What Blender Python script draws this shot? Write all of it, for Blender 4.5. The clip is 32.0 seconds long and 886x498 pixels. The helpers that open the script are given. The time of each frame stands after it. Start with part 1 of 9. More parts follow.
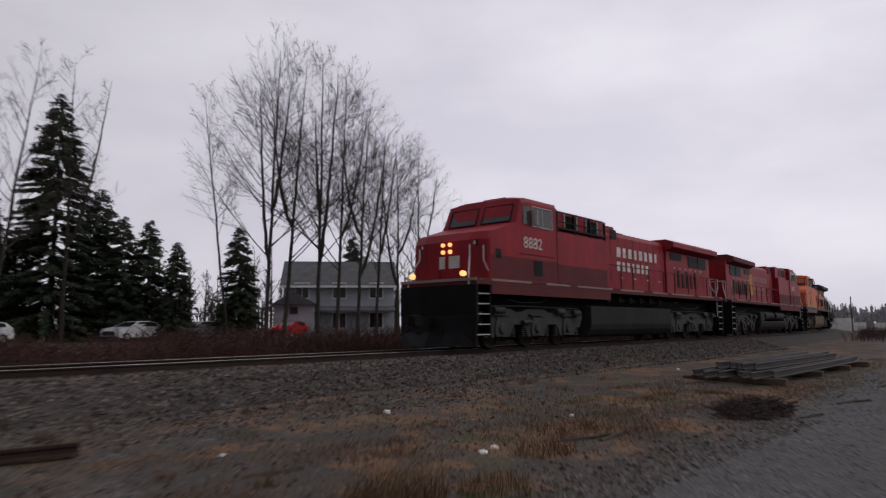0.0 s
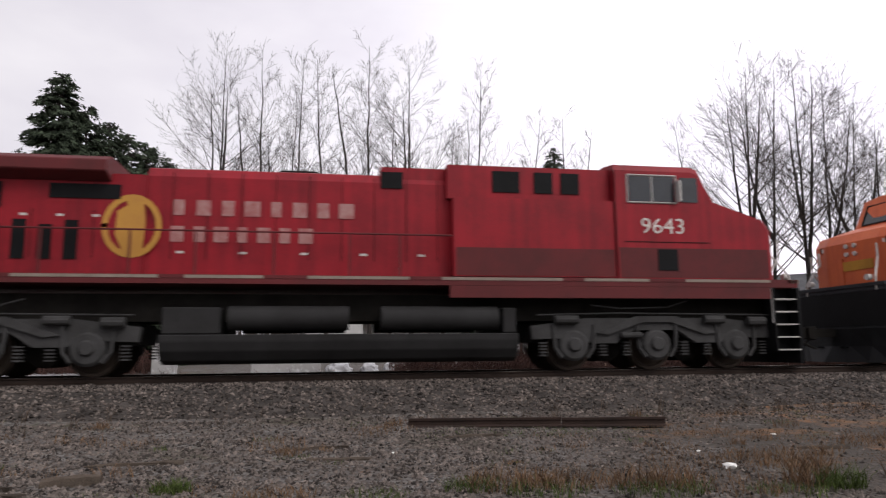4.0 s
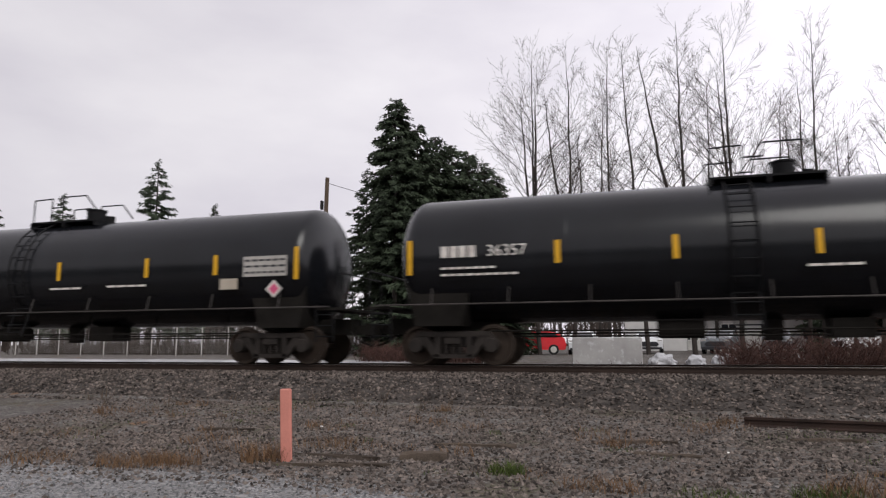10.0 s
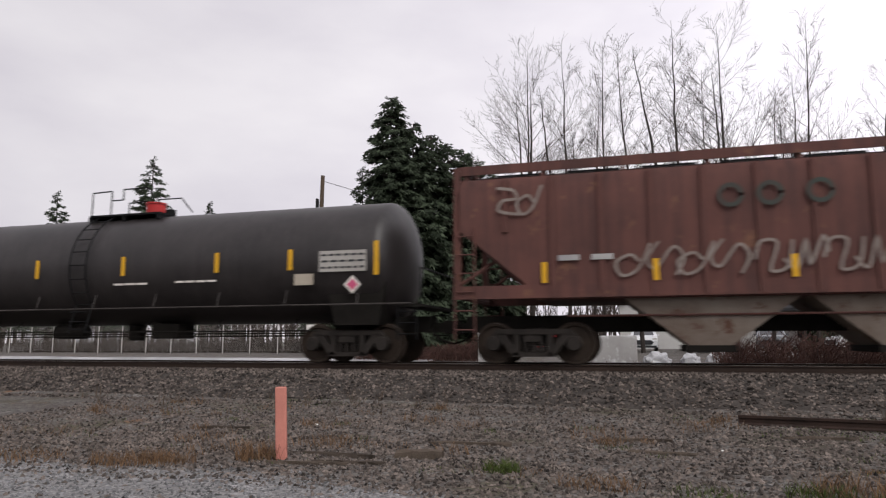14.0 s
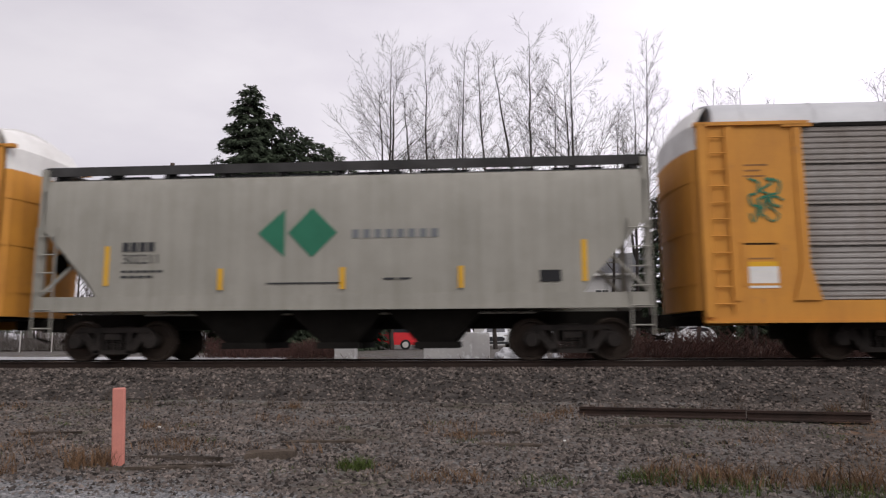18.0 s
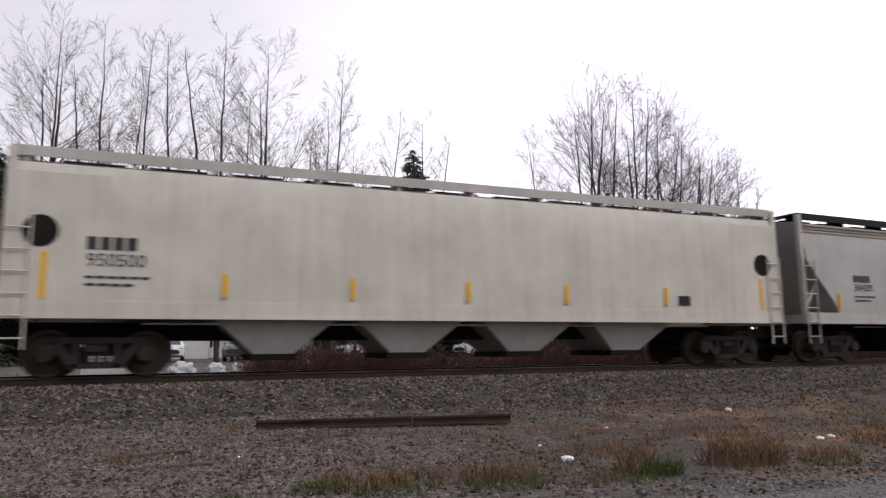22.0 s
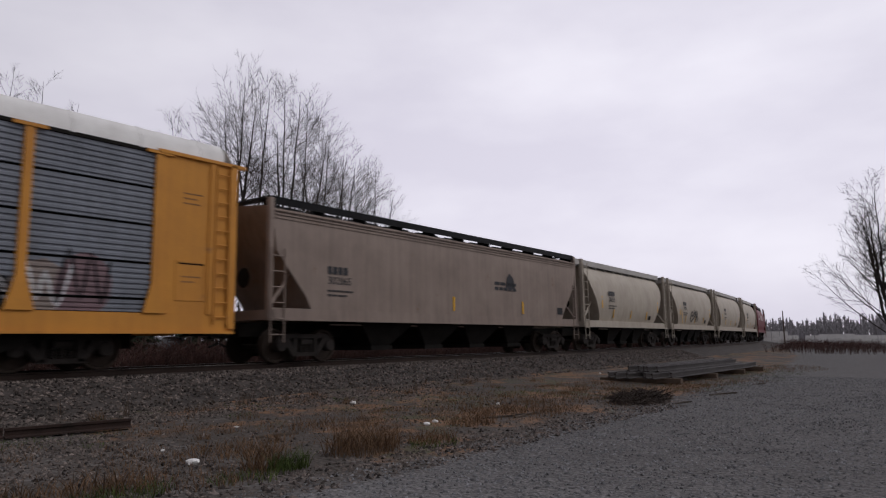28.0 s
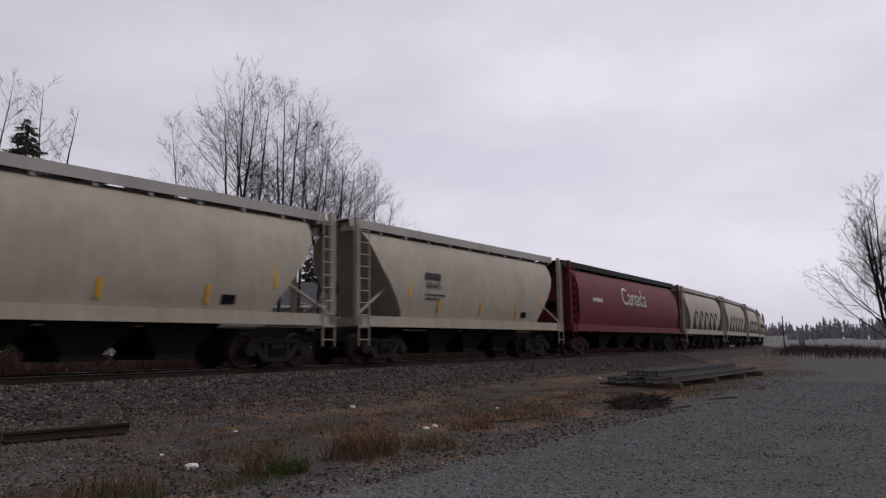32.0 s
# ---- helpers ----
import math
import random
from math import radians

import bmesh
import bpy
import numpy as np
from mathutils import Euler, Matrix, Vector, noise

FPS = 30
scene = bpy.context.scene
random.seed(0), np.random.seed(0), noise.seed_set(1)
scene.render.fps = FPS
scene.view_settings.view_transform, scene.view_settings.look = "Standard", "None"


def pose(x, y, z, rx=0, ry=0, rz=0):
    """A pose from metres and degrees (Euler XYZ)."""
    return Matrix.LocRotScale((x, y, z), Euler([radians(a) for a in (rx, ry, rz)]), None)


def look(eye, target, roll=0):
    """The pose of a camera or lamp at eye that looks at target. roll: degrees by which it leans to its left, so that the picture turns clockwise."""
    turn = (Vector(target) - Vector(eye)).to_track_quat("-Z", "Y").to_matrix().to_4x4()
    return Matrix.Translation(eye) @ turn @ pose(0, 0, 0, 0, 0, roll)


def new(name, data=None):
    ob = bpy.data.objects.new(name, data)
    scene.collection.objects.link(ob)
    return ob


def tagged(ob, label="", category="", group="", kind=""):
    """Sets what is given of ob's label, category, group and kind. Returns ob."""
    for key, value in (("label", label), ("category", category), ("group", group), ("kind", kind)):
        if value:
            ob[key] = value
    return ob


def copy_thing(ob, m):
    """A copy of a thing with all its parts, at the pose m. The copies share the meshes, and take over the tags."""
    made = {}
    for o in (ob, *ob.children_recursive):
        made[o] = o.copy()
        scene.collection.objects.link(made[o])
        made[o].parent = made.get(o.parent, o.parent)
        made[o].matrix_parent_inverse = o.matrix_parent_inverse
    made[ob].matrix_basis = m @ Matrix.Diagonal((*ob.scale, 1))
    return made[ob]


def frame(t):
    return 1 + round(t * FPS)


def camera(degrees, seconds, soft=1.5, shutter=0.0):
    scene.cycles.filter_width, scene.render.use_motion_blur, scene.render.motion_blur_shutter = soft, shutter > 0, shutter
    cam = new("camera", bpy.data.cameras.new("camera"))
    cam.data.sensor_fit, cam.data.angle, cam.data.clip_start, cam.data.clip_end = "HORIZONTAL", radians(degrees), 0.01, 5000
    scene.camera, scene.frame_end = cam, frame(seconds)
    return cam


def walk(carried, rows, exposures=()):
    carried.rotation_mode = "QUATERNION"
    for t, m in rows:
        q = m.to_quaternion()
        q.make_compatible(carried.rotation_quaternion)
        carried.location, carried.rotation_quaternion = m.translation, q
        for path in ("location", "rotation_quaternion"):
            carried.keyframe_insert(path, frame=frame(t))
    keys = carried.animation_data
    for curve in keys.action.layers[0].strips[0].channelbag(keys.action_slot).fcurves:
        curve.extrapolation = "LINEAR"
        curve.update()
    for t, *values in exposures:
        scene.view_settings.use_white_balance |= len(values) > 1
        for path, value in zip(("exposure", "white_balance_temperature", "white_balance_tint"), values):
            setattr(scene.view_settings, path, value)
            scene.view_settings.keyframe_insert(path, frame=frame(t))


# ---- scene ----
# ---------- camera on its tripod beside the line ----------
EYE_Z = 0.5
TURNS = ((0, 47.80, 6.55, 0.52), (0.3, 45.04, 6.80, 0.70), (0.6, 41.76, 7.00, 0.72), (1, 37.12, 7.68, 0.14), (1.5, 30.66, 7.79, 0.70), (2, 24.31, 8.10, 0.43), (2.5, 20.90, 8.37, 0.26), (3, 18.30, 8.54, 0.30), (3.5, 14.05, 8.53, 0.49), (5.5, -1.32, 8.24, 0.18), (6, -5.05, 8.12, 0.22), (6.5, -9.18, 8.09, 0.16), (7, -12.77, 8.04, 0.05), (7.5, -15.15, 8.01, -0.00), (8, -16.50, 8.00, -0.02), (8.5, -17.31, 7.95, 0.01), (9, -17.41, 7.97, 0.09), (9.5, -16.91, 7.95, 0.13), (10, -16.44, 7.92, 0.19), (10.5, -16.22, 7.91, 0.20), (11, -16.11, 7.87, 0.17), (11.5, -16.05, 7.84, 0.14), (12, -15.99, 7.77, 0.13), (12.5, -15.99, 7.75, 0.10), (13, -16.00, 7.74, 0.10), (13.5, -16.05, 7.76, 0.12), (14, -16.05, 7.77, 0.13), (14.5, -15.88, 7.74, 0.10), (16.5, -10.45, 7.54, 0.17), (17, -8.45, 7.49, 0.24), (17.5, -6.42, 7.46, 0.27), (18, -4.17, 7.47, 0.28), (18.5, -1.74, 7.58, 0.31), (19, 1.10, 7.66, 0.23), (19.5, 4.30, 7.78, 0.25), (20, 7.73, 7.94, 0.32), (20.5, 11.63, 8.07, 0.31), (21, 15.36, 8.19, 0.42), (21.5, 18.70, 8.30, 0.53), (22, 21.90, 8.32, 0.52), (22.5, 25.43, 8.18, 0.46), (23, 29.44, 7.98, 0.53), (23.5, 33.45, 7.81, 0.58), (24, 36.88, 7.76, 0.66), (24.5, 38.96, 7.78, 0.75), (25, 40.73, 7.81, 0.76), (25.5, 43.54, 7.78, 0.74), (26, 46.93, 7.76, 0.75), (26.5, 49.92, 7.71, 0.78), (28.5, 51.63, 7.82, 0.79), (29, 51.65, 7.93, 0.70), (29.5, 51.66, 7.94, 0.77), (30, 51.67, 8.01, 0.77), (30.5, 51.67, 8.08, 0.78), (31, 51.67, 8.09, 0.80), (31.5, 51.60, 8.08, 0.77), (32, 51.59, 8.14, 0.79))
cam = camera(66.1, 32.0, soft=1.25, shutter=0.25)


def camera_rows():
    rows = []
    for t, yaw, pitch, roll in TURNS:
        ahead = 3.2 if t == 0 else 0.0
        a = radians(yaw)
        rows.append((t, pose(ahead * math.sin(a), ahead * math.cos(a), EYE_Z + 0.05 * ahead, 90 + pitch, roll, -yaw)))
    return rows


EXPOSURES = ((0, -0.9, 6300, 11), (0.6, -0.65, 6400, 10), (1, -0.5, 6500, 11), (2, -0.15, 6500, 10), (3, 0.08, 6500, 10), (5.5, 0.06, 6500, 9), (9, 0.06, 6500, 9), (14, 0.08, 6550, 9), (18, -0.02, 6500, 11), (20, 0.03, 6350, 11), (21, 0.12, 6300, 11), (22, 0.0, 6400, 11), (23, -0.4, 6350, 12), (24, -0.5, 6350, 12), (25, -0.28, 6300, 11), (26, -0.12, 6250, 11), (26.5, -0.2, 6250, 11), (28.5, -0.88, 6250, 12), (32, -0.92, 6250, 12))
walk(cam, camera_rows(), EXPOSURES)

# ---------- overcast daylight ----------
world = bpy.data.worlds.new("overcast_sky")
scene.world = world
world.use_nodes = True
wn, wl = world.node_tree.nodes, world.node_tree.links
sky = wn.new("ShaderNodeTexSky")
sky.sky_type, sky.sun_disc = "NISHITA", False
sky.sun_elevation, sky.sun_rotation = radians(44), radians(148)
sky.air_density, sky.dust_density = 1.0, 5.0
# the cloud sheet takes most of the colour out of the sky
grey = wn.new("ShaderNodeHueSaturation")
grey.inputs["Saturation"].default_value, grey.inputs["Value"].default_value = 0.12, 1.0
wnoise = wn.new("ShaderNodeTexNoise")
wnoise.inputs["Scale"].default_value = 2.6
wnoise.inputs["Detail"].default_value = 6.0
wmap = wn.new("ShaderNodeMapping")
wmap.inputs["Scale"].default_value = (1.0, 1.0, 2.6)
wcoord = wn.new("ShaderNodeTexCoord")
wl.new(wcoord.outputs["Generated"], wmap.inputs["Vector"])
wl.new(wmap.outputs[0], wnoise.inputs["Vector"])
wramp = wn.new("ShaderNodeValToRGB")
wramp.color_ramp.elements[0].position, wramp.color_ramp.elements[0].color = 0.34, (8.8, 8.3, 9.3, 1)
wramp.color_ramp.elements[1].position, wramp.color_ramp.elements[1].color = 0.66, (11.0, 10.5, 11.2, 1)
wmix = wn.new("ShaderNodeMixRGB")
wmix.inputs[0].default_value = 0.72
wl.new(wnoise.outputs["Fac"], wramp.inputs[0])
wl.new(sky.outputs[0], grey.inputs["Color"])
wl.new(grey.outputs[0], wmix.inputs[1])
wl.new(wramp.outputs[0], wmix.inputs[2])
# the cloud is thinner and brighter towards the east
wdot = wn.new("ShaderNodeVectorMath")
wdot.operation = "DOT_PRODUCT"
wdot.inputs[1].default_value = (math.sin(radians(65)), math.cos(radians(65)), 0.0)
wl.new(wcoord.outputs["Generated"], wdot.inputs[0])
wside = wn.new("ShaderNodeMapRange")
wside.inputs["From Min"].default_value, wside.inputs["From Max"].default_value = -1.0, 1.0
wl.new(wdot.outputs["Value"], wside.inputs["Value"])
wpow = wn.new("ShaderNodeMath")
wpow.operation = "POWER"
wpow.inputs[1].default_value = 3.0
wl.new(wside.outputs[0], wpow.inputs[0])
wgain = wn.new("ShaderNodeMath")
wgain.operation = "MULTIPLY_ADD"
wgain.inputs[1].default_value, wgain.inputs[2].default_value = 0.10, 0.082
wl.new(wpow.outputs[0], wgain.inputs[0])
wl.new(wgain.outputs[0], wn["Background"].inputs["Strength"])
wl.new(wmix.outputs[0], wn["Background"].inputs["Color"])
sun = new("sun", bpy.data.lights.new("sun", "SUN"))
sun.data.energy, sun.data.angle, sun.data.color = 1.15, radians(30), (1.0, 0.97, 0.94)
sun.matrix_world = look((40 * math.sin(radians(148)), 40 * math.cos(radians(148)), 40 * math.tan(radians(44))), (0, 0, 0))

# ---------- materials ----------


def mat(name, c1, c2=None, rough=0.7, metal=0.0, scale=6.0, bump=0.15, fine=60.0, streak=0.0, spots=None, spot_at=0.62, emit=None, island=0.0, rand=0.0, spec=0.22):
    """A procedural surface: two colours mixed at two scales, optional vertical streaks and spots of rust or dirt."""
    m = bpy.data.materials.new(name)
    m.use_nodes = True
    n, l = m.node_tree.nodes, m.node_tree.links
    b = n["Principled BSDF"]
    b.inputs["Roughness"].default_value, b.inputs["Metallic"].default_value = rough, metal
    b.inputs["Specular IOR Level"].default_value = spec
    if c2 is None:
        c2 = tuple(x * 0.8 for x in c1)
    tc = n.new("ShaderNodeTexCoord")
    big = n.new("ShaderNodeTexNoise")
    big.inputs["Scale"].default_value, big.inputs["Detail"].default_value, big.inputs["Roughness"].default_value = scale * 0.25, 5.0, 0.65
    l.new(tc.outputs["Object"], big.inputs["Vector"])
    small = n.new("ShaderNodeTexNoise")
    small.inputs["Scale"].default_value, small.inputs["Detail"].default_value = fine, 3.0
    l.new(tc.outputs["Object"], small.inputs["Vector"])
    ad = n.new("ShaderNodeMath")
    ad.operation = "MULTIPLY_ADD"
    ad.inputs[1].default_value = 0.45
    l.new(small.outputs["Fac"], ad.inputs[0])
    l.new(big.outputs["Fac"], ad.inputs[2])
    fac = ad.outputs[0]
    if streak:
        mp = n.new("ShaderNodeMapping")
        mp.inputs["Scale"].default_value = (3.0, 3.0, 0.12)
        l.new(tc.outputs["Object"], mp.inputs["Vector"])
        st = n.new("ShaderNodeTexNoise")
        st.inputs["Scale"].default_value, st.inputs["Detail"].default_value = 2.0, 4.0
        l.new(mp.outputs[0], st.inputs["Vector"])
        ad2 = n.new("ShaderNodeMath")
        ad2.operation = "MULTIPLY_ADD"
        ad2.inputs[1].default_value = streak
        l.new(st.outputs["Fac"], ad2.inputs[0])
        l.new(fac, ad2.inputs[2])
        sub = n.new("ShaderNodeMath")
        sub.operation = "SUBTRACT"
        sub.inputs[1].default_value = streak * 0.5
        l.new(ad2.outputs[0], sub.inputs[0])
        fac = sub.outputs[0]
    ramp = n.new("ShaderNodeValToRGB")
    ramp.color_ramp.elements[0].position, ramp.color_ramp.elements[0].color = 0.52, (*c1, 1)
    ramp.color_ramp.elements[1].position, ramp.color_ramp.elements[1].color = 0.95, (*c2, 1)
    l.new(fac, ramp.inputs[0])
    col = ramp.outputs[0]
    if spots:
        sp = n.new("ShaderNodeTexNoise")
        sp.inputs["Scale"].default_value, sp.inputs["Detail"].default_value, sp.inputs["Roughness"].default_value = scale * 0.6, 8.0, 0.7
        l.new(tc.outputs["Object"], sp.inputs["Vector"])
        sr = n.new("ShaderNodeValToRGB")
        sr.color_ramp.elements[0].position, sr.color_ramp.elements[1].position = spot_at, spot_at + 0.1
        l.new(sp.outputs["Fac"], sr.inputs[0])
        mx = n.new("ShaderNodeMixRGB")
        l.new(sr.outputs[0], mx.inputs[0])
        l.new(col, mx.inputs[1])
        mx.inputs[2].default_value = (*spots, 1)
        col = mx.outputs[0]
    if island or rand:
        if island:
            src = n.new("ShaderNodeNewGeometry").outputs["Random Per Island"]
        else:
            src = n.new("ShaderNodeObjectInfo").outputs["Random"]
        amt = island or rand
        hs = n.new("ShaderNodeHueSaturation")
        mr = n.new("ShaderNodeMapRange")
        mr.inputs["To Min"].default_value, mr.inputs["To Max"].default_value = 1 - amt, 1 + amt
        l.new(src, mr.inputs["Value"])
        l.new(mr.outputs[0], hs.inputs["Value"])
        l.new(col, hs.inputs["Color"])
        col = hs.outputs[0]
    l.new(col, b.inputs["Base Color"])
    if bump:
        bp = n.new("ShaderNodeBump")
        bp.inputs["Strength"].default_value, bp.inputs["Distance"].default_value = bump, 0.02
        l.new(small.outputs["Fac"], bp.inputs["Height"])
        l.new(bp.outputs[0], b.inputs["Normal"])
    if emit:
        b.inputs["Emission Color"].default_value = (*emit[0], 1)
        b.inputs["Emission Strength"].default_value = emit[1]
    return m


M = {
    "ballast": mat("ballast", (0.085, 0.073, 0.066), (0.018, 0.016, 0.014), 0.95, scale=12, fine=26, bump=0.9),
    "stone": mat("stone", (0.136, 0.113, 0.099), (0.058, 0.048, 0.042), 0.95, scale=12, fine=40, bump=0.4, island=0.85),
    "roadstone": mat("pale_road_stone", (0.19, 0.19, 0.195), (0.10, 0.10, 0.10), 0.95, fine=40, bump=0.2, island=0.55),
    "rail": mat("rail_steel", (0.05, 0.034, 0.027), (0.028, 0.02, 0.017), 0.65, 0.5, bump=0.2),
    "railtop": mat("rail_head", (0.42, 0.40, 0.38), (0.25, 0.22, 0.2), 0.3, 1.0, bump=0.05, spec=0.5),
    "tie": mat("tie_timber", (0.085, 0.065, 0.05), (0.035, 0.028, 0.022), 0.9, scale=10, bump=0.5, rand=0.3),
    "under": mat("underframe_grime", (0.018, 0.016, 0.014), (0.008, 0.007, 0.006), 0.85, 0.0, scale=8, bump=0.3, spec=0.1),
    "truck": mat("truck_casting", (0.045, 0.038, 0.034), (0.018, 0.016, 0.015), 0.8, 0.2, scale=9, bump=0.3, spec=0.1),
    "truckdust": mat("dusty_truck_casting", (0.09, 0.075, 0.066), (0.04, 0.034, 0.03), 0.85, 0.0, scale=7, bump=0.3),
    "tarp": mat("pale_plastic_sheet", (0.50, 0.50, 0.51), (0.33, 0.33, 0.35), 0.45, scale=5, bump=0.3),
    "wheel": mat("wheel_steel", (0.06, 0.045, 0.036), (0.03, 0.024, 0.02), 0.6, 0.5, scale=9, spec=0.1),
    "tank": mat("tank_black_paint", (0.008, 0.009, 0.011), (0.004, 0.004, 0.005), 0.2, scale=3, bump=0.03, streak=0.5, fine=30, spec=0.36),
    "black": mat("black_paint", (0.010, 0.010, 0.011), (0.006, 0.006, 0.006), 0.5, bump=0.1, spec=0.1),
    "cpred": mat("red_loco_paint", (0.30, 0.012, 0.021), (0.17, 0.010, 0.016), 0.5, scale=3, bump=0.05, streak=0.6, fine=40),
    "cpgrime": mat("red_loco_grime", (0.13, 0.022, 0.024), (0.075, 0.02, 0.02), 0.7, scale=4, bump=0.05),
    "orange": mat("orange_loco_paint", (0.60, 0.135, 0.045), (0.42, 0.09, 0.038), 0.5, scale=3, bump=0.05, streak=0.6, fine=40),
    "yellow": mat("yellow_band_paint", (0.50, 0.26, 0.03), (0.34, 0.17, 0.025), 0.55, scale=4, bump=0.05, streak=0.5),
    "locogrey": mat("dark_grey_loco_paint", (0.05, 0.052, 0.057), (0.03, 0.03, 0.033), 0.55, scale=4, bump=0.05, spec=0.1),
    "truckgrey": mat("grey_truck_casting", (0.06, 0.058, 0.058), (0.028, 0.027, 0.026), 0.8, 0.0, scale=7, bump=0.3),
    "fueltan": mat("dusty_fuel_tank", (0.17, 0.115, 0.075), (0.08, 0.055, 0.04), 0.85, scale=3, bump=0.1, streak=0.4),
    "fuelgrey": mat("grey_fuel_tank", (0.035, 0.034, 0.034), (0.018, 0.017, 0.017), 0.7, scale=3, bump=0.1, spec=0.1),
    "white": mat("white_paint", (0.80, 0.79, 0.76), (0.62, 0.6, 0.57), 0.6, scale=5, bump=0.03),
    "hophite": mat("hopper_off_white", (0.55, 0.52, 0.46), (0.40, 0.37, 0.32), 0.6, scale=2.5, bump=0.04, streak=0.5, spots=(0.35, 0.27, 0.19), spot_at=0.66),
    "hopgrey": mat("hopper_light_grey", (0.44, 0.42, 0.39), (0.33, 0.31, 0.285), 0.6, scale=2.5, bump=0.04, streak=0.5, spots=(0.40, 0.31, 0.22), spot_at=0.68),
    "hoprust": mat("hopper_rust_bleeding_grey", (0.40, 0.385, 0.37), (0.31, 0.295, 0.28), 0.6, scale=2.2, bump=0.04, streak=0.5, spots=(0.40, 0.31, 0.215), spot_at=0.6),
    "hoppotash": mat("potash_hopper_grey", (0.33, 0.315, 0.275), (0.25, 0.24, 0.205), 0.6, scale=2.5, bump=0.04, streak=0.7, spots=(0.28, 0.23, 0.16), spot_at=0.68),
    "skirtdust": mat("dusty_loco_skirt", (0.17, 0.115, 0.085), (0.10, 0.078, 0.064), 0.8, scale=4, bump=0.05, streak=0.5),
    "hoptan": mat("hopper_dusty_tan", (0.285, 0.228, 0.19), (0.20, 0.155, 0.13), 0.75, scale=2.5, bump=0.05, streak=0.6, spots=(0.2, 0.13, 0.09), spot_at=0.62),
    "hopcream": mat("hopper_cream", (0.43, 0.38, 0.31), (0.32, 0.275, 0.22), 0.6, scale=2.5, bump=0.04, streak=0.5, spots=(0.36, 0.28, 0.2), spot_at=0.68),
    "canred": mat("red_hopper_paint", (0.52, 0.035, 0.035), (0.38, 0.03, 0.03), 0.5, scale=2.5, bump=0.04, streak=0.5),
    "maroon": mat("dark_maroon_paint", (0.16, 0.025, 0.03), (0.10, 0.02, 0.022), 0.55, scale=3, bump=0.04, streak=0.4),
    "hopbrown": mat("faded_brown_hopper", (0.13, 0.075, 0.062), (0.085, 0.048, 0.04), 0.7, scale=2.5, bump=0.06, streak=0.8, spots=(0.17, 0.095, 0.06), spot_at=0.64),
    "boxbrown": mat("rusty_brown_hopper", (0.125, 0.055, 0.046), (0.075, 0.038, 0.034), 0.8, scale=3, bump=0.08, streak=0.9, spots=(0.17, 0.085, 0.055), spot_at=0.6),
    "hopbay": mat("weathered_bay_sheet", (0.30, 0.26, 0.22), (0.17, 0.12, 0.095), 0.8, scale=4, bump=0.08, spots=(0.13, 0.06, 0.04), spot_at=0.55),
    "rackyellow": mat("rack_yellow_paint", (0.60, 0.27, 0.045), (0.46, 0.20, 0.04), 0.6, scale=3, bump=0.05, streak=0.5, spots=(0.33, 0.16, 0.06), spot_at=0.63),
    "rackred": mat("rack_maroon_paint", (0.12, 0.026, 0.028), (0.075, 0.02, 0.02), 0.6, scale=3, bump=0.05, streak=0.4),
    "galv": mat("galvanised_panel", (0.33, 0.312, 0.295), (0.205, 0.18, 0.158), 0.6, 0.1, scale=3, bump=0.06, streak=0.8, fine=30),
    "racksill": mat("dirty_rack_sill", (0.34, 0.16, 0.05), (0.16, 0.085, 0.04), 0.7, scale=4, bump=0.05, streak=0.6),
    "galvdull": mat("dull_galvanised_panel", (0.125, 0.109, 0.099), (0.068, 0.058, 0.052), 0.6, 0.1, scale=3, bump=0.06, streak=0.8, fine=30),
    "galvblue": mat("blue_grey_panel", (0.22, 0.235, 0.265), (0.14, 0.15, 0.17), 0.6, 0.1, scale=3, bump=0.06, streak=0.8, fine=30),
    "g_faint": mat("faded_spray_paint", (0.27, 0.235, 0.21), (0.17, 0.13, 0.115), 0.7, scale=9, bump=0.0),
    "g_soft": mat("worn_grey_spray_paint", (0.42, 0.41, 0.40), (0.26, 0.255, 0.26), 0.7, scale=7, bump=0.0),
    "tankdull": mat("dusty_tank_paint", (0.034, 0.029, 0.029), (0.015, 0.013, 0.013), 0.42, scale=3, bump=0.05, streak=0.5, fine=30, spec=0.4),
    # distance haze is put into the pale colour of these far twigs
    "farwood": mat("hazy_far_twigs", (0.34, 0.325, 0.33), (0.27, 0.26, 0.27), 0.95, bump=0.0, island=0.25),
    "roofgrey": mat("rack_roof_sheet", (0.55, 0.55, 0.56), (0.42, 0.42, 0.43), 0.5, 0.1, scale=3, bump=0.05),
    "stripe": mat("yellow_reflector", (0.72, 0.40, 0.02), (0.6, 0.32, 0.02), 0.5, bump=0.0),
    "fadedink": mat("faded_lettering", (0.42, 0.26, 0.24), (0.30, 0.08, 0.08), 0.65, scale=14, bump=0.0),
    "silver": mat("bare_handrail", (0.55, 0.53, 0.5), (0.4, 0.38, 0.36), 0.5, 0.2, bump=0.0),
    "glass": mat("cab_glass", (0.03, 0.035, 0.04), (0.02, 0.02, 0.025), 0.08, bump=0.0, spec=0.5),
    "lamp": mat("lit_headlight", (1, 0.8, 0.5), None, 0.4, bump=0, emit=((1.0, 0.42, 0.12), 3.0)),
    "bark": mat("bare_tree_bark", (0.052, 0.043, 0.038), (0.026, 0.022, 0.02), 0.9, scale=8, bump=0.4),
    "twig": mat("bare_twigs", (0.06, 0.046, 0.039), (0.036, 0.029, 0.025), 0.9, bump=0.0, island=0.25),
    "needle": mat("conifer_needles", (0.058, 0.076, 0.046), (0.028, 0.038, 0.024), 0.85, scale=8, bump=0.0, island=0.5),
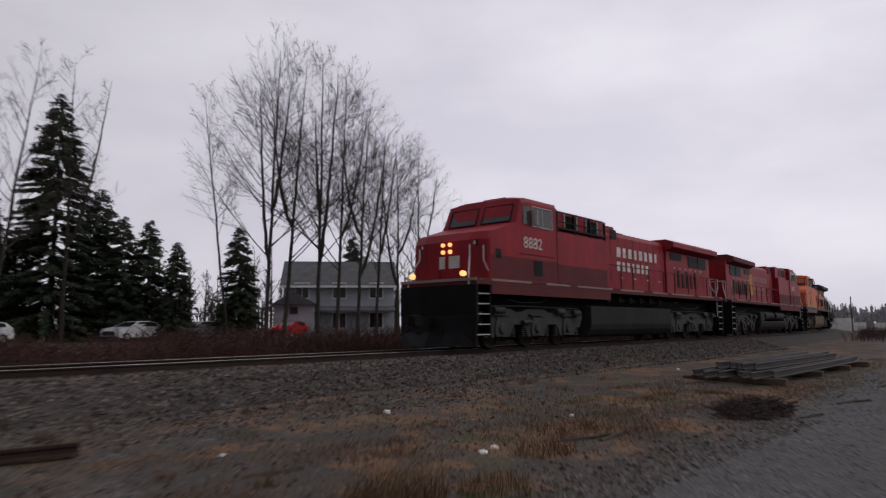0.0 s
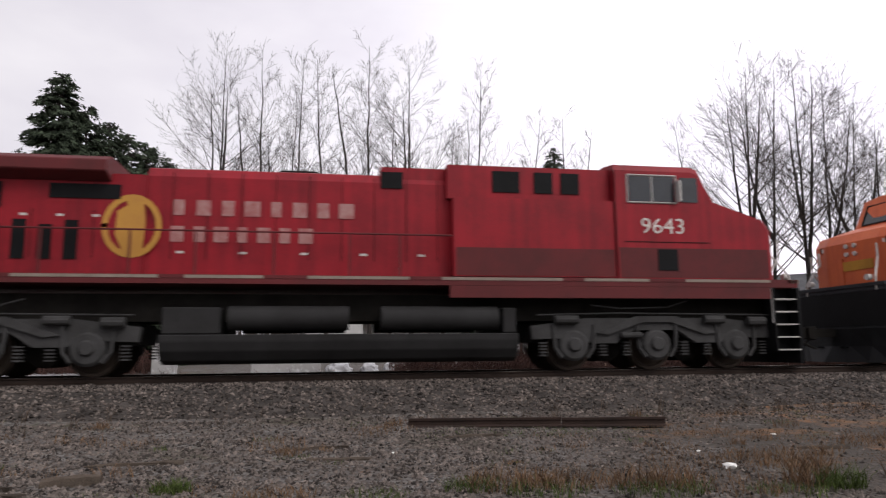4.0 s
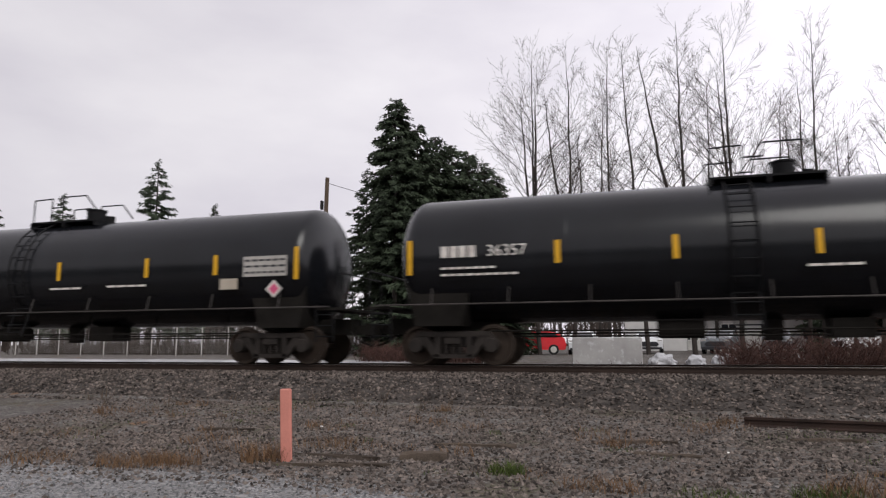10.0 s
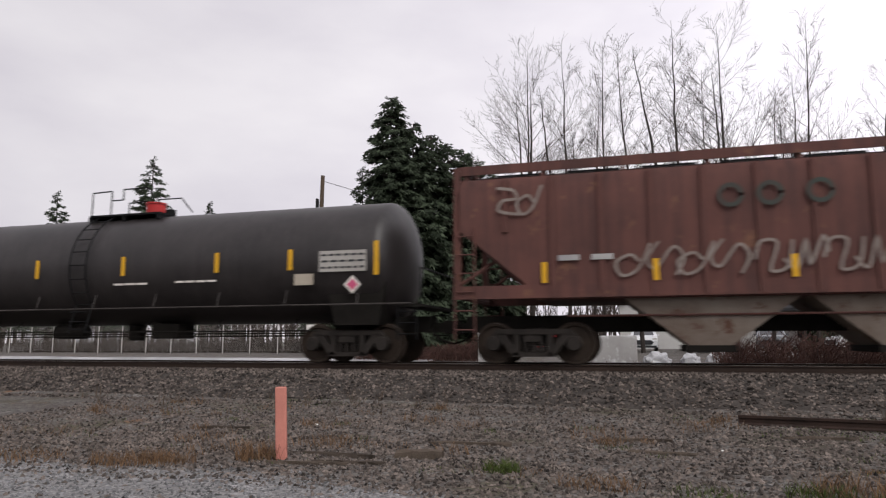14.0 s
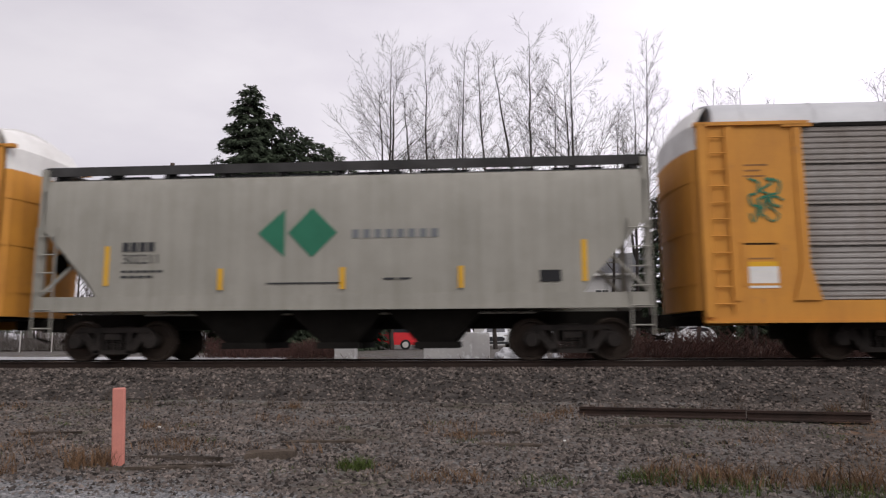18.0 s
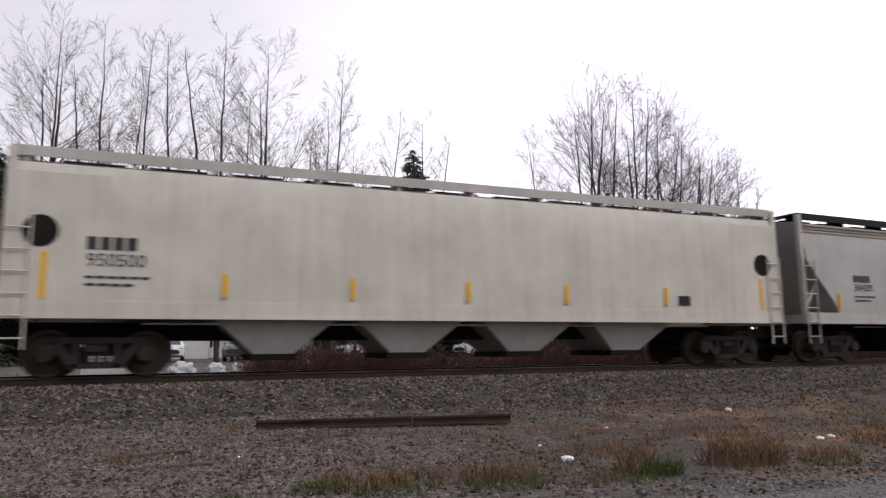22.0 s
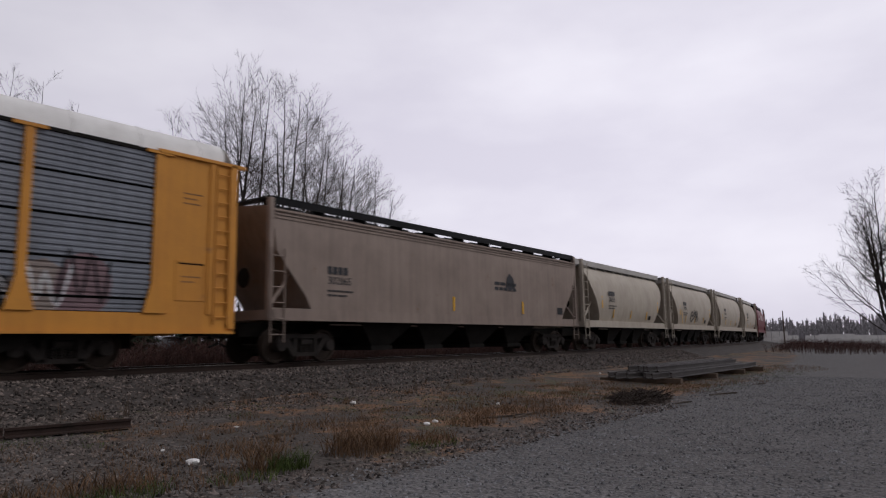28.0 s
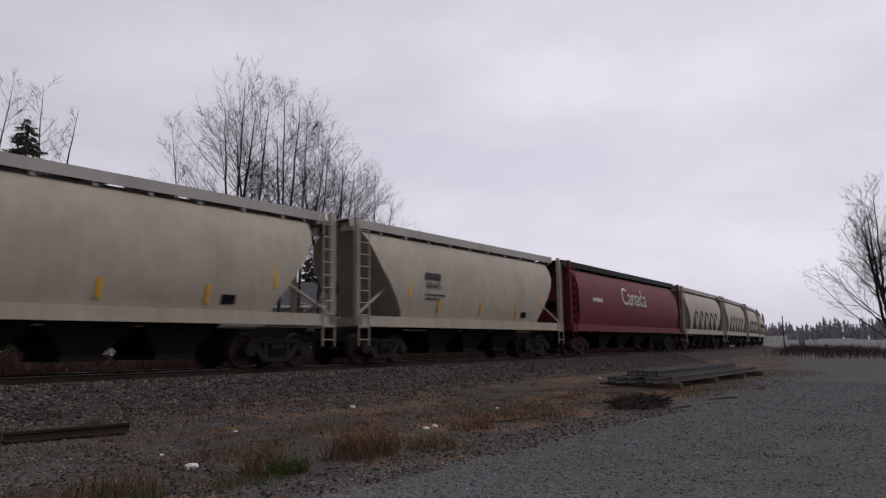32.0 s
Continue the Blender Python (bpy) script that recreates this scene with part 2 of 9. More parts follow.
    "bramble": mat("bramble_stems", (0.075, 0.036, 0.029), (0.042, 0.024, 0.02), 0.9, bump=0.0, island=0.5),
    "drygrass": mat("dry_grass", (0.17, 0.10, 0.055), (0.10, 0.062, 0.036), 0.9, bump=0.0, island=0.4),
    "greengrass": mat("green_grass", (0.07, 0.095, 0.022), (0.04, 0.06, 0.014), 0.85, bump=0.0, island=0.4),
    "siding": mat("pale_house_siding", (0.60, 0.59, 0.57), (0.5, 0.49, 0.48), 0.7, scale=4, bump=0.05),
    "sidinggrey": mat("blue_grey_siding", (0.36, 0.38, 0.42), (0.3, 0.32, 0.35), 0.7, scale=4, bump=0.05),
    "shingle": mat("asphalt_shingles", (0.12, 0.12, 0.125), (0.07, 0.07, 0.075), 0.9, scale=6, bump=0.3),
    "concrete": mat("painted_concrete", (0.42, 0.41, 0.40), (0.30, 0.29, 0.285), 0.85, scale=5, bump=0.2, spots=(0.55, 0.55, 0.56), spot_at=0.55),
    # the wet paving's sky reflection is partly put into this pale base colour
    "asphalt": mat("wet_sky_bright_paving", (0.58, 0.58, 0.59), (0.45, 0.45, 0.46), 0.2, scale=3, bump=0.05, spec=0.5),
    "wood": mat("weathered_wood", (0.12, 0.085, 0.06), (0.06, 0.045, 0.034), 0.9, scale=8, bump=0.4),
    "rustrail": mat("rusted_rail", (0.05, 0.03, 0.024), (0.024, 0.017, 0.014), 0.8, 0.2, scale=8, bump=0.3),
    "oldsteel": mat("wet_old_rail", (0.075, 0.066, 0.062), (0.03, 0.026, 0.024), 0.55, 0.1, scale=5, bump=0.2),
    "salmon": mat("salmon_marker_paint", (0.60, 0.24, 0.19), (0.48, 0.19, 0.15), 0.7, scale=14, bump=0.1),
    "soil": mat("dark_soil", (0.055, 0.04, 0.032), (0.03, 0.024, 0.02), 0.95, scale=10, bump=0.8),
    "carred": mat("red_car_paint", (0.55, 0.012, 0.018), (0.48, 0.01, 0.015), 0.25, bump=0.0, spec=0.5),
    "carwhite": mat("white_car_paint", (0.75, 0.76, 0.77), (0.7, 0.71, 0.72), 0.25, bump=0.0, spec=0.5),
    "cargrey": mat("grey_car_paint", (0.16, 0.17, 0.18), (0.13, 0.14, 0.15), 0.25, bump=0.0, spec=0.5),
    "tyre": mat("tyre_rubber", (0.02, 0.02, 0.02), (0.015, 0.015, 0.015), 0.85, bump=0.1),
    "inkdark": mat("dark_lettering", (0.035, 0.036, 0.04), None, 0.6, bump=0.0),
    "inkwhite": mat("worn_white_lettering", (0.72, 0.69, 0.64), (0.45, 0.4, 0.37), 0.6, scale=12, bump=0.0),
    "green": mat("dark_green_emblem", (0.03, 0.17, 0.10), None, 0.6, bump=0.0),
    "gold": mat("faded_gold_emblem", (0.52, 0.27, 0.05), (0.42, 0.2, 0.05), 0.6, scale=6, bump=0.0),
    "inkgreen": mat("faded_green_lettering", (0.045, 0.06, 0.052), (0.06, 0.05, 0.045), 0.7, scale=9, bump=0.0),
    "wheat": mat("faded_gold_panel", (0.27, 0.17, 0.06), (0.15, 0.085, 0.055), 0.6, scale=5, bump=0.0, streak=0.8),
    "g_mintpost": mat("mint_over_yellow_paint", (0.22, 0.50, 0.38), (0.36, 0.42, 0.2), 0.6, scale=4, bump=0.0, spots=(0.5, 0.3, 0.08), spot_at=0.62),
    "g_mint": mat("mint_spray_paint", (0.20, 0.52, 0.41), (0.15, 0.42, 0.34), 0.6, scale=4, bump=0.0),
    "g_sage": mat("sage_spray_paint", (0.36, 0.45, 0.37), (0.27, 0.36, 0.29), 0.6, scale=4, bump=0.0),
    "g_blue": mat("blue_spray_paint", (0.07, 0.16, 0.42), (0.05, 0.1, 0.3), 0.6, scale=4, bump=0.0),
    "g_pink": mat("pink_spray_paint", (0.62, 0.11, 0.18), (0.5, 0.08, 0.2), 0.6, scale=4, bump=0.0),
    "g_mauve": mat("mauve_spray_paint", (0.22, 0.145, 0.155), (0.15, 0.10, 0.11), 0.6, scale=4, bump=0.0),
    "g_lime": mat("lime_spray_paint", (0.48, 0.52, 0.06), (0.4, 0.4, 0.05), 0.6, scale=4, bump=0.0),
    "g_pale": mat("pale_spray_paint", (0.62, 0.62, 0.62), (0.45, 0.46, 0.48), 0.6, scale=5, bump=0.0),
    "g_black": mat("black_spray_paint", (0.018, 0.018, 0.02), None, 0.6, bump=0.0),
}
# ---------- mesh helpers ----------


def box(bm, x0, x1, y0, y1, z0, z1):
    v = [bm.verts.new(c) for c in ((x0, y0, z0), (x1, y0, z0), (x1, y1, z0), (x0, y1, z0), (x0, y0, z1), (x1, y0, z1), (x1, y1, z1), (x0, y1, z1))]
    for q in ((3, 2, 1, 0), (4, 5, 6, 7), (0, 1, 5, 4), (1, 2, 6, 5), (2, 3, 7, 6), (3, 0, 4, 7)):
        bm.faces.new([v[i] for i in q])
    return bm


def tube(bm, p0, p1, r0, r1=None, n=8, caps=True):
    r1 = r0 if r1 is None else r1
    p0, p1 = Vector(p0), Vector(p1)
    d = (p1 - p0).normalized()
    u = d.cross(Vector((0, 0, 1)) if abs(d.z) < 0.9 else Vector((1, 0, 0))).normalized()
    w = d.cross(u)
    a, b = [], []
    for i in range(n):
        k = u * math.cos(2 * math.pi * i / n) + w * math.sin(2 * math.pi * i / n)
        a.append(bm.verts.new(p0 + k * r0))
        b.append(bm.verts.new(p1 + k * r1))
    for i in range(n):
        j = (i + 1) % n
        bm.faces.new((a[i], b[i], b[j], a[j]))
    if caps:
        bm.faces.new(a)
        bm.faces.new(b[::-1])
    return bm


def line(bm, pts, r, n=6):
    for p, q in zip(pts, pts[1:]):
        tube(bm, p, q, r, n=n)
    return bm


def prism(bm, prof, x0, x1, axis="x"):
    """A closed outline swept along an axis. For x the outline is (y, z); for y it is (x, z)."""
    put = (lambda t, p: (t, p[0], p[1])) if axis == "x" else (lambda t, p: (p[0], t, p[1]))
    a = [bm.verts.new(put(x0, p)) for p in prof]
    b = [bm.verts.new(put(x1, p)) for p in prof]
    n = len(prof)
    for i in range(n):
        j = (i + 1) % n
        bm.faces.new((a[i], a[j], b[j], b[i]))
    bm.faces.new(a[::-1])
    bm.faces.new(b)
    return bm


def loft(bm, rings, caps=True):
    vs = [[bm.verts.new(p) for p in r] for r in rings]
    for a, b in zip(vs, vs[1:]):
        n = len(a)
        for i in range(n):
            j = (i + 1) % n
            bm.faces.new((a[i], a[j], b[j], b[i]))
    if caps:
        bm.faces.new(vs[0][::-1])
        bm.faces.new(vs[-1])
    return bm


def finish(name, bm, material, parent=None, label="", smooth=False, bevel=0.0):
    bmesh.ops.recalc_face_normals(bm, faces=bm.faces)
    if bevel:
        bmesh.ops.bevel(bm, geom=bm.edges[:], offset=bevel, segments=1, affect="EDGES", clamp_overlap=True)
    me = bpy.data.meshes.new(name)
    bm.to_mesh(me)
    bm.free()
    me.materials.append(material)
    if smooth:
        for f in me.polygons:
            f.use_smooth = True
        me.set_sharp_from_angle(angle=radians(38))
    ob = new(name, me)
    if parent:
        ob.parent = parent
    if label:
        ob["label"] = label
    return ob


def part(name, bm, material, parent, label="", smooth=False, bevel=0.0):
    return finish(name, bm, material, parent, label, smooth, bevel)


def thing(name, label, category, group="", kind=""):
    return tagged(new(name), label, category, group, kind)


def share(name, ob, m, parent, label=""):
    """Another part on the same mesh, at the pose m in its parent's space."""
    o = new(name, ob.data)
    o.parent, o.matrix_basis = parent, m
    if label:
        o["label"] = label
    return o


def BM():
    return bmesh.new()


# ---------- raw mesh from lists ----------


class Raw:
    """Collects vertices and faces of many small pieces for one mesh."""

    def __init__(self):
        self.v, self.f = [], []

    def tube(self, p, q, r0, r1, n=4):
        d = q - p
        if d.length < 1e-6:
            return
        d.normalize()
        u = d.cross(Vector((0.31, 0.17, 0.93)))
        u.normalize()
        w = d.cross(u)
        b = len(self.v)
        for c, r in ((p, r0), (q, r1)):
            for i in range(n):
                a = 2 * math.pi * i / n
                self.v.append(c + (u * math.cos(a) + w * math.sin(a)) * r)
        for i in range(n):
            j = (i + 1) % n
            self.f.append((b + i, b + n + i, b + n + j, b + j))

    def tri(self, a, b, c):
        k = len(self.v)
        self.v += [a, b, c]
        self.f.append((k, k + 1, k + 2))

    def quad(self, a, b, c, d):
        k = len(self.v)
        self.v += [a, b, c, d]
        self.f.append((k, k + 1, k + 2, k + 3))

    def mesh(self, name, material):
        me = bpy.data.meshes.new(name)
        me.from_pydata([tuple(v) for v in self.v], [], self.f)
        me.materials.append(material)
        return me

    def part(self, name, material, parent):
        ob = new(name, self.mesh(name, material))
        ob.parent = parent
        return ob


# ---------- the line of the track ----------
DC, S0, RR, AMAX = 16.2, 10.0, 450.0, radians(32)


def on_track(s, off=0.0):
    """Place and heading on the line, s metres along it, off metres to its far side."""
    if s <= S0:
        return s, DC + off, 0.0
    a = min((s - S0) / RR, AMAX)
    rest = s - S0 - a * RR
    x = S0 + (RR - off) * math.sin(a) + rest * math.cos(a)
    y = DC + RR - (RR - off) * math.cos(a) + rest * math.sin(a)
    return x, y, a


def off_track(x, y):
    """Distance of a place from the centre line, positive on the far side."""
    if x <= S0:
        return y - DC
    cx, cy = S0, DC + RR
    a = math.atan2(x - cx, cy - y)
    if 0 <= a <= AMAX:
        return RR - math.hypot(x - cx, y - cy)
    px, py = S0 + RR * math.sin(AMAX), DC + RR - RR * math.cos(AMAX)
    return -(x - px) * math.sin(AMAX) + (y - py) * math.cos(AMAX)


def lerp_table(tab, d):
    if d <= tab[0][0]:
        return tab[0][1]
    for (a, za), (b, zb) in zip(tab, tab[1:]):
        if d <= b:
            return za + (zb - za) * (d - a) / (b - a)
    return tab[-1][1]


PROFILE = ((-400, -1.6), (-60, -1.1), (-16, -0.98), (-9, -0.9), (-5.0, -0.74), (-4.0, -0.70), (-2.0, -0.42), (2.0, -0.42), (3.6, -0.6), (8, -0.5), (18, -0.25), (60, -0.1), (400, 0.0), (3000, 1.0))


def ground_z(x, y):
    d = off_track(x, y)
    z = lerp_table(PROFILE, d)
    return z + 0.035 * noise.noise((x * 0.35, y * 0.35, 0)) + 0.012 * noise.noise((x * 1.7, y * 1.7, 3))


def axis_steps(bands):
    out = []
    for a, b, n in bands:
        out += [a + (b - a) * i / n for i in range(n)]
    return out + [bands[-1][1]]


def grid_mesh(name, xs, ys, height, material):
    verts = [(x, y, height(x, y)) for y in ys for x in xs]
    nx = len(xs)
    faces = [(j * nx + i, j * nx + i + 1, (j + 1) * nx + i + 1, (j + 1) * nx + i) for j in range(len(ys) - 1) for i in range(nx - 1)]
    me = bpy.data.meshes.new(name)
    me.from_pydata(verts, [], faces)
    me.materials.append(material)
    for f in me.polygons:
        f.use_smooth = True
    return new(name, me)


def ground_material():
    m = bpy.data.materials.new("yard_ground")
    m.use_nodes = True
    n, l = m.node_tree.nodes, m.node_tree.links
    b = n["Principled BSDF"]
    b.inputs["Roughness"].default_value = 0.95
    tc = n.new("ShaderNodeTexCoord").outputs["Object"]

    def noise_tex(sc, det=6.0, ro=0.6):
        t = n.new("ShaderNodeTexNoise")
        t.inputs["Scale"].default_value, t.inputs["Detail"].default_value, t.inputs["Roughness"].default_value = sc, det, ro
        l.new(tc, t.inputs["Vector"])
        return t.outputs["Fac"]

    def ramp(src, a, b_, ca, cb):
        r = n.new("ShaderNodeValToRGB")
        r.color_ramp.elements[0].position, r.color_ramp.elements[1].position = a, b_
        r.color_ramp.elements[0].color, r.color_ramp.elements[1].color = (*ca, 1), (*cb, 1)
        l.new(src, r.inputs[0])
        return r.outputs[0]

    def mix(f, a, c):
        x = n.new("ShaderNodeMixRGB")
        l.new(f, x.inputs[0])
        l.new(a, x.inputs[1])
        l.new(c, x.inputs[2])
        return x.outputs[0]

    vor = n.new("ShaderNodeTexVoronoi")
    vor.inputs["Scale"].default_value = 16.0
    l.new(tc, vor.inputs["Vector"])
    dirt = ramp(noise_tex(14.0), 0.35, 0.68, (0.035, 0.028, 0.024), (0.14, 0.122, 0.108))
    pebble = ramp(vor.outputs["Color"], 0.15, 0.95, (0.028, 0.025, 0.023), (0.21, 0.195, 0.18))
    gravel = mix(ramp(noise_tex(1.3), 0.35, 0.6, (0, 0, 0), (1, 1, 1)), pebble, dirt)
    moss = ramp(noise_tex(9.0), 0.3, 0.7, (0.035, 0.038, 0.014), (0.08, 0.066, 0.03))
    base = mix(ramp(noise_tex(0.55, 8.0, 0.7), 0.53, 0.66, (0, 0, 0), (1, 1, 1)), gravel, moss)
    straw = ramp(noise_tex(18.0), 0.3, 0.7, (0.11, 0.055, 0.026), (0.19, 0.10, 0.045))
    base = mix(ramp(noise_tex(0.8, 8.0, 0.75), 0.60, 0.68, (0, 0, 0), (1, 1, 1)), base, straw)
    # dark soil under the weeds, covering more of the yard towards the east
    soil = ramp(noise_tex(22.0), 0.3, 0.72, (0.02, 0.017, 0.014), (0.08, 0.064, 0.05))
    sx = n.new("ShaderNodeSeparateXYZ")
    l.new(tc, sx.inputs[0])
    east = n.new("ShaderNodeMapRange")
    east.inputs["From Min"].default_value, east.inputs["From Max"].default_value = -1.0, 7.0
    east.inputs["To Min"].default_value, east.inputs["To Max"].default_value = -0.12, 0.20
    l.new(sx.outputs[0], east.inputs["Value"])
    wet = n.new("ShaderNodeMath")
    l.new(east.outputs[0], wet.inputs[0])
    l.new(noise_tex(1.1, 8.0, 0.7), wet.inputs[1])
    base = mix(ramp(wet.outputs[0], 0.48, 0.62, (0, 0, 0), (1, 1, 1)), base, soil)
    tuft = n.new("ShaderNodeMath")
    l.new(east.outputs[0], tuft.inputs[0])
    l.new(noise_tex(0.75, 9.0, 0.72), tuft.inputs[1])
    base = mix(ramp(tuft.outputs[0], 0.70, 0.78, (0, 0, 0), (1, 1, 1)), base, straw)
    tuft2 = n.new("ShaderNodeMath")
    l.new(east.outputs[0], tuft2.inputs[0])
    l.new(noise_tex(0.6, 9.0, 0.7), tuft2.inputs[1])
    base = mix(ramp(tuft2.outputs[0], 0.76, 0.82, (0, 0, 0), (1, 1, 1)), base, moss)
    # the lighter crushed-gravel road past the camera, its edge a wandering line
    sep = n.new("ShaderNodeSeparateXYZ")
    l.new(tc, sep.inputs[0])

    def math_node(op, a, c):
        q = n.new("ShaderNodeMath")
        q.operation = op
        for i, v in enumerate((a, c)):
            if isinstance(v, (int, float)):
                q.inputs[i].default_value = v
            else:
                l.new(v, q.inputs[i])
        return q.outputs[0]

    wob = math_node("MULTIPLY", math_node("SUBTRACT", noise_tex(0.7, 6.0, 0.65), 0.5), 1.6)
    # edge: about 5.5 m ahead of the stand, a little further off to the west and down the line
    west = math_node("MINIMUM", math_node("MAXIMUM", math_node("MULTIPLY", sep.outputs[0], -0.35), 0.0), 1.4)
    bend = math_node("MULTIPLY", sep.outputs[0], math_node("MULTIPLY", sep.outputs[0], 0.0019))
    edge = math_node("SUBTRACT", math_node("ADD", math_node("ADD", bend, west), 5.5), math_node("ADD", sep.outputs[1], wob))
    onroad = ramp(edge, 0.0, 0.35, (0, 0, 0), (1, 1, 1))
    vor2 = n.new("ShaderNodeTexVoronoi")
    vor2.inputs["Scale"].default_value = 34.0
    l.new(tc, vor2.inputs["Vector"])
    road = mix(ramp(noise_tex(2.0), 0.4, 0.62, (0, 0, 0), (1, 1, 1)), ramp(vor2.outputs["Color"], 0.1, 0.95, (0.05, 0.049, 0.049), (0.36, 0.35, 0.345)), ramp(noise_tex(30.0), 0.38, 0.62, (0.06, 0.058, 0.057), (0.27, 0.262, 0.256)))
    # the road colour is multiplied darker further east
    east_tone = n.new("ShaderNodeMixRGB")
    east_tone.blend_type = "MULTIPLY"
    dr = n.new("ShaderNodeMapRange")
    dr.inputs["From Min"].default_value, dr.inputs["From Max"].default_value = -2.0, 8.0
    l.new(sx.outputs[0], dr.inputs["Value"])
    l.new(dr.outputs[0], east_tone.inputs[0])
    l.new(road, east_tone.inputs[1])
    east_tone.inputs[2].default_value = (0.42, 0.40, 0.39, 1)
    road = east_tone.outputs[0]
    col = mix(onroad, base, road)
    l.new(col, b.inputs["Base Color"])
    bp = n.new("ShaderNodeBump")
    bp.inputs["Strength"].default_value, bp.inputs["Distance"].default_value = 0.7, 0.04
    l.new(vor.outputs["Distance"], bp.inputs["Height"])
    l.new(bp.outputs[0], b.inputs["Normal"])
    return m


xs = axis_steps(((-1500, -300, 8), (-300, -60, 20), (-60, -15, 60), (-15, 45, 150), (45, 130, 50), (130, 400, 20), (400, 2500, 10)))
ys = axis_steps(((-300, -20, 8), (-20, 3, 16), (3, 20, 85), (20, 40, 25), (40, 120, 20), (120, 500, 12), (500, 3000, 10)))
tagged(grid_mesh("ground", xs, ys, ground_z, ground_material()), "gravelly yard ground with weeds and a gravel road", "ground", kind="structure")


def sweep(bm, prof, s_list, closed=True):
    """Sweep an outline (off, z) along the line."""
    rings = []
    for s in s_list:
        ring = []
        for o, z in prof:
            x, y, a = on_track(s, o)
            ring.append((x, y, z))
        rings.append(ring)
    return loft(bm, rings)


def build_track():
    s_all = [-120 + 4 * i for i in range(75)] + [180 + 10 * i for i in range(40)]
    bed = BM()
    sweep(bed, ((-3.9, -0.95), (-3.75, -0.72), (-3.2, -0.50), (-2.2, -0.22), (-1.5, -0.17), (1.5, -0.17), (2.2, -0.22), (3.3, -0.55), (3.6, -0.95)), s_all)
    tagged(finish("ballast_bed", bed, M["ballast"], smooth=True), "grey-brown crushed stone ballast bed under the track", "ballast", kind="structure")
    track = tagged(new("track"), "single railway track of steel rails on timber ties", "track", kind="structure")
    for c in (-0.7525, 0.7525):
        r = BM()
        sweep(r, [(c + o, z) for o, z in ((-0.07, -0.17), (0.07, -0.17), (0.07, -0.155), (0.012, -0.135), (0.012, -0.04), (0.036, -0.03), (0.036, -0.003), (-0.036, -0.003), (-0.036, -0.03), (-0.012, -0.04), (-0.012, -0.135), (-0.07, -0.155))], s_all)
        part("rail", r, M["rail"], track)
        h = BM()
        sweep(h, [(c + o, z) for o, z in ((-0.03, -0.002), (0.03, -0.002), (0.026, 0.003), (-0.026, 0.003))], s_all)
        part("rail_head", h, M["railtop"], track, "polished running surface of the rail")
    t = BM()
    box(t, -0.11, 0.11, -1.3, 1.3, -0.33, -0.165)
    first = part("tie", t, M["tie"], track, bevel=0.01)
    x, y, a = on_track(-24)
    first.matrix_basis = pose(x, y, 0, 0, 0, math.degrees(a))
    for i in range(1, 210):
        x, y, a = on_track(-24 + 0.52 * i)
        share("tie", first, pose(x, y, 0, 0, 0, math.degrees(a) + random.uniform(-1, 1)), track)


build_track()
# ---------- parts shared by all rail vehicles ----------
CACHE = {}


def lathe(bm, prof, c, n=24, axis="y"):
    """Turn a profile of (radius, along) round an axis through c."""
    rings = []
    for r, t in prof:
        ring = []
        for i in range(n):
            a = 2 * math.pi * i / n
            u, w = r * math.cos(a), r * math.sin(a)
            ring.append((c[0] + u, c[1] + t, c[2] + w) if axis == "y" else (c[0] + t, c[1] + u, c[2] + w))
        rings.append(ring)
    return loft(bm, rings)


def cached(key, name, make, material, parent, m=None, label="", smooth=False):
    """A part whose mesh is made once and shared by every later one of the same key."""
    if key not in CACHE:
        ob = part(name, make(), material, parent, label, smooth)
        CACHE[key] = ob
        if m is not None:
            ob.matrix_basis = m
        return ob
    return share(name, CACHE[key], m if m is not None else Matrix(), parent, label)


def mesh_wheelset(r=0.46):
    bm = BM()
    for e in (-1, 1):
        lathe(bm, [(0.05, e * 0.62), (r + 0.028, e * 0.685), (r + 0.028, e * 0.71), (r, e * 0.725), (r - 0.006, e * 0.82), (r - 0.06, e * 0.82), (r - 0.09, e * 0.765), (0.16, e * 0.775), (0.13, e * 0.84), (0.03, e * 0.84)], (0, 0, 0))
    tube(bm, (0, -1.02, 0), (0, 1.02, 0), 0.075, n=10)
    return bm


def mesh_side_frame():
    """A cast three-piece freight truck side frame with its spring window."""
    bm = BM()
    y0, y1 = -0.075, 0.075
    prism(bm, [(-1.0, 0.52), (-0.78, 0.66), (0.78, 0.66), (1.0, 0.52), (1.0, 0.60), (0.82, 0.78), (-0.82, 0.78), (-1.0, 0.60)], y0, y1, "y")
    for e in (-1, 1):
        prism(bm, [(e * 0.86, 0.68), (e * 0.62, 0.68), (e * 0.30, 0.20), (e * 0.48, 0.20)], y0, y1, "y")
        prism(bm, [(e * 0.30, 0.26), (e * 0.44, 0.26), (e * 0.44, 0.70), (e * 0.30, 0.70)], y0 * 0.9, y1 * 0.9, "y")
        lathe(bm, [(0.04, -0.14), (0.15, -0.14), (0.17, -0.10), (0.17, 0.1), (0.04, 0.1)], (e * 0.89, 0, 0.46), 14)
    prism(bm, [(-0.50, 0.17), (0.50, 0.17), (0.42, 0.27), (-0.42, 0.27)], y0, y1, "y")
    for i in range(3):
        for k in range(4):
            lathe(bm, [(0.03, -0.1), (0.03, 0.1)], (-0.17 + 0.17 * i, 0, 0.30 + 0.055 * k), 6)
            box(bm, -0.23 + 0.17 * i, -0.11 + 0.17 * i, -0.06, 0.06, 0.285 + 0.055 * k, 0.315 + 0.055 * k)
    return bm


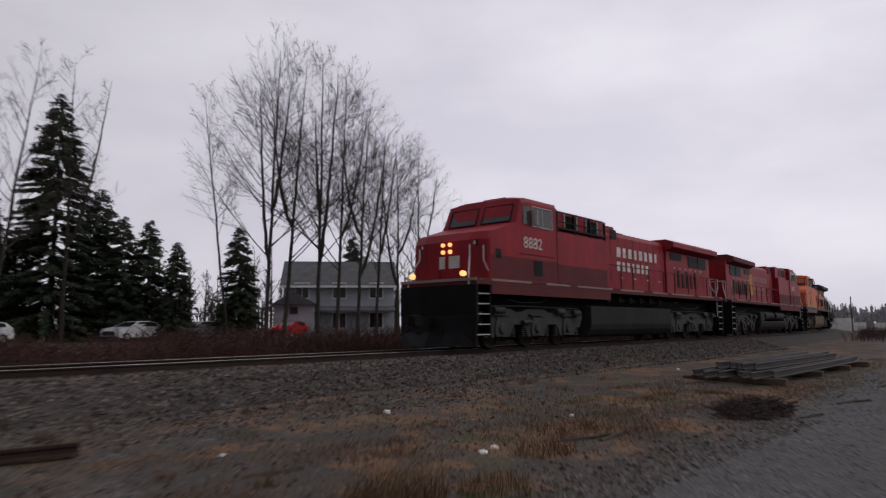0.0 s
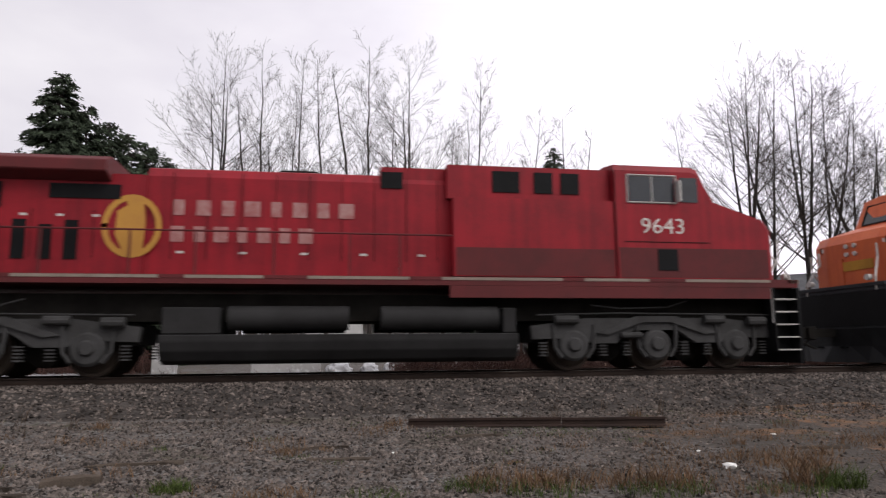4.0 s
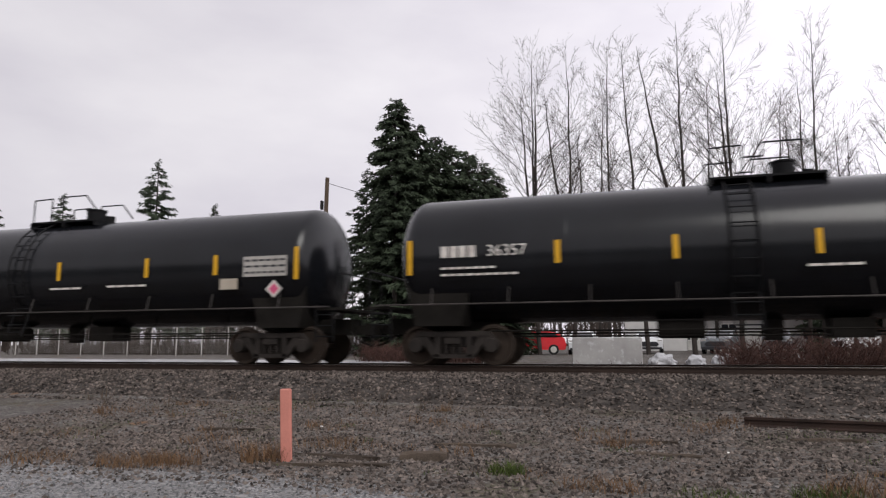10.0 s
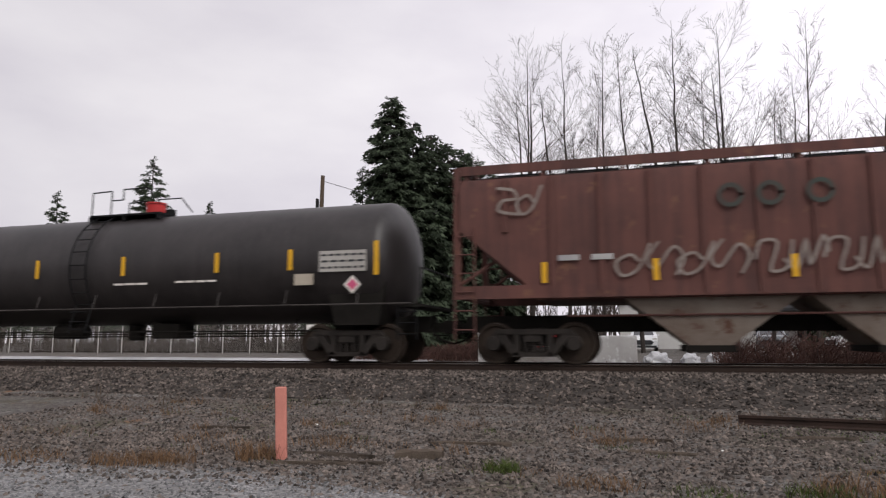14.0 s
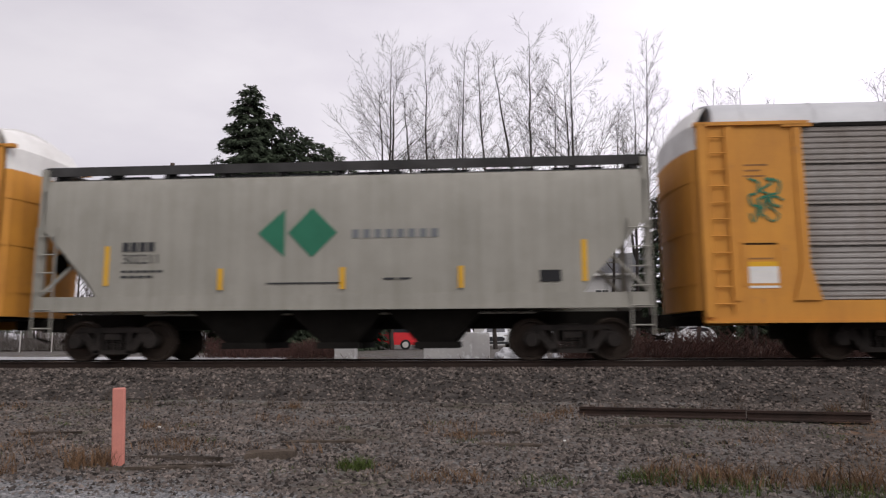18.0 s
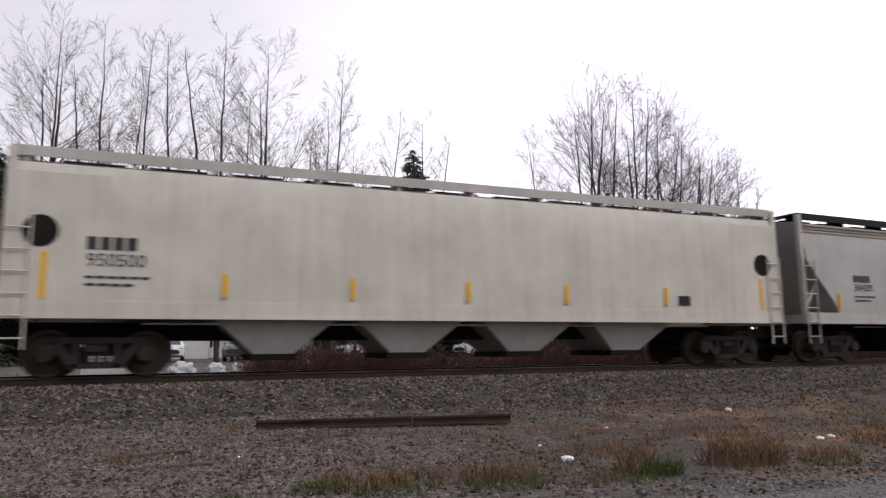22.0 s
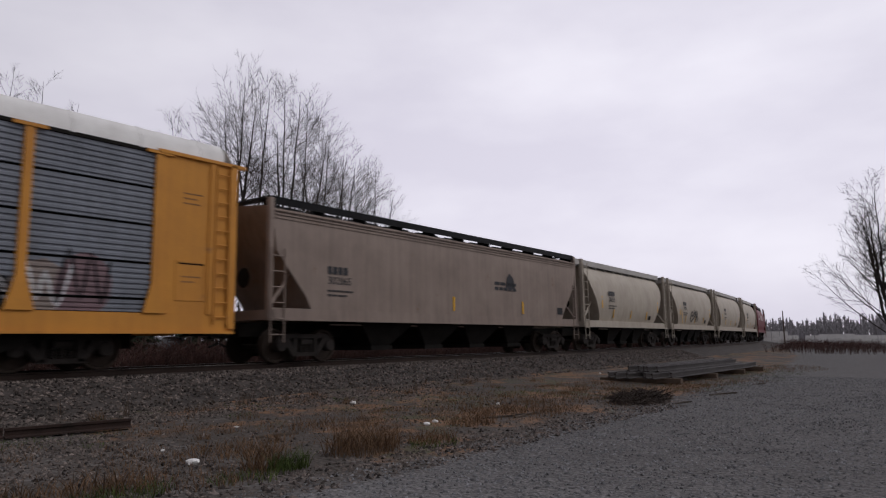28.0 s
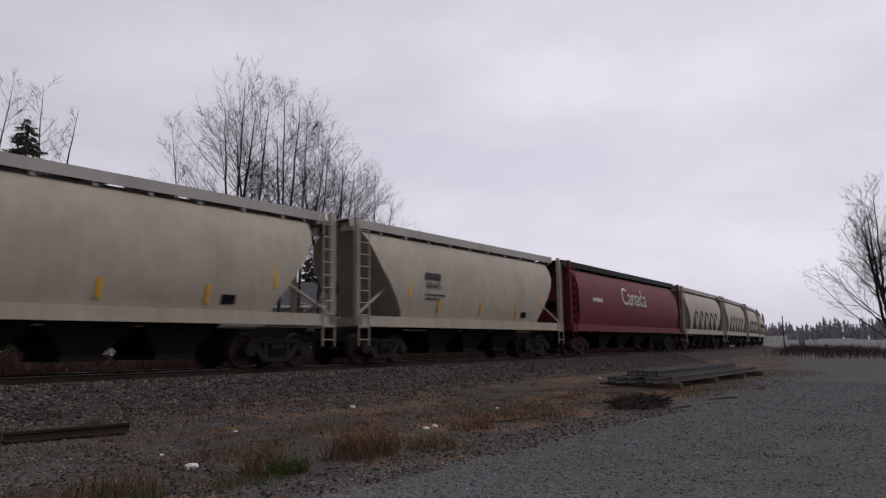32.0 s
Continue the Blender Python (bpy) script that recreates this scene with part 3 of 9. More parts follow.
def mesh_bolster():
    bm = BM()
    prism(bm, [(-1.12, 0.50), (-1.12, 0.62), (-0.5, 0.82), (0.5, 0.82), (1.12, 0.62), (1.12, 0.50), (0.5, 0.42), (-0.5, 0.42)], -0.2, 0.2)
    box(bm, -0.75, 0.75, -0.06, 0.06, 0.5, 0.58)
    return bm


WHEELS = []


def freight_truck(car, x):
    t = cached("bolster", "truck", mesh_bolster, M["truck"], car, pose(x, 0, 0), smooth=False)
    for e in (-1, 1):
        cached("side_frame", "side_frame", mesh_side_frame, M["truck"], t, pose(0, e * 1.0, 0))
        w = cached("wheelset", "wheelset", mesh_wheelset, M["wheel"], t, pose(e * 0.89, 0, 0.46), smooth=True)
        WHEELS.append((w, e * 0.89, 0.46))
    return t


def mesh_coupler():
    bm = BM()
    box(bm, -0.75, 0.0, -0.09, 0.09, 0.74, 0.96)
    prism(bm, [(0.0, 0.68), (0.22, 0.72), (0.22, 1.0), (0.0, 1.02)], -0.16, 0.14, "y")
    box(bm, 0.08, 0.34, -0.2, -0.08, 0.72, 1.0)
    line(bm, [(-0.3, -0.35, 0.8), (0.0, -0.38, 0.55), (0.3, -0.34, 0.45)], 0.03)
    return bm


def couplers(car, L):
    for e, rz in ((1, 0), (-1, 180)):
        cached("coupler", "coupler", mesh_coupler, M["under"], car, pose(e * (L / 2 - 0.22), 0, 0, 0, 0, rz))


def ladder(name, owner, x0, x1, y, z0, z1, n, material, r=0.016):
    bm = BM()
    for x in (x0, x1):
        tube(bm, (x, y, z0), (x, y, z1), r * 1.3, n=6)
    lad = part(name, bm, material, owner)
    for i in range(n):
        z = z0 + (z1 - z0) * (i + 0.5) / n
        cached("rung%.2f%s" % (abs(x1 - x0), material.name), "rung", lambda: tube(BM(), (-abs(x1 - x0) / 2, 0, 0), (abs(x1 - x0) / 2, 0, 0), r, n=5), material, lad, pose((x0 + x1) / 2, y, z))
    return lad


def decal(car, material, pts, y, name="painted_patch", thick=0.004, label=""):
    bm = BM()
    prism(bm, pts, y, y + (thick if y > 0 else -thick), "y")
    return part(name, bm, material, car, label)


def rect(x0, x1, z0, z1, lean=0.0):
    return [(x0, z0), (x1, z0), (x1 + lean, z1), (x0 + lean, z1)]


def bars(car, material, x0, x1, z, h, y, n=1, gap=0.06, name="lettering_bar", lean=0.0, hollow=False):
    """Plain bars or notched blocks in place of lettering."""
    bm = BM()
    gap = gap * (x1 - x0) / n if hollow else gap
    w = (x1 - x0 - gap * (n - 1)) / n
    ob = None
    for i in range(n):
        a = x0 + i * (w + gap)
        b, lo, hi = a + w, z - h / 2, z + h / 2
        if hollow:
            t_ = w * (0.0, 0.12, 0.05, 0.18)[i % 4]
            shape = [(a + t_, lo), (b - t_, lo), (b - t_, hi), (a + t_, hi)]
            shape = [(x + lean * (zz - lo) / h, zz) for x, zz in shape]
        else:
            shape = rect(a, b, lo, hi, lean)
        prism(bm, shape, y, y - 0.004, "y")
        if hollow or h > 0.12:
            ob = part(name, bm, material, car)
            bm = BM()
    return ob or part(name, bm, material, car)


def word(car, text, x, z, size, y, material, name="lettering", stretch=1.0, flip=False):
    cu = bpy.data.curves.new(name, "FONT")
    cu.body, cu.size, cu.extrude, cu.resolution_u = text, size, 0.002, 3
    tmp = bpy.data.objects.new(name, cu)
    scene.collection.objects.link(tmp)
    dg = bpy.context.evaluated_depsgraph_get()
    me = bpy.data.meshes.new_from_object(tmp.evaluated_get(dg))
    bpy.data.objects.remove(tmp)
    me.materials.clear()
    me.materials.append(material)
    me.transform(pose(0, 0, 0, 90, 0, 180 if flip else 0) @ Matrix.Diagonal((stretch, 1, 1, 1)))
    me.transform(pose(x, y, z))
    ob = new(name, me)
    ob.parent = car
    return ob


# loose loops, hooks and zigzags of spray paint, no letters
STROKES = (
    ((0.05, 0.1), (0.3, 0.75), (0.1, 1.0), (0.55, 0.9), (0.75, 0.5), (0.4, 0.35), (0.95, 0.0)),
    ((0.95, 0.75), (0.5, 1.0), (0.15, 0.6), (0.55, 0.15), (0.85, 0.45), (0.45, 0.55)),
    ((0.0, 0.35), (0.3, 0.05), (0.45, 0.9), (0.6, 0.2), (0.85, 1.0), (1.0, 0.55)),
    ((0.1, 0.95), (0.35, 0.2), (0.75, 0.0), (0.95, 0.4), (0.6, 0.65), (0.35, 0.45)),
    ((0.0, 0.0), (0.25, 0.9), (0.45, 0.35), (0.65, 1.0), (0.7, 0.3), (1.0, 0.15)),
    ((0.95, 0.95), (0.35, 0.85), (0.2, 0.55), (0.7, 0.5), (0.8, 0.15), (0.05, 0.0)),
    ((0.1, 0.6), (0.2, 0.1), (0.6, 0.15), (0.5, 0.95), (0.9, 0.85), (0.95, 0.1)),
    ((0.0, 0.85), (0.5, 1.0), (0.85, 0.7), (0.2, 0.3), (0.5, 0.05), (1.0, 0.3)),
)


def curved(pts, per=4):
    out = []
    for i in range(len(pts) - 1):
        p0, p1, p2, p3 = pts[max(i - 1, 0)], pts[i], pts[i + 1], pts[min(i + 2, len(pts) - 1)]
        for k in range(per):
            t = k / per
            out.append(tuple(0.5 * (2 * b_ + (c_ - a_) * t + (2 * a_ - 5 * b_ + 4 * c_ - d_) * t * t + (3 * b_ - a_ - 3 * c_ + d_) * t ** 3) for a_, b_, c_, d_ in zip(p0, p1, p2, p3)))
    return out + [pts[-1]]


GLYPHS = tuple(tuple(curved(s)) for s in STROKES)


def ribbon(bm, pts, w, y0, y1):
    """One connected stroke along a line of points."""
    n = len(pts)
    left, right = [], []
    for i, (x, z) in enumerate(pts):
        ax, az = pts[max(i - 1, 0)]
        bx, bz = pts[min(i + 1, n - 1)]
        d0 = Vector((x - ax, z - az)) if i else Vector((bx - x, bz - z))
        d1 = Vector((bx - x, bz - z)) if i < n - 1 else d0.copy()
        d0.normalize()
        d1.normalize()
        t = d0 + d1
        if t.length < 0.35:
            t = Vector((-d0.y, d0.x))
            k = w
        else:
            t.normalize()
            k = w / max(0.55, t.dot(d0))
        e = -0.7 * w if i == 0 else 0.7 * w if i == n - 1 else 0.0
        cx, cz = x + t.x * e, z + t.y * e
        left.append((cx - t.y * k, cz + t.x * k))
        right.append((cx + t.y * k, cz - t.x * k))
    v = [[bm.verts.new((x, y, z)) for x, z in side] for side in (left, right) for y in (y0, y1)]
    lf, lb, rf, rb = v[0], v[1], v[2], v[3]
    for i in range(n - 1):
        for q in ((lf[i], lf[i + 1], rf[i + 1], rf[i]), (lb[i], rb[i], rb[i + 1], lb[i + 1]), (lf[i], lb[i], lb[i + 1], lf[i + 1]), (rf[i], rf[i + 1], rb[i + 1], rb[i])):
            bm.faces.new(q)
    for i in (0, n - 1):
        bm.faces.new((lf[i], rf[i], rb[i], lb[i]))
    bmesh.ops.recalc_face_normals(bm, faces=bm.faces[:])
    return bm


def blob(pts):
    """A rounded closed outline through a few points."""
    n = len(pts)
    out = []
    for i in range(n):
        seg = curved([pts[i - 1], pts[i], pts[(i + 1) % n], pts[(i + 2) % n]], 4)
        out += seg[4:8]
    return out


def hoop(x, z, r, squash=1.0):
    return [(x + r * math.cos(2 * math.pi * i / 20), z + r * squash * math.sin(2 * math.pi * i / 20)) for i in range(21)]


def spray(car, x0, x1, z0, z1, glyphs, fill, edge, y, weight=0.14, name="graffiti", lean=0.1, label=""):
    """Block graffiti: fat strokes of one paint over a wider outline of another."""
    h, n = z1 - z0, len(glyphs)
    step = (x1 - x0) / n
    for i, g in enumerate(glyphs):
        turn = (i * 5 + g * 3 + n) % 4
        pts = []
        for px, pz in GLYPHS[(g + i) % 8]:
            u, v = (px, pz) if turn == 0 else (1 - px, pz) if turn == 1 else (px, 1 - pz) if turn == 2 else (pz, px)
            pts.append((x0 + step * (i - 0.12 + 1.24 * u) + lean * h * v, z0 + h * (0.1 + 0.8 * v)))
        owner = car
        for m, grow, dy, nm in ((edge, 1.6, 0.0, name), (fill, 1.0, 0.004, name if edge is None else "paint_fill")):
            if m is not None:
                bm = ribbon(BM(), pts, h * weight * grow, y - dy - 0.0006 * i, y - dy - 0.004 - 0.0006 * i)
                owner = part(nm, bm, m, owner, label if nm == name else "")


def stripes(car, xs_, z0, z1, y, w=0.11, tilt=0):
    for x in xs_:
        key = "stripe%.2f_%.2f" % (z1 - z0, w)
        cached(key, "reflector", lambda: prism(BM(), rect(-w / 2, w / 2, -(z1 - z0) / 2, (z1 - z0) / 2), 0, -0.004, "y"), M["stripe"], car, pose(x, y, (z0 + z1) / 2, tilt))


# ---------- tank car ----------
TR = 1.52


def tank_car(L, label, number, graffiti=0, red_valve=False, skin=None):
    car = thing("tank_car", label, "tank car", "freight cars of the train")
    h = L / 2 - 0.95
    prof = []
    for i in range(9):
        a = math.pi / 2 * i / 8
        prof.append((max(0.02, TR * math.sin(a)), -h + 0.62 - 0.62 * math.cos(a)))
    rings = prof + [(TR, -h + 0.62 + (2 * h - 1.24) * i / 6) for i in range(1, 6)] + [(r, -t) for r, t in prof[::-1]]
    part("shell", lathe(BM(), rings, (0, 0, 2.5), 48, "x"), (skin or M["tank"]), car, smooth=True)
    for x in (-h * 0.5, 0.0, h * 0.5):
        part("weld_seam", lathe(BM(), [(TR + 0.001, x - 0.03), (TR + 0.007, x), (TR + 0.001, x + 0.03)], (0, 0, 2.5), 48, "x"), (skin or M["tank"]), car, smooth=True)
    for e in (-1, 1):
        b = BM()
        prism(b, [(e * (L / 2 - 0.5), 0.72), (e * (L / 2 - 0.5), 1.12), (e * (L / 2 - 3.4), 1.12), (e * (L / 2 - 3.0), 0.85)], -0.28, 0.28, "y")
        prism(b, [(e * (L / 2 - 2.6), 0.9), (e * (L / 2 - 1.5), 0.9), (e * (L / 2 - 1.3), 1.9), (e * (L / 2 - 2.8), 1.7)], -1.25, 1.25, "y")
        part("stub_sill", b, M["under"], car)
        p = BM()
        box(p, e * (L / 2 - 0.35), e * (L / 2 - 0.95), -1.42, 1.42, 1.30, 1.36)
        part("end_platform", p, M["under"], car)
        r = BM()
        for y in (-1.38, 1.38):
            line(r, [(e * (L / 2 - 0.4), y, 1.36), (e * (L / 2 - 0.4), y, 2.2)], 0.018)
        line(r, [(e * (L / 2 - 0.4), -1.38, 2.2), (e * (L / 2 - 0.4), 1.38, 2.2)], 0.018)
        part("end_handrail", r, M["black"], car)
        freight_truck(car, e * (L / 2 - 2.35))
        for y in (-1.4, 1.4):
            ladder("grab_ladder", car, e * (L / 2 - 0.5), e * (L / 2 - 0.95), y, 0.55, 1.32, 3, M["black"])
    for y in (-1.48, 1.48):
        r = BM()
        line(r, [(-L / 2 + 0.6, y, 1.38), (L / 2 - 0.6, y, 1.38)], 0.02)
        for i in range(9):
            x = -h + 1.0 + (2 * h - 2.0) * i / 8
            line(r, [(x, y, 1.38), (x, y * 0.93, 1.75)], 0.014)
        part("side_handrail", r, M["oldsteel"], car)
    pipes = BM()
    for y, z in ((-0.9, 0.78), (-0.55, 0.66), (0.5, 0.74)):
        line(pipes, [(-L / 2 + 3.2, y, z), (L / 2 - 3.2, y, z)], 0.022)
    for i in range(6):
        x = -h + 3 + (2 * h - 6) * i / 5
        line(pipes, [(x, -0.9, 0.78), (x, -0.5, 1.1)], 0.02)
    part("brake_pipe", pipes, M["under"], car)
    box_ = BM()
    box(box_, 1.2, 2.0, -0.6, 0.1, 0.6, 1.0)
    tube(box_, (-2.2, -0.35, 0.8), (-1.2, -0.35, 0.8), 0.2, n=12)
    part("brake_cylinder", box_, M["under"], car)
    valve = BM()
    tube(valve, (0.2, 0, 0.55), (0.2, 0, 1.05), 0.22, n=12)
    part("outlet_valve", valve, M["under"], car)
    # top fittings
    walk_top = BM()
    box(walk_top, -1.0, 1.35, -0.75, 0.75, 4.0, 4.05)
    for x in (-0.95, 0.2, 1.3):
        box(walk_top, x - 0.03, x + 0.03, -0.8, 0.8, 3.86, 4.0)
    part("top_walkway", walk_top, M["black"], car)
    d = BM()
    tube(d, (0.62, 0, 4.0), (0.62, 0, 4.42), 0.26, n=16)
    tube(d, (0.62, 0, 4.42), (0.62, 0, 4.46), 0.29, n=16)
    part("valve_housing", d, M["canred"] if red_valve else M["black"], car, smooth=True)
    d = BM()
    tube(d, (1.12, 0, 4.0), (1.12, 0, 4.24), 0.14, n=12)
    part("manway", d, M["black"], car, smooth=True)
    rails = BM()
    for y in (-0.72, 0.72):
        line(rails, [(-0.95, y, 4.05), (-0.95, y, 4.7), (-0.3, y, 4.72), (-0.3, y, 4.05)], 0.02)
        line(rails, [(-0.3, y, 4.45), (0.1, y, 4.45), (0.1, y, 4.75), (0.9, y, 4.75), (1.3, y, 4.3)], 0.02)
    part("safety_rail", rails, M["black"], car)
    for y in (-1, 1):
        lad = BM()
        arc = []
        for i in range(10):
            a = radians(-38 + 118 * i / 9)
            arc.append((y * (TR + 0.1) * math.cos(a), 2.5 + (TR + 0.1) * math.sin(a)))
        arc = [(y * 1.5, 0.75)] + arc
        for x in (-0.72, -0.2):
            line(lad, [(x, p[0], p[1]) for p in arc], 0.022)
        lad = part("ladder", lad, M["black"], car)
        for p in arc[1:-1] + [(y * 1.5, z) for z in (0.85, 1.05, 1.3)]:
            cached("tank_rung", "rung", lambda: tube(BM(), (-0.26, 0, 0), (0.26, 0, 0), 0.016, n=5), M["black"], lad, pose(-0.46, p[0], p[1]))
    ys = -TR - 0.012
    stripes(car, (-h * 0.52, -h * 0.22, h * 0.11, h * 0.44, h * 0.68), 2.22, 2.72, ys)
    for e in (-1, 1):
        stripes(car, (e * (h - 0.5),), 2.05, 2.85, ys + 0.01)
    if number:
        bars(car, M["inkwhite"], -h + 1.25, -h + 2.05, 2.55, 0.26, ys, 4, 0.05)
        word(car, number, -h + 2.3, 2.43, 0.36, ys, M["inkwhite"])
        bars(car, M["inkwhite"], -h + 1.25, -h + 2.5, 2.18, 0.05, ys, 7, 0.04)
        bars(car, M["inkwhite"], -h + 1.25, -h + 3.0, 2.03, 0.05, ys, 9, 0.04)
    pl = decal(car, M["hopgrey"], rect(h - 1.95, h - 0.75, 2.15, 2.65), ys, "data_plate")
    bars(car, M["inkdark"], h - 1.9, h - 0.8, 2.55, 0.05, ys - 0.005, 6, 0.05)
    bars(car, M["inkdark"], h - 1.9, h - 0.8, 2.40, 0.05, ys - 0.005, 5, 0.05)
    bars(car, M["inkdark"], h - 1.9, h - 0.8, 2.25, 0.05, ys - 0.005, 7, 0.05)
    decal(car, M["hopcream"], rect(h - 2.6, h - 2.1, 1.85, 2.12), ys, "data_plate")
    bars(car, M["inkwhite"], h * 0.08, h * 0.2, 2.0, 0.05, ys, 3, 0.04)
    bars(car, M["inkwhite"], h * 0.3, h * 0.44, 2.02, 0.05, ys, 4, 0.04)
    decal(car, M["inkwhite"], [(h - 1.1, 1.62), (h - 0.88, 1.84), (h - 1.1, 2.06), (h - 1.32, 1.84)], ys + 0.03, "hazard_placard")
    decal(car, M["g_pink"], [(h - 1.1, 1.70), (h - 0.96, 1.84), (h - 1.1, 1.98), (h - 1.24, 1.84)], ys + 0.024, "hazard_placard")
    if graffiti:
        tag_word(car, "DIALINE", -4.7, -1.75, 2.0, 2.68, M["g_pale"], None, ys + 0.002, 0.045, 0.12)
        tag_word(car, "LEAYK", 0.2, 3.4, 2.32, 3.05, M["fadedink"], None, ys + 0.06, 0.06, 0.1)
        tag_word(car, "LEAYK", 0.15, 3.35, 2.28, 3.0, M["g_soft"], None, ys + 0.05, 0.035, 0.1)
        spray(car, -7.2, -6.3, 2.2, 2.6, (5, 2, 1), M["g_soft"], None, ys + 0.02, 0.05)
        decal(car, M["hopcream"], rect(2.3, 3.2, 2.08, 2.38), ys, "data_plate")
        for o in car.children:
            if o.name.split(".")[0] in ("graffiti", "paint_fill"):
                for v in o.data.vertices:
                    v.co.y = -math.sqrt(TR * TR - (v.co.z - 2.5) ** 2) - 0.012 - 0.2 * max(0.0, -v.co.y - 1.45)
    couplers(car, L)
    return car


# ---------- covered hoppers ----------


def xend(table, z):
    return lerp_table(table, z)


ROUND = ((1.34, 1.42), (1.44, 1.7), (1.52, 2.1), (1.56, 2.55), (1.53, 3.0), (1.45, 3.4), (1.30, 3.78), (1.08, 4.06), (0.75, 4.26), (0.35, 4.36), (0.0, 4.38))
ROUND_CARS = []


def round_y(z):
    for (y0, z0), (y1, z1) in zip(ROUND, ROUND[1:]):
        if z <= z1:
            return y0 + (y1 - y0) * max(0.0, (z - z0) / (z1 - z0))
    return 0.0


def hug_sides(car):
    """Lays paint and lettering onto the curved sheet of a round-sided hopper."""
    todo = [o for o in car.children if o.type == "MESH"]
    todo += [q for o in todo for q in o.children]
    for o in todo:
        if o.name.split(".")[0] not in ("graffiti", "paint_fill", "lettering", "lettering_bar", "painted_patch", "wheat_emblem", "flag_bar", "data_plate"):
            continue
        for v in o.data.vertices:
            if v.co.y < -1.3:
                off = max(0.0, -v.co.y - 1.56)
                y = round_y(v.co.z) + 0.028 + off
                v.co.y = -max(y, 1.535 + off) if v.co.z < 1.5 else -y


def hopper(name, L, label, body, profile, ends, bays, sill_z=(1.15, 1.46), trim=None, roof=None, bay_mat=None, rib=0, sill_full=True, hatch=True, posts=True, stripe_at=(), stripe_y=None, band=False, bay_w=2.6, rib_paint=None, frame_paint=None):
    """A covered hopper. profile: half outline (y, z) from sill to ridge; ends: (z, inset) from low to high."""
    car = thing("covered_hopper" if name == "" else name, label, "hopper car", "freight cars of the train")
    trim, roof = trim or body, roof or M["black"]
    endm = frame_paint or trim
    hl = L / 2 - 0.4
    half = profile
    ring = [(-y, z) for y, z in half] + [(y, z) for y, z in half[::-1] if y > 1e-6]

    def at(e, inset_extra=0.0):
        return [(e * (hl - xend(ends, z) - inset_extra), y, z) for y, z in ring]
    part("body", loft(BM(), [at(-1)] + [[(a[0] + (b[0] - a[0]) * i / 6, a[1], a[2]) for a, b in zip(at(-1), at(1))] for i in range(1, 6)] + [at(1)]), body, car, smooth=True)
    top = max(z for y, z in half)
    edge_y = [y for y, z in half if z > top - 0.35][0]
    # side sills, the full length of the car
    sy = 1.5 if profile is ROUND else max(y for y, z in half[:2]) + 0.02
    if profile is ROUND:
        ROUND_CARS.append(car)
    for e in (-1, 1):
        s = BM()
        y0, y1 = sorted((e * sy, e * (sy - 0.14)))
        box(s, -hl, hl, y0, y1, sill_z[0], sill_z[1])
        box(s, -hl, hl, y0 - 0.03 if e < 0 else y0, y1 if e < 0 else y1 + 0.03, sill_z[0] - 0.02, sill_z[0] + 0.03)
        part("side_sill", s, trim, car)
    c = BM()
    box(c, -hl, hl, -0.3, 0.3, 0.72, 1.1)
    part("centre_sill", c, M["under"], car)
    # roof: running boards on both sides of the hatches
    for e in (-1, 1):
        r = BM()
        y0, y1 = sorted((e * (edge_y - 0.55), e * (edge_y - 0.02)))
        box(r, -hl + 0.1, hl - 0.1, y0, y1, top + 0.05, top + 0.09)
        box(r, -hl + 0.1, hl - 0.1, *sorted((e * (edge_y - 0.02), e * (edge_y + 0.015))), top - (0.16 if profile is ROUND else 0.1), top + 0.11)
        n = 10
        for i in range(n + 1):
            x = -hl + 0.3 + (2 * hl - 0.6) * i / n
            box(r, x - 0.04, x + 0.04, y0, y1 + (0.0 if e < 0 else 0.02), top - 0.26, top + 0.06)
        part("running_board", r, roof, car)
    if hatch:
        n = max(6, int(L / 1.8))
        for i in range(n):
            x = -hl + 1.4 + (2 * hl - 2.8) * i / (n - 1)
            cached("hatch", "roof_hatch", lambda: box(BM(), -0.6, 0.6, -0.4, 0.4, 0, 0.1), roof, car, pose(x, 0, top + 0.01))
    # end frames, ladders and end sheets
    for e in (-1, 1):
        lowx = e * (hl - xend(ends, sill_z[1]))
        f = BM()
        box(f, *sorted((e * (hl - 0.05), e * (hl - 0.25))), -sy, sy, sill_z[0], sill_z[1] - 0.05)
        part("end_sill", f, trim, car)
        if posts:
            for y in (-1, 1):
                p = BM()
                box(p, *sorted((e * (hl - 0.02), e * (hl - 0.16))), *sorted((y * (sy - 0.02), y * (sy - 0.16))), sill_z[0], top + 0.05)
                part("corner_post", p, endm, car)
                b = BM()
                tube(b, (e * (hl - 0.08), y * (sy - 0.1), sill_z[1]), (e * (hl - max(0.5, xend(ends, 2.2))), y * (sy - 0.35), 2.4), 0.045, n=6)
                part("end_brace", b, endm, car)
        for y in (-1, 1):
            ladder("ladder", car, e * (hl - 0.05), e * (hl - 0.5), y * (sy + 0.04), 0.55, top - 0.15 if profile is ROUND else 3.05, 10 if profile is ROUND else 6, endm)
        pl = BM()
        box(pl, *sorted((e * (hl - 0.02), e * (hl - max(0.35, xend(ends, top)))), ), -edge_y, edge_y, top + 0.05, top + 0.1)
        part("end_platform", pl, roof, car)
        freight_truck(car, e * (L / 2 - 2.1))
    bw = cached("brake_wheel", "brake_wheel", lambda: lathe(BM(), [(0.26, -0.015), (0.28, 0), (0.26, 0.015), (0.24, 0)], (0, 0, 0), 16, "x"), M["under"], car, pose(-hl - 0.03, -0.5, 2.3))
    # discharge bays
    bm_ = bay_mat or M["under"]
    span = 2 * (hl - 3.6)
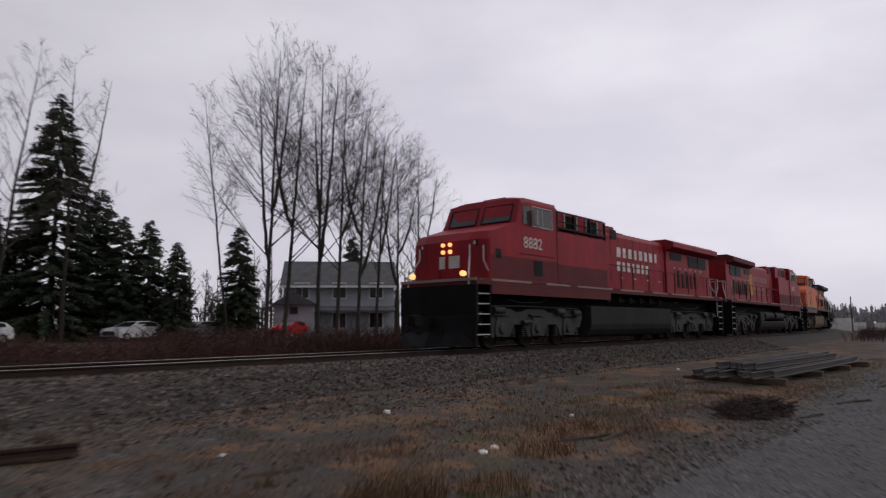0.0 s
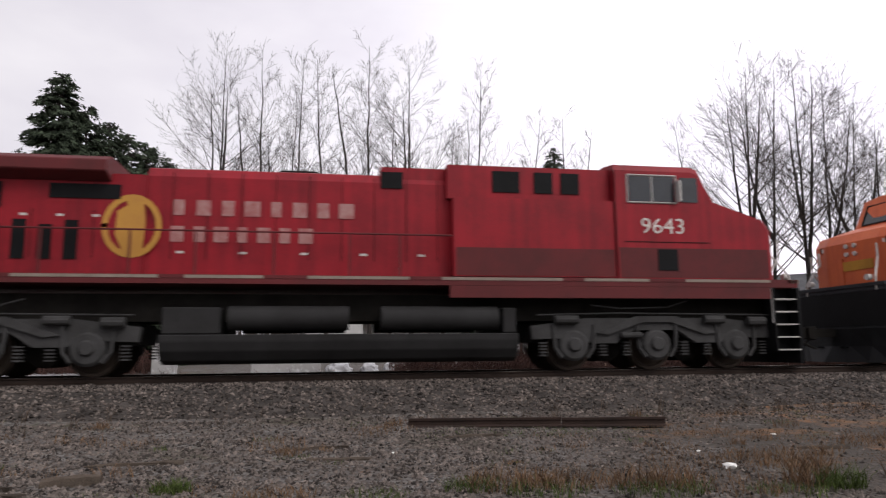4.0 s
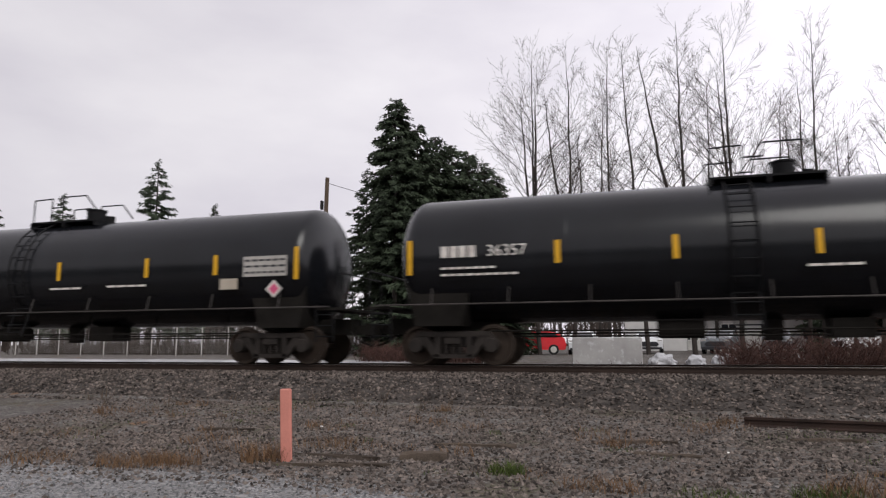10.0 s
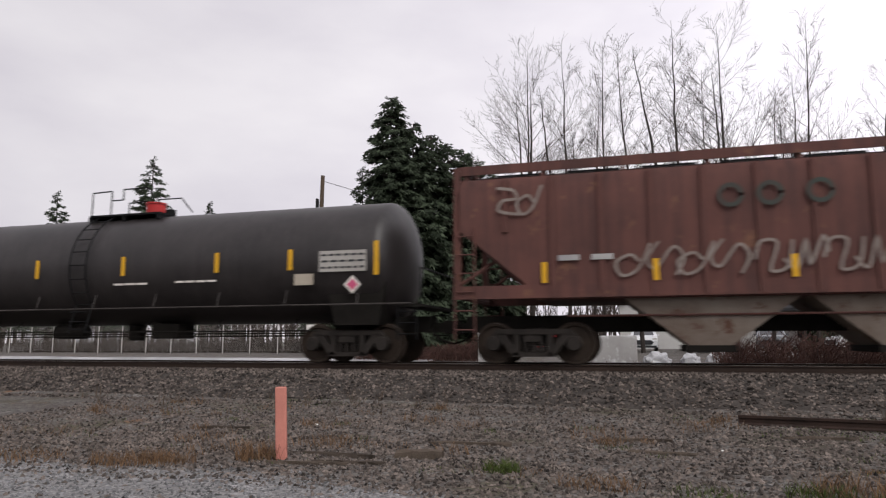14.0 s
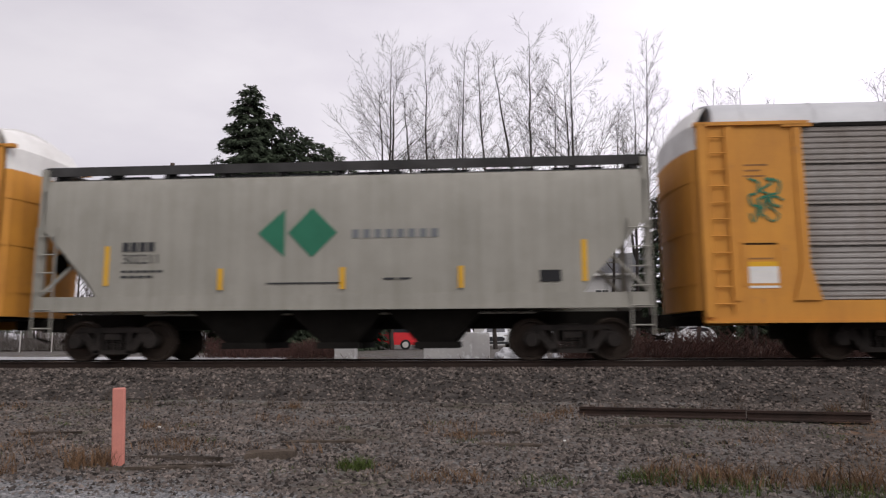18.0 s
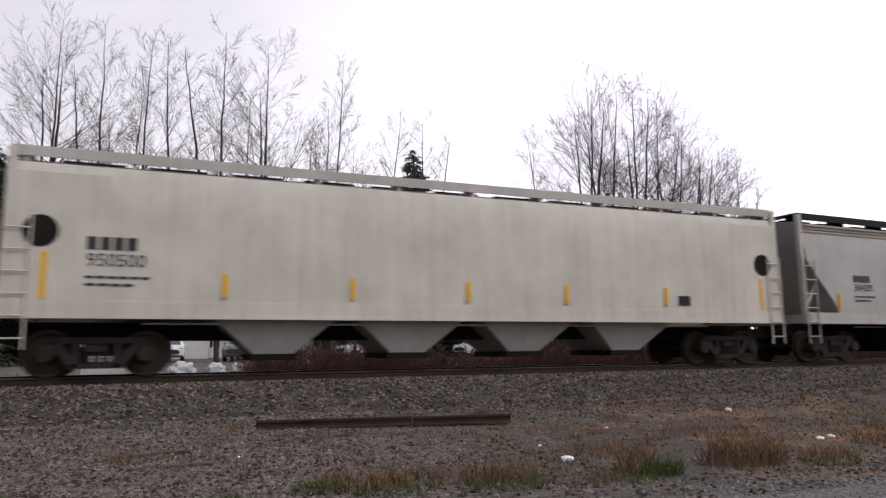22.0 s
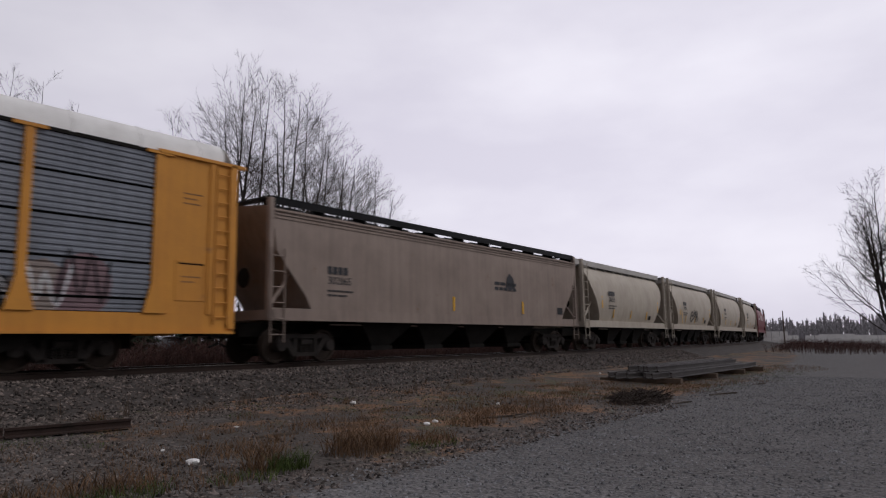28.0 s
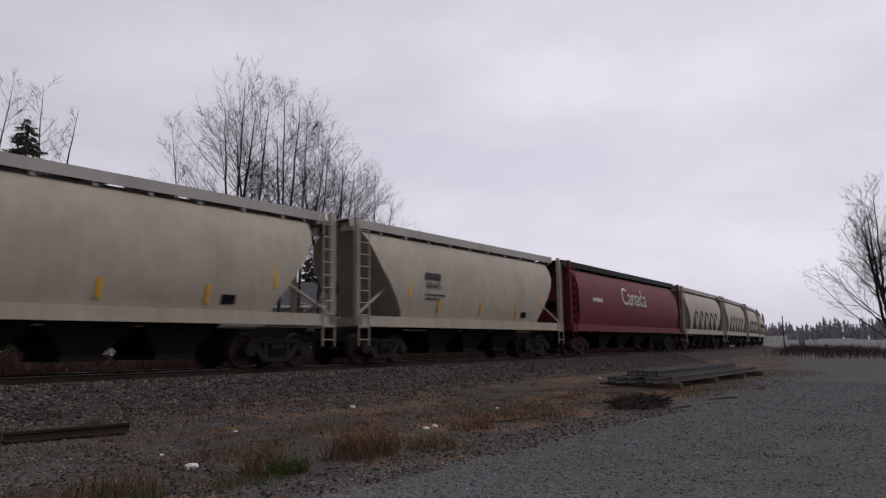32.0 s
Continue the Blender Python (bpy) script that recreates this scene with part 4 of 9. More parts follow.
    for i in range(bays):
        x = -span / 2 + span * (i + 0.5) / bays
        w = min(bay_w, span / bays) / 2
        b = BM()
        loft(b, [[(x - w, -1.32, sill_z[0] + 0.02), (x + w, -1.32, sill_z[0] + 0.02), (x + w, 1.32, sill_z[0] + 0.02), (x - w, 1.32, sill_z[0] + 0.02)],
                 [(x - 0.42, -0.95, 0.42), (x + 0.42, -0.95, 0.42), (x + 0.42, 0.95, 0.42), (x - 0.42, 0.95, 0.42)]])
        bay = part("discharge_bay", b, bm_, car)
        g = BM()
        box(g, x - 0.5, x + 0.5, -1.0, 1.0, 0.28, 0.42)
        part("outlet_gate", g, M["under"], bay)
    pipe = BM()
    line(pipe, [(-hl + 2.5, -1.2, 1.05), (hl - 2.5, -1.2, 1.05)], 0.025)
    part("brake_pipe", pipe, trim, car)
    # ribs on the sides
    if rib:
        for i in range(rib):
            x = -hl + 1.2 + (2 * hl - 2.4) * i / (rib - 1)
            for e in (-1, 1):
                zlo = max(1.46, 1.46)
                if abs(x) > hl - xend(ends, 2.0):
                    zlo = 2.9
                cached("rib%.1f" % zlo, "side_post", lambda: box(BM(), -0.05, 0.05, -0.06, 0.06, zlo, top - 0.25), body, car, pose(x, e * (sy - 0.02), 0))
    if band:
        for e in (-1, 1):
            for k in range(3):
                b = BM()
                y = e * (profile[-3][0] + 0.02 - 0.0 * k)
                box(b, -hl + 0.2, hl - 0.2, *sorted((e * (sy - 0.05), e * (sy - 0.0))), top - 0.5 + 0.1 * k, top - 0.46 + 0.1 * k)
                part("side_rib", b, rib_paint or trim, car)
    if stripe_at:
        if profile is ROUND:
            stripes(car, stripe_at, 1.62, 2.08, -round_y(1.85) - 0.03, tilt=12)
        else:
            stripes(car, stripe_at, sill_z[1] + 0.12, sill_z[1] + 0.6, -sy - 0.012)
    couplers(car, L)
    return car


FLAT = ((1.48, 1.40), (1.5, 1.8), (1.5, 3.0), (1.5, 3.9), (1.42, 4.14), (1.1, 4.25), (0.0, 4.36))
CYL_ENDS = ((1.0, 1.15), (1.5, 1.05), (2.6, 0.8), (4.0, 1.0), (5, 1.1))
SLANT_ENDS = ((1.3, 2.25), (1.6, 2.15), (3.2, 0.95), (4.0, 0.7), (5, 0.7))
TRI_ENDS = ((1.3, 1.6), (1.9, 1.25), (3.15, 0.12), (5, 0.12))


def car_number(car, x, z, size, y, number, mark=4, ink=None):
    ink = ink or M["inkdark"]
    bars(car, ink, x, x + size * 0.62 * mark, z + size * 1.25, size * 0.7, y, mark, size * 0.15)
    word(car, number, x, z, size, y, ink)
    bars(car, ink, x, x + size * 3.2, z - size * 0.6, 0.05, y, 6, 0.04)
    bars(car, ink, x, x + size * 2.4, z - size * 1.0, 0.05, y, 4, 0.04)


# ---------- autorack ----------
RACK_POSTS = (-11.9, -9.05, -7.15, -4.3, -1.48, 1.4, 4.25, 7.2, 9.1, 11.9)


# rows of sheet on a rack side, from foot to eave: bottom, top, number of ridges
RACK_ROWS = ((1.26, 1.52, 2), (1.58, 2.33, 6), (2.39, 3.205, 6), (3.265, 4.085, 6), (4.145, 4.93, 6))


def sheet_profile(z0, z1, n):
    """The face of one corrugated row as (y, z), its ridges running lengthwise."""
    step = (z1 - z0 - 0.05) / n
    prof = [(-0.03, z0), (-0.03, z0 + 0.02)]
    for i in range(n):
        z = z0 + 0.025 + step * i
        prof += [(0.0, z + 0.15 * step), (0.0, z + 0.32 * step), (-0.028, z + 0.5 * step), (-0.028, z + 0.92 * step)]
    return prof + [(-0.03, z1 - 0.02), (-0.03, z1)]


def mesh_sheet(row):
    """A corrugated sheet, one metre long."""
    z0, z1, n = RACK_ROWS[row]
    prof = sheet_profile(z0, z1, n)
    return prism(BM(), prof + [(0.03, z1), (0.03, z0)], -0.5, 0.5)


def rack_paint(car, material, pts, layer=1, name="graffiti"):
    """Paint laid over the corrugated sheets inside an outline (x, z), following every ridge."""
    raw = Raw()
    n = len(pts)
    dy = -1.4425 - 0.0025 * layer
    for z0, z1, k in RACK_ROWS:
        prof = sheet_profile(z0, z1, k)
        for (ya, za), (yb, zb) in zip(prof, prof[1:]):
            if zb - za < 1e-6:
                continue
            zm = (za + zb) / 2
            cuts = []
            for i in range(n):
                (ax, az), (bx, bz) = pts[i], pts[(i + 1) % n]
                if (az > zm) != (bz > zm):
                    g = (bx - ax) / (bz - az)
                    lo, hi = min(az, bz), max(az, bz)
                    cuts.append((ax + g * (zm - az), ax + g * (max(lo, za) - az), ax + g * (min(hi, zb) - az)))
            cuts.sort()
            for c, d in zip(cuts[::2], cuts[1::2]):
                raw.quad(Vector((c[1], dy + ya, za)), Vector((d[1], dy + ya, za)), Vector((d[2], dy + yb, zb)), Vector((c[2], dy + yb, zb)))
    return raw.part(name, material, car) if raw.v else None


def stroke_outline(pts, w):
    """The outline of one brush stroke along a line of points."""
    left, right = [], []
    for i, (x, z) in enumerate(pts):
        ax, az = pts[max(i - 1, 0)]
        bx, bz = pts[min(i + 1, len(pts) - 1)]
        d = Vector((bx - ax, bz - az))
        d.normalize()
        left.append((x - d.y * w, z + d.x * w))
        right.append((x + d.y * w, z - d.x * w))
    return left + right[::-1]


# strokes of hand-drawn capitals in a unit box
CAPITALS = {
    "A": (((0.0, 0.0), (0.28, 0.6), (0.5, 1.0), (0.72, 0.6), (1.0, 0.0)), ((0.25, 0.38), (0.75, 0.38))),
    "D": (((0.12, 0.0), (0.12, 1.0), (0.6, 0.95), (0.95, 0.55), (0.6, 0.05), (0.12, 0.0)),),
    "E": (((0.95, 0.95), (0.15, 1.0), (0.1, 0.5), (0.12, 0.0), (0.95, 0.05)), ((0.12, 0.52), (0.75, 0.52))),
    "I": (((0.5, 0.0), (0.5, 1.0)),),
    "K": (((0.1, 0.0), (0.1, 1.0)), ((0.9, 1.0), (0.15, 0.48), (0.95, 0.0))),
    "L": (((0.15, 1.0), (0.15, 0.05), (0.9, 0.05)),),
    "M": (((0.0, 0.0), (0.1, 1.0), (0.5, 0.35), (0.9, 1.0), (1.0, 0.0)),),
    "N": (((0.05, 0.0), (0.1, 1.0), (0.85, 0.05), (0.95, 1.0)),),
    "O": (((0.5, 1.0), (0.1, 0.7), (0.1, 0.3), (0.5, 0.0), (0.9, 0.3), (0.9, 0.7), (0.5, 1.0)),),
    "P": (((0.15, 0.0), (0.15, 1.0), (0.7, 1.0), (0.92, 0.75), (0.7, 0.48), (0.18, 0.48)),),
    "R": (((0.12, 0.0), (0.12, 1.0), (0.7, 1.0), (0.9, 0.75), (0.65, 0.5), (0.15, 0.5)), ((0.5, 0.5), (0.98, 0.0))),
    "S": (((0.95, 0.85), (0.6, 1.0), (0.15, 0.8), (0.3, 0.55), (0.75, 0.45), (0.9, 0.2), (0.5, 0.0), (0.05, 0.12)),),
    "T": (((0.0, 0.98), (1.0, 0.98)), ((0.5, 0.98), (0.5, 0.0))),
    "U": (((0.08, 1.0), (0.1, 0.25), (0.5, 0.0), (0.9, 0.25), (0.95, 1.0)),),
    "Y": (((0.0, 1.0), (0.5, 0.5), (0.5, 0.0)), ((1.0, 1.0), (0.5, 0.5))),
    "Z": (((0.05, 0.95), (0.95, 1.0), (0.05, 0.05), (0.98, 0.0)),),
}


def rack_scrawl(car, x0, x1, z0, z1, material, layer=4, seed=0):
    """A thin unreadable scribble across the sheets."""
    rnd = random.Random(int(x0 * 10) + seed)
    n = max(5, int((x1 - x0) * 5))
    pts = [(x0 + (x1 - x0) * (i + rnd.uniform(-0.25, 0.25)) / n, (z0, z1)[i % 2] + rnd.uniform(-0.25, 0.25) * (z1 - z0)) for i in range(n + 1)]
    rack_paint(car, material, stroke_outline(curved(pts, 3), 0.03), layer)


def densify(pts, step=0.12):
    out = []
    for (ax, az), (bx, bz) in zip(pts, pts[1:]):
        n = max(1, int(math.hypot(bx - ax, bz - az) / step))
        out += [(ax + (bx - ax) * i / n, az + (bz - az) * i / n) for i in range(n)]
    return out + [pts[-1]]


def tag_word(car, text, x0, x1, z0, z1, fill, edge, y, weight=0.13, lean=0.15, rack=False, gap=0.12):
    """A sprayed word: brush-drawn capitals, each over a wider outline where edge is given."""
    h = z1 - z0
    step = (x1 - x0) / len(text)
    for i, ch in enumerate(text):
        bob = 0.05 * h * (-1) ** i
        strokes = []
        for st in CAPITALS[ch]:
            strokes.append([(x0 + step * (i + gap / 2 + (1 - gap) * px) + lean * h * pz, z0 + bob + h * pz) for px, pz in st])
        for layer, (m, grow_) in enumerate(((edge, 1.65), (fill, 1.0))):
            if m is None:
                continue
            for k, st in enumerate(strokes):
                w = h * weight * grow_
                if rack:
                    d0 = Vector((st[0][0] - st[1][0], st[0][1] - st[1][1])).normalized() * w * 0.6
                    d1 = Vector((st[-1][0] - st[-2][0], st[-1][1] - st[-2][1])).normalized() * w * 0.6
                    st = [(st[0][0] + d0.x, st[0][1] + d0.y)] + st[1:-1] + [(st[-1][0] + d1.x, st[-1][1] + d1.y)]
                    rack_paint(car, m, stroke_outline(st, w), y + layer + 0.1 * k)
                else:
                    yy = y - 0.006 * layer - 0.0007 * (i + k)
                    part("graffiti" if layer == 0 else "paint_fill", ribbon(BM(), densify(st), w, yy, yy - 0.004), m, car)


def autorack(L, label, paint, skin, roof_skin, skins=None, sill_paint=None, painted_posts=(), screen=None):
    car = thing("autorack", label, "autorack car", "freight cars of the train")
    hl = L / 2 - 0.55
    skins = skins or {}
    k = hl / 14.0
    px_ = [p * k for p in RACK_POSTS]
    for e in (-1, 1):
        s = BM()
        box(s, -hl, hl, *sorted((e * 1.5, e * 1.32)), 0.80, 1.24)
        box(s, -hl, hl, *sorted((e * 1.5, e * 1.56)), 0.78, 0.83)
        part("side_sill", s, sill_paint or paint, car)
    d = BM()
    box(d, -hl, hl, -1.32, 1.32, 1.0, 1.12)
    part("deck", d, M["under"], car)
    d = BM()
    box(d, -hl + 2, hl - 2, -0.4, 0.4, 0.45, 1.0)
    part("centre_sill", d, M["under"], car)
    d = BM()
    prism(d, [(-hl + 3.4, 1.0), (hl - 3.4, 1.0), (hl - 5, 0.42), (-hl + 5, 0.42)], -1.25, -1.15, "y")
    part("belly_skirt", d, M["under"], car)
    edges = px_
    for bi in range(len(edges) - 1):
        a, b = edges[bi], edges[bi + 1]
        for row in range(5):
            m = skins.get((bi, row), skin)
            for e in (-1, 1):
                cached("sheet%d%s" % (row, m.name), "sheet", lambda: mesh_sheet(row), m, car, pose((a + b) / 2, e * 1.44, 0, 0, 0, 0 if e < 0 else 180) @ Matrix.Diagonal((b - a - 0.1, 1, 1, 1)))
    inner = BM()
    for e in (-1, 1):
        box(inner, px_[0], px_[-1], *sorted((e * 1.36, e * 1.38)), 1.2, 4.98)
    part("inner_screen", inner, screen or M["under"], car)
    for i, x in enumerate(px_):
        for e in (-1, 1):
            p = BM()
            box(p, x - 0.09, x + 0.09, *sorted((e * 1.42, e * 1.53)), 1.24, 4.95)
            if i in (0, 1, 2, 8, 9) or i % 3 == 0:
                prism(p, [(x - 0.28, 1.24), (x + 0.28, 1.24), (x + 0.1, 1.9), (x - 0.1, 1.9)], *sorted((e * 1.5, e * 1.545)), "y")
            box(p, x - 0.32, x + 0.32, *sorted((e * 1.5, e * 1.55)), 4.93, 5.0)
            part("post", p, M["g_mintpost"] if e < 0 and i in painted_posts else paint, car)
    for e in (-1, 1):
        q = BM()
        box(q, px_[0], px_[-1], *sorted((e * 1.36, e * 1.5)), 4.94, 5.02)
        part("top_rail", q, M["under"], car)
        for s in (-1, 1):
            w = BM()
            x0, x1 = sorted((e * hl, px_[0] if e < 0 else px_[-1]))
            box(w, x0, x1, *sorted((s * 1.40, s * 1.49)), 1.24, 4.98)
            part("end_panel", w, paint, car)
            for nm, bx in (("corner_post", (*sorted((e * hl, e * (hl - 0.18))), *sorted((s * 1.38, s * 1.56)), 0.9, 5.02)),
                           ("ladder_post", (*sorted((e * (hl - 0.75), e * (hl - 0.6))), *sorted((s * 1.49, s * 1.53)), 1.24, 4.98)),
                           ("header", (x0 - 0.05, x1 + 0.25, *sorted((s * 1.42, s * 1.56)), 4.98, 5.06))):
                w = BM()
                box(w, *bx)
                part(nm, w, paint, car)
            ladder("ladder", car, e * (hl - 0.2), e * (hl - 0.58), s * 1.55, 1.0, 4.9, 11, paint)
            xm = (x0 + x1) / 2 - e * 0.15
            pan = BM()
            for bx in ((xm - 0.4, xm + 0.4, 1.55, 1.6), (xm - 0.4, xm + 0.4, 2.45, 2.5), (xm - 0.4, xm - 0.35, 1.6, 2.45), (xm + 0.35, xm + 0.4, 1.6, 2.45)):
                box(pan, bx[0], bx[1], *sorted((s * 1.49, s * 1.505)), bx[2], bx[3])
            part("panel_frame", pan, paint, car)
            # dark strip painted as the shadow below the frame's top bar
            decal(car, M["under"], rect(xm - 0.33, xm + 0.33, 2.41, 2.44), s * 1.492, "panel_shadow_gap", 0.004)
            for k, z in enumerate((4.1, 3.98, 3.86, 2.1, 1.98)):
                decal(car, M["racksill"] if paint is M["rackyellow"] else M["g_faint"], rect(xm - 0.25, xm + (0.25, 0.1, 0.2)[k % 3], z, z + 0.035), s * 1.492, "notice_bar", 0.003)
        dr = BM()
        prof = []
        for i in range(9):
            a = math.pi * i / 8
            prof.append((-1.42 * math.cos(a), e * (hl + 0.28 * math.sin(a))))
        base = [(x, y, 1.05) for y, x in prof]
        tops = [(x, y, 4.5) for y, x in prof]
        loft(dr, [base, tops])
        door = part("end_door", dr, paint, car)
        for z in (1.6, 2.7, 3.8):
            ring0 = [(x + e * 0.03 * (1 - abs(y) / 1.6), y * 1.01, z) for y, x in prof]
            ring1 = [(x + e * 0.03 * (1 - abs(y) / 1.6), y * 1.01, z + 0.1) for y, x in prof]
            hoopm = BM()
            loft(hoopm, [ring0, ring1])
            part("door_rib", hoopm, paint, door)
        cap = BM()
        loft(cap, [[(x, y, 4.5) for y, x in prof], [(x, y, 5.02) for y, x in prof], [(x - e * 0.25, y * 0.93, 5.45) for y, x in prof], [(x - e * 0.7, y * 0.4, 5.74) for y, x in prof]])
        part("roof_cap", cap, M["white"], car)
        freight_truck(car, e * (L / 2 - 4.35))
    rp = [(-1.5, 4.99), (-1.46, 5.30), (-1.28, 5.52), (-0.7, 5.68), (0, 5.74), (0.7, 5.68), (1.28, 5.52), (1.46, 5.30), (1.5, 4.99)]
    r = BM()
    prism(r, rp, -hl + 0.35, hl - 0.35)
    part("roof", r, roof_skin, car, smooth=True)
    n = 18
    for i in range(n):
        x = -hl + 1.0 + (2 * hl - 2) * i / (n - 1)
        sm = BM()
        prism(sm, [(y * 1.004, z + 0.012) for y, z in rp], x - 0.03, x + 0.03)
        part("roof_seam", sm, roof_skin, car)
    stripes(car, [p + 1.1 for p in px_[1:-1:2]], 0.93, 1.09, -1.515, 0.5)
    couplers(car, L)
    return car
# ---------- locomotives: built with the cab at the low-x end ----------


def mesh_loco_wheelset():
    bm = BM()
    for e in (-1, 1):
        lathe(bm, [(0.05, e * 0.62), (0.56, e * 0.685), (0.56, e * 0.71), (0.535, e * 0.725), (0.53, e * 0.82), (0.46, e * 0.82), (0.43, e * 0.765), (0.2, e * 0.775), (0.15, e * 0.86), (0.03, e * 0.86)], (0, 0, 0))
    tube(bm, (0, -1.1, 0), (0, 1.1, 0), 0.1, n=10)
    return bm


def mesh_loco_frame(arch):
    bm = BM()
    y0, y1 = -0.09, 0.09
    if not arch:
        # deep cast frame: lobes round the axle boxes, low arches between them
        low = [(-3.15, 0.95), (-2.95, 0.62)]
        for k in (-2.03, 0, 2.03):
            low += [(k - 0.62, 0.60), (k - 0.50, 0.34), (k + 0.50, 0.34), (k + 0.62, 0.60)]
            if k < 2:
                low += [(k + 0.75, 0.72), (k + 1.28, 0.72)]
        low += [(2.95, 0.62), (3.15, 0.95)]
        top = [(3.15, 1.08), (2.7, 1.22), (1.5, 1.22), (1.2, 1.12), (0.8, 1.12), (0.5, 1.22), (-0.5, 1.22), (-0.8, 1.12), (-1.2, 1.12), (-1.5, 1.22), (-2.7, 1.22), (-3.15, 1.08)]
        prism(bm, low + top, y0, y1, "y")
        for k in (-2.03, 0, 2.03):
            prism(bm, [(k - 0.30, 0.36), (k + 0.30, 0.36), (k + 0.34, 0.6), (k + 0.24, 0.95), (k - 0.24, 0.95), (k - 0.34, 0.6)], y0 - 0.05, y0, "y")
            box(bm, k - 0.42, k + 0.42, y0 - 0.08, y0, 1.0, 1.06)
    else:
        prism(bm, [(-3.0, 0.72), (-2.4, 0.74), (-1.5, 0.62), (-1.0, 0.62), (-0.55, 0.92), (0.55, 0.92), (1.0, 0.62), (1.5, 0.62), (2.4, 0.74), (3.0, 0.72), (3.05, 1.02), (1.7, 1.2), (-1.7, 1.2), (-3.05, 1.02)], y0, y1, "y")
        prism(bm, [(-1.5, 0.86), (-1.2, 0.82), (-0.35, 1.1), (0.35, 1.1), (1.2, 0.82), (1.5, 0.86), (0.5, 1.24), (-0.5, 1.24)], y0 - 0.07, y0, "y")
    for k in (-2.03, 0, 2.03):
        lathe(bm, [(0.03, -0.2), (0.13, -0.2), (0.17, -0.15), (0.17, 0.05), (0.03, 0.05)], (k, 0, 0.6), 14)
        if arch:
            lathe(bm, [(0.03, -0.13), (0.3, -0.13), (0.36, -0.08), (0.36, 0.05), (0.03, 0.05)], (k, 0, 0.58), 18)
            for q in (-0.5, 0.5):
                line(bm, [(k + q, -0.1, 1.05), (k + q * 0.9, -0.12, 0.5), (k + q * 0.6, -0.12, 0.3)], 0.045)
        for q in (-0.72, 0.72):
            for j in range(5):
                box(bm, k + q - 0.09, k + q + 0.09, -0.07, 0.07, 0.34 + 0.07 * j, 0.375 + 0.07 * j)
    tube(bm, (-0.9, -0.16, 0.80), (-0.4, -0.16, 0.80), 0.07, n=10)
    tube(bm, (1.2, -0.16, 1.16), (1.7, -0.16, 1.16), 0.1, n=10)
    tube(bm, (-2.5, -0.16, 1.16), (-1.95, -0.16, 1.16), 0.1, n=10)
    tube(bm, (2.3, -0.18, 1.12), (2.75, -0.18, 1.12), 0.11, n=10)
    line(bm, [(-2.9, -0.14, 1.27), (-1.0, -0.14, 1.31), (1.0, -0.14, 1.29), (2.9, -0.14, 1.27)], 0.018)
    line(bm, [(-1.6, -0.12, 1.5), (-0.9, -0.12, 1.42), (0.3, -0.12, 1.45), (0.8, -0.12, 1.6)], 0.018)
    return bm


def mesh_loco_bolster():
    bm = BM()
    box(bm, -2.9, 2.9, -0.75, 0.75, 0.66, 1.12)
    for k in (-1.0, 1.0):
        tube(bm, (k, -0.6, 0.55), (k, 0.6, 0.55), 0.36, n=12)
    return bm


def loco_truck(loco, x, arch, paint):
    t = cached("loco_truck", "truck", mesh_loco_bolster, M["under"], loco, pose(x, 0, 0))
    for e in (-1, 1):
        key = "loco_frame%d%s" % (arch, paint.name)
        cached(key, "side_frame", lambda: mesh_loco_frame(arch), paint, t, pose(0, e * 1.12, 0, 0, 0, 0 if e < 0 else 180))
    for k in (-2.03, 0, 2.03):
        w = cached("loco_wheelset", "wheelset", mesh_loco_wheelset, M["wheel"], t, pose(k, 0, 0.53), smooth=True)
        WHEELS.append((w, k, 0.53))


def slab(name, loco, m, x0, x1, half, z0, z1, label="", bevel=0.0):
    return part(name, box(BM(), x0, x1, -half, half, z0, z1), m, loco, label, bevel=bevel)


def handrail(loco, pts, m, r=0.022, name="handrail"):
    return part(name, line(BM(), pts, r), m, loco)


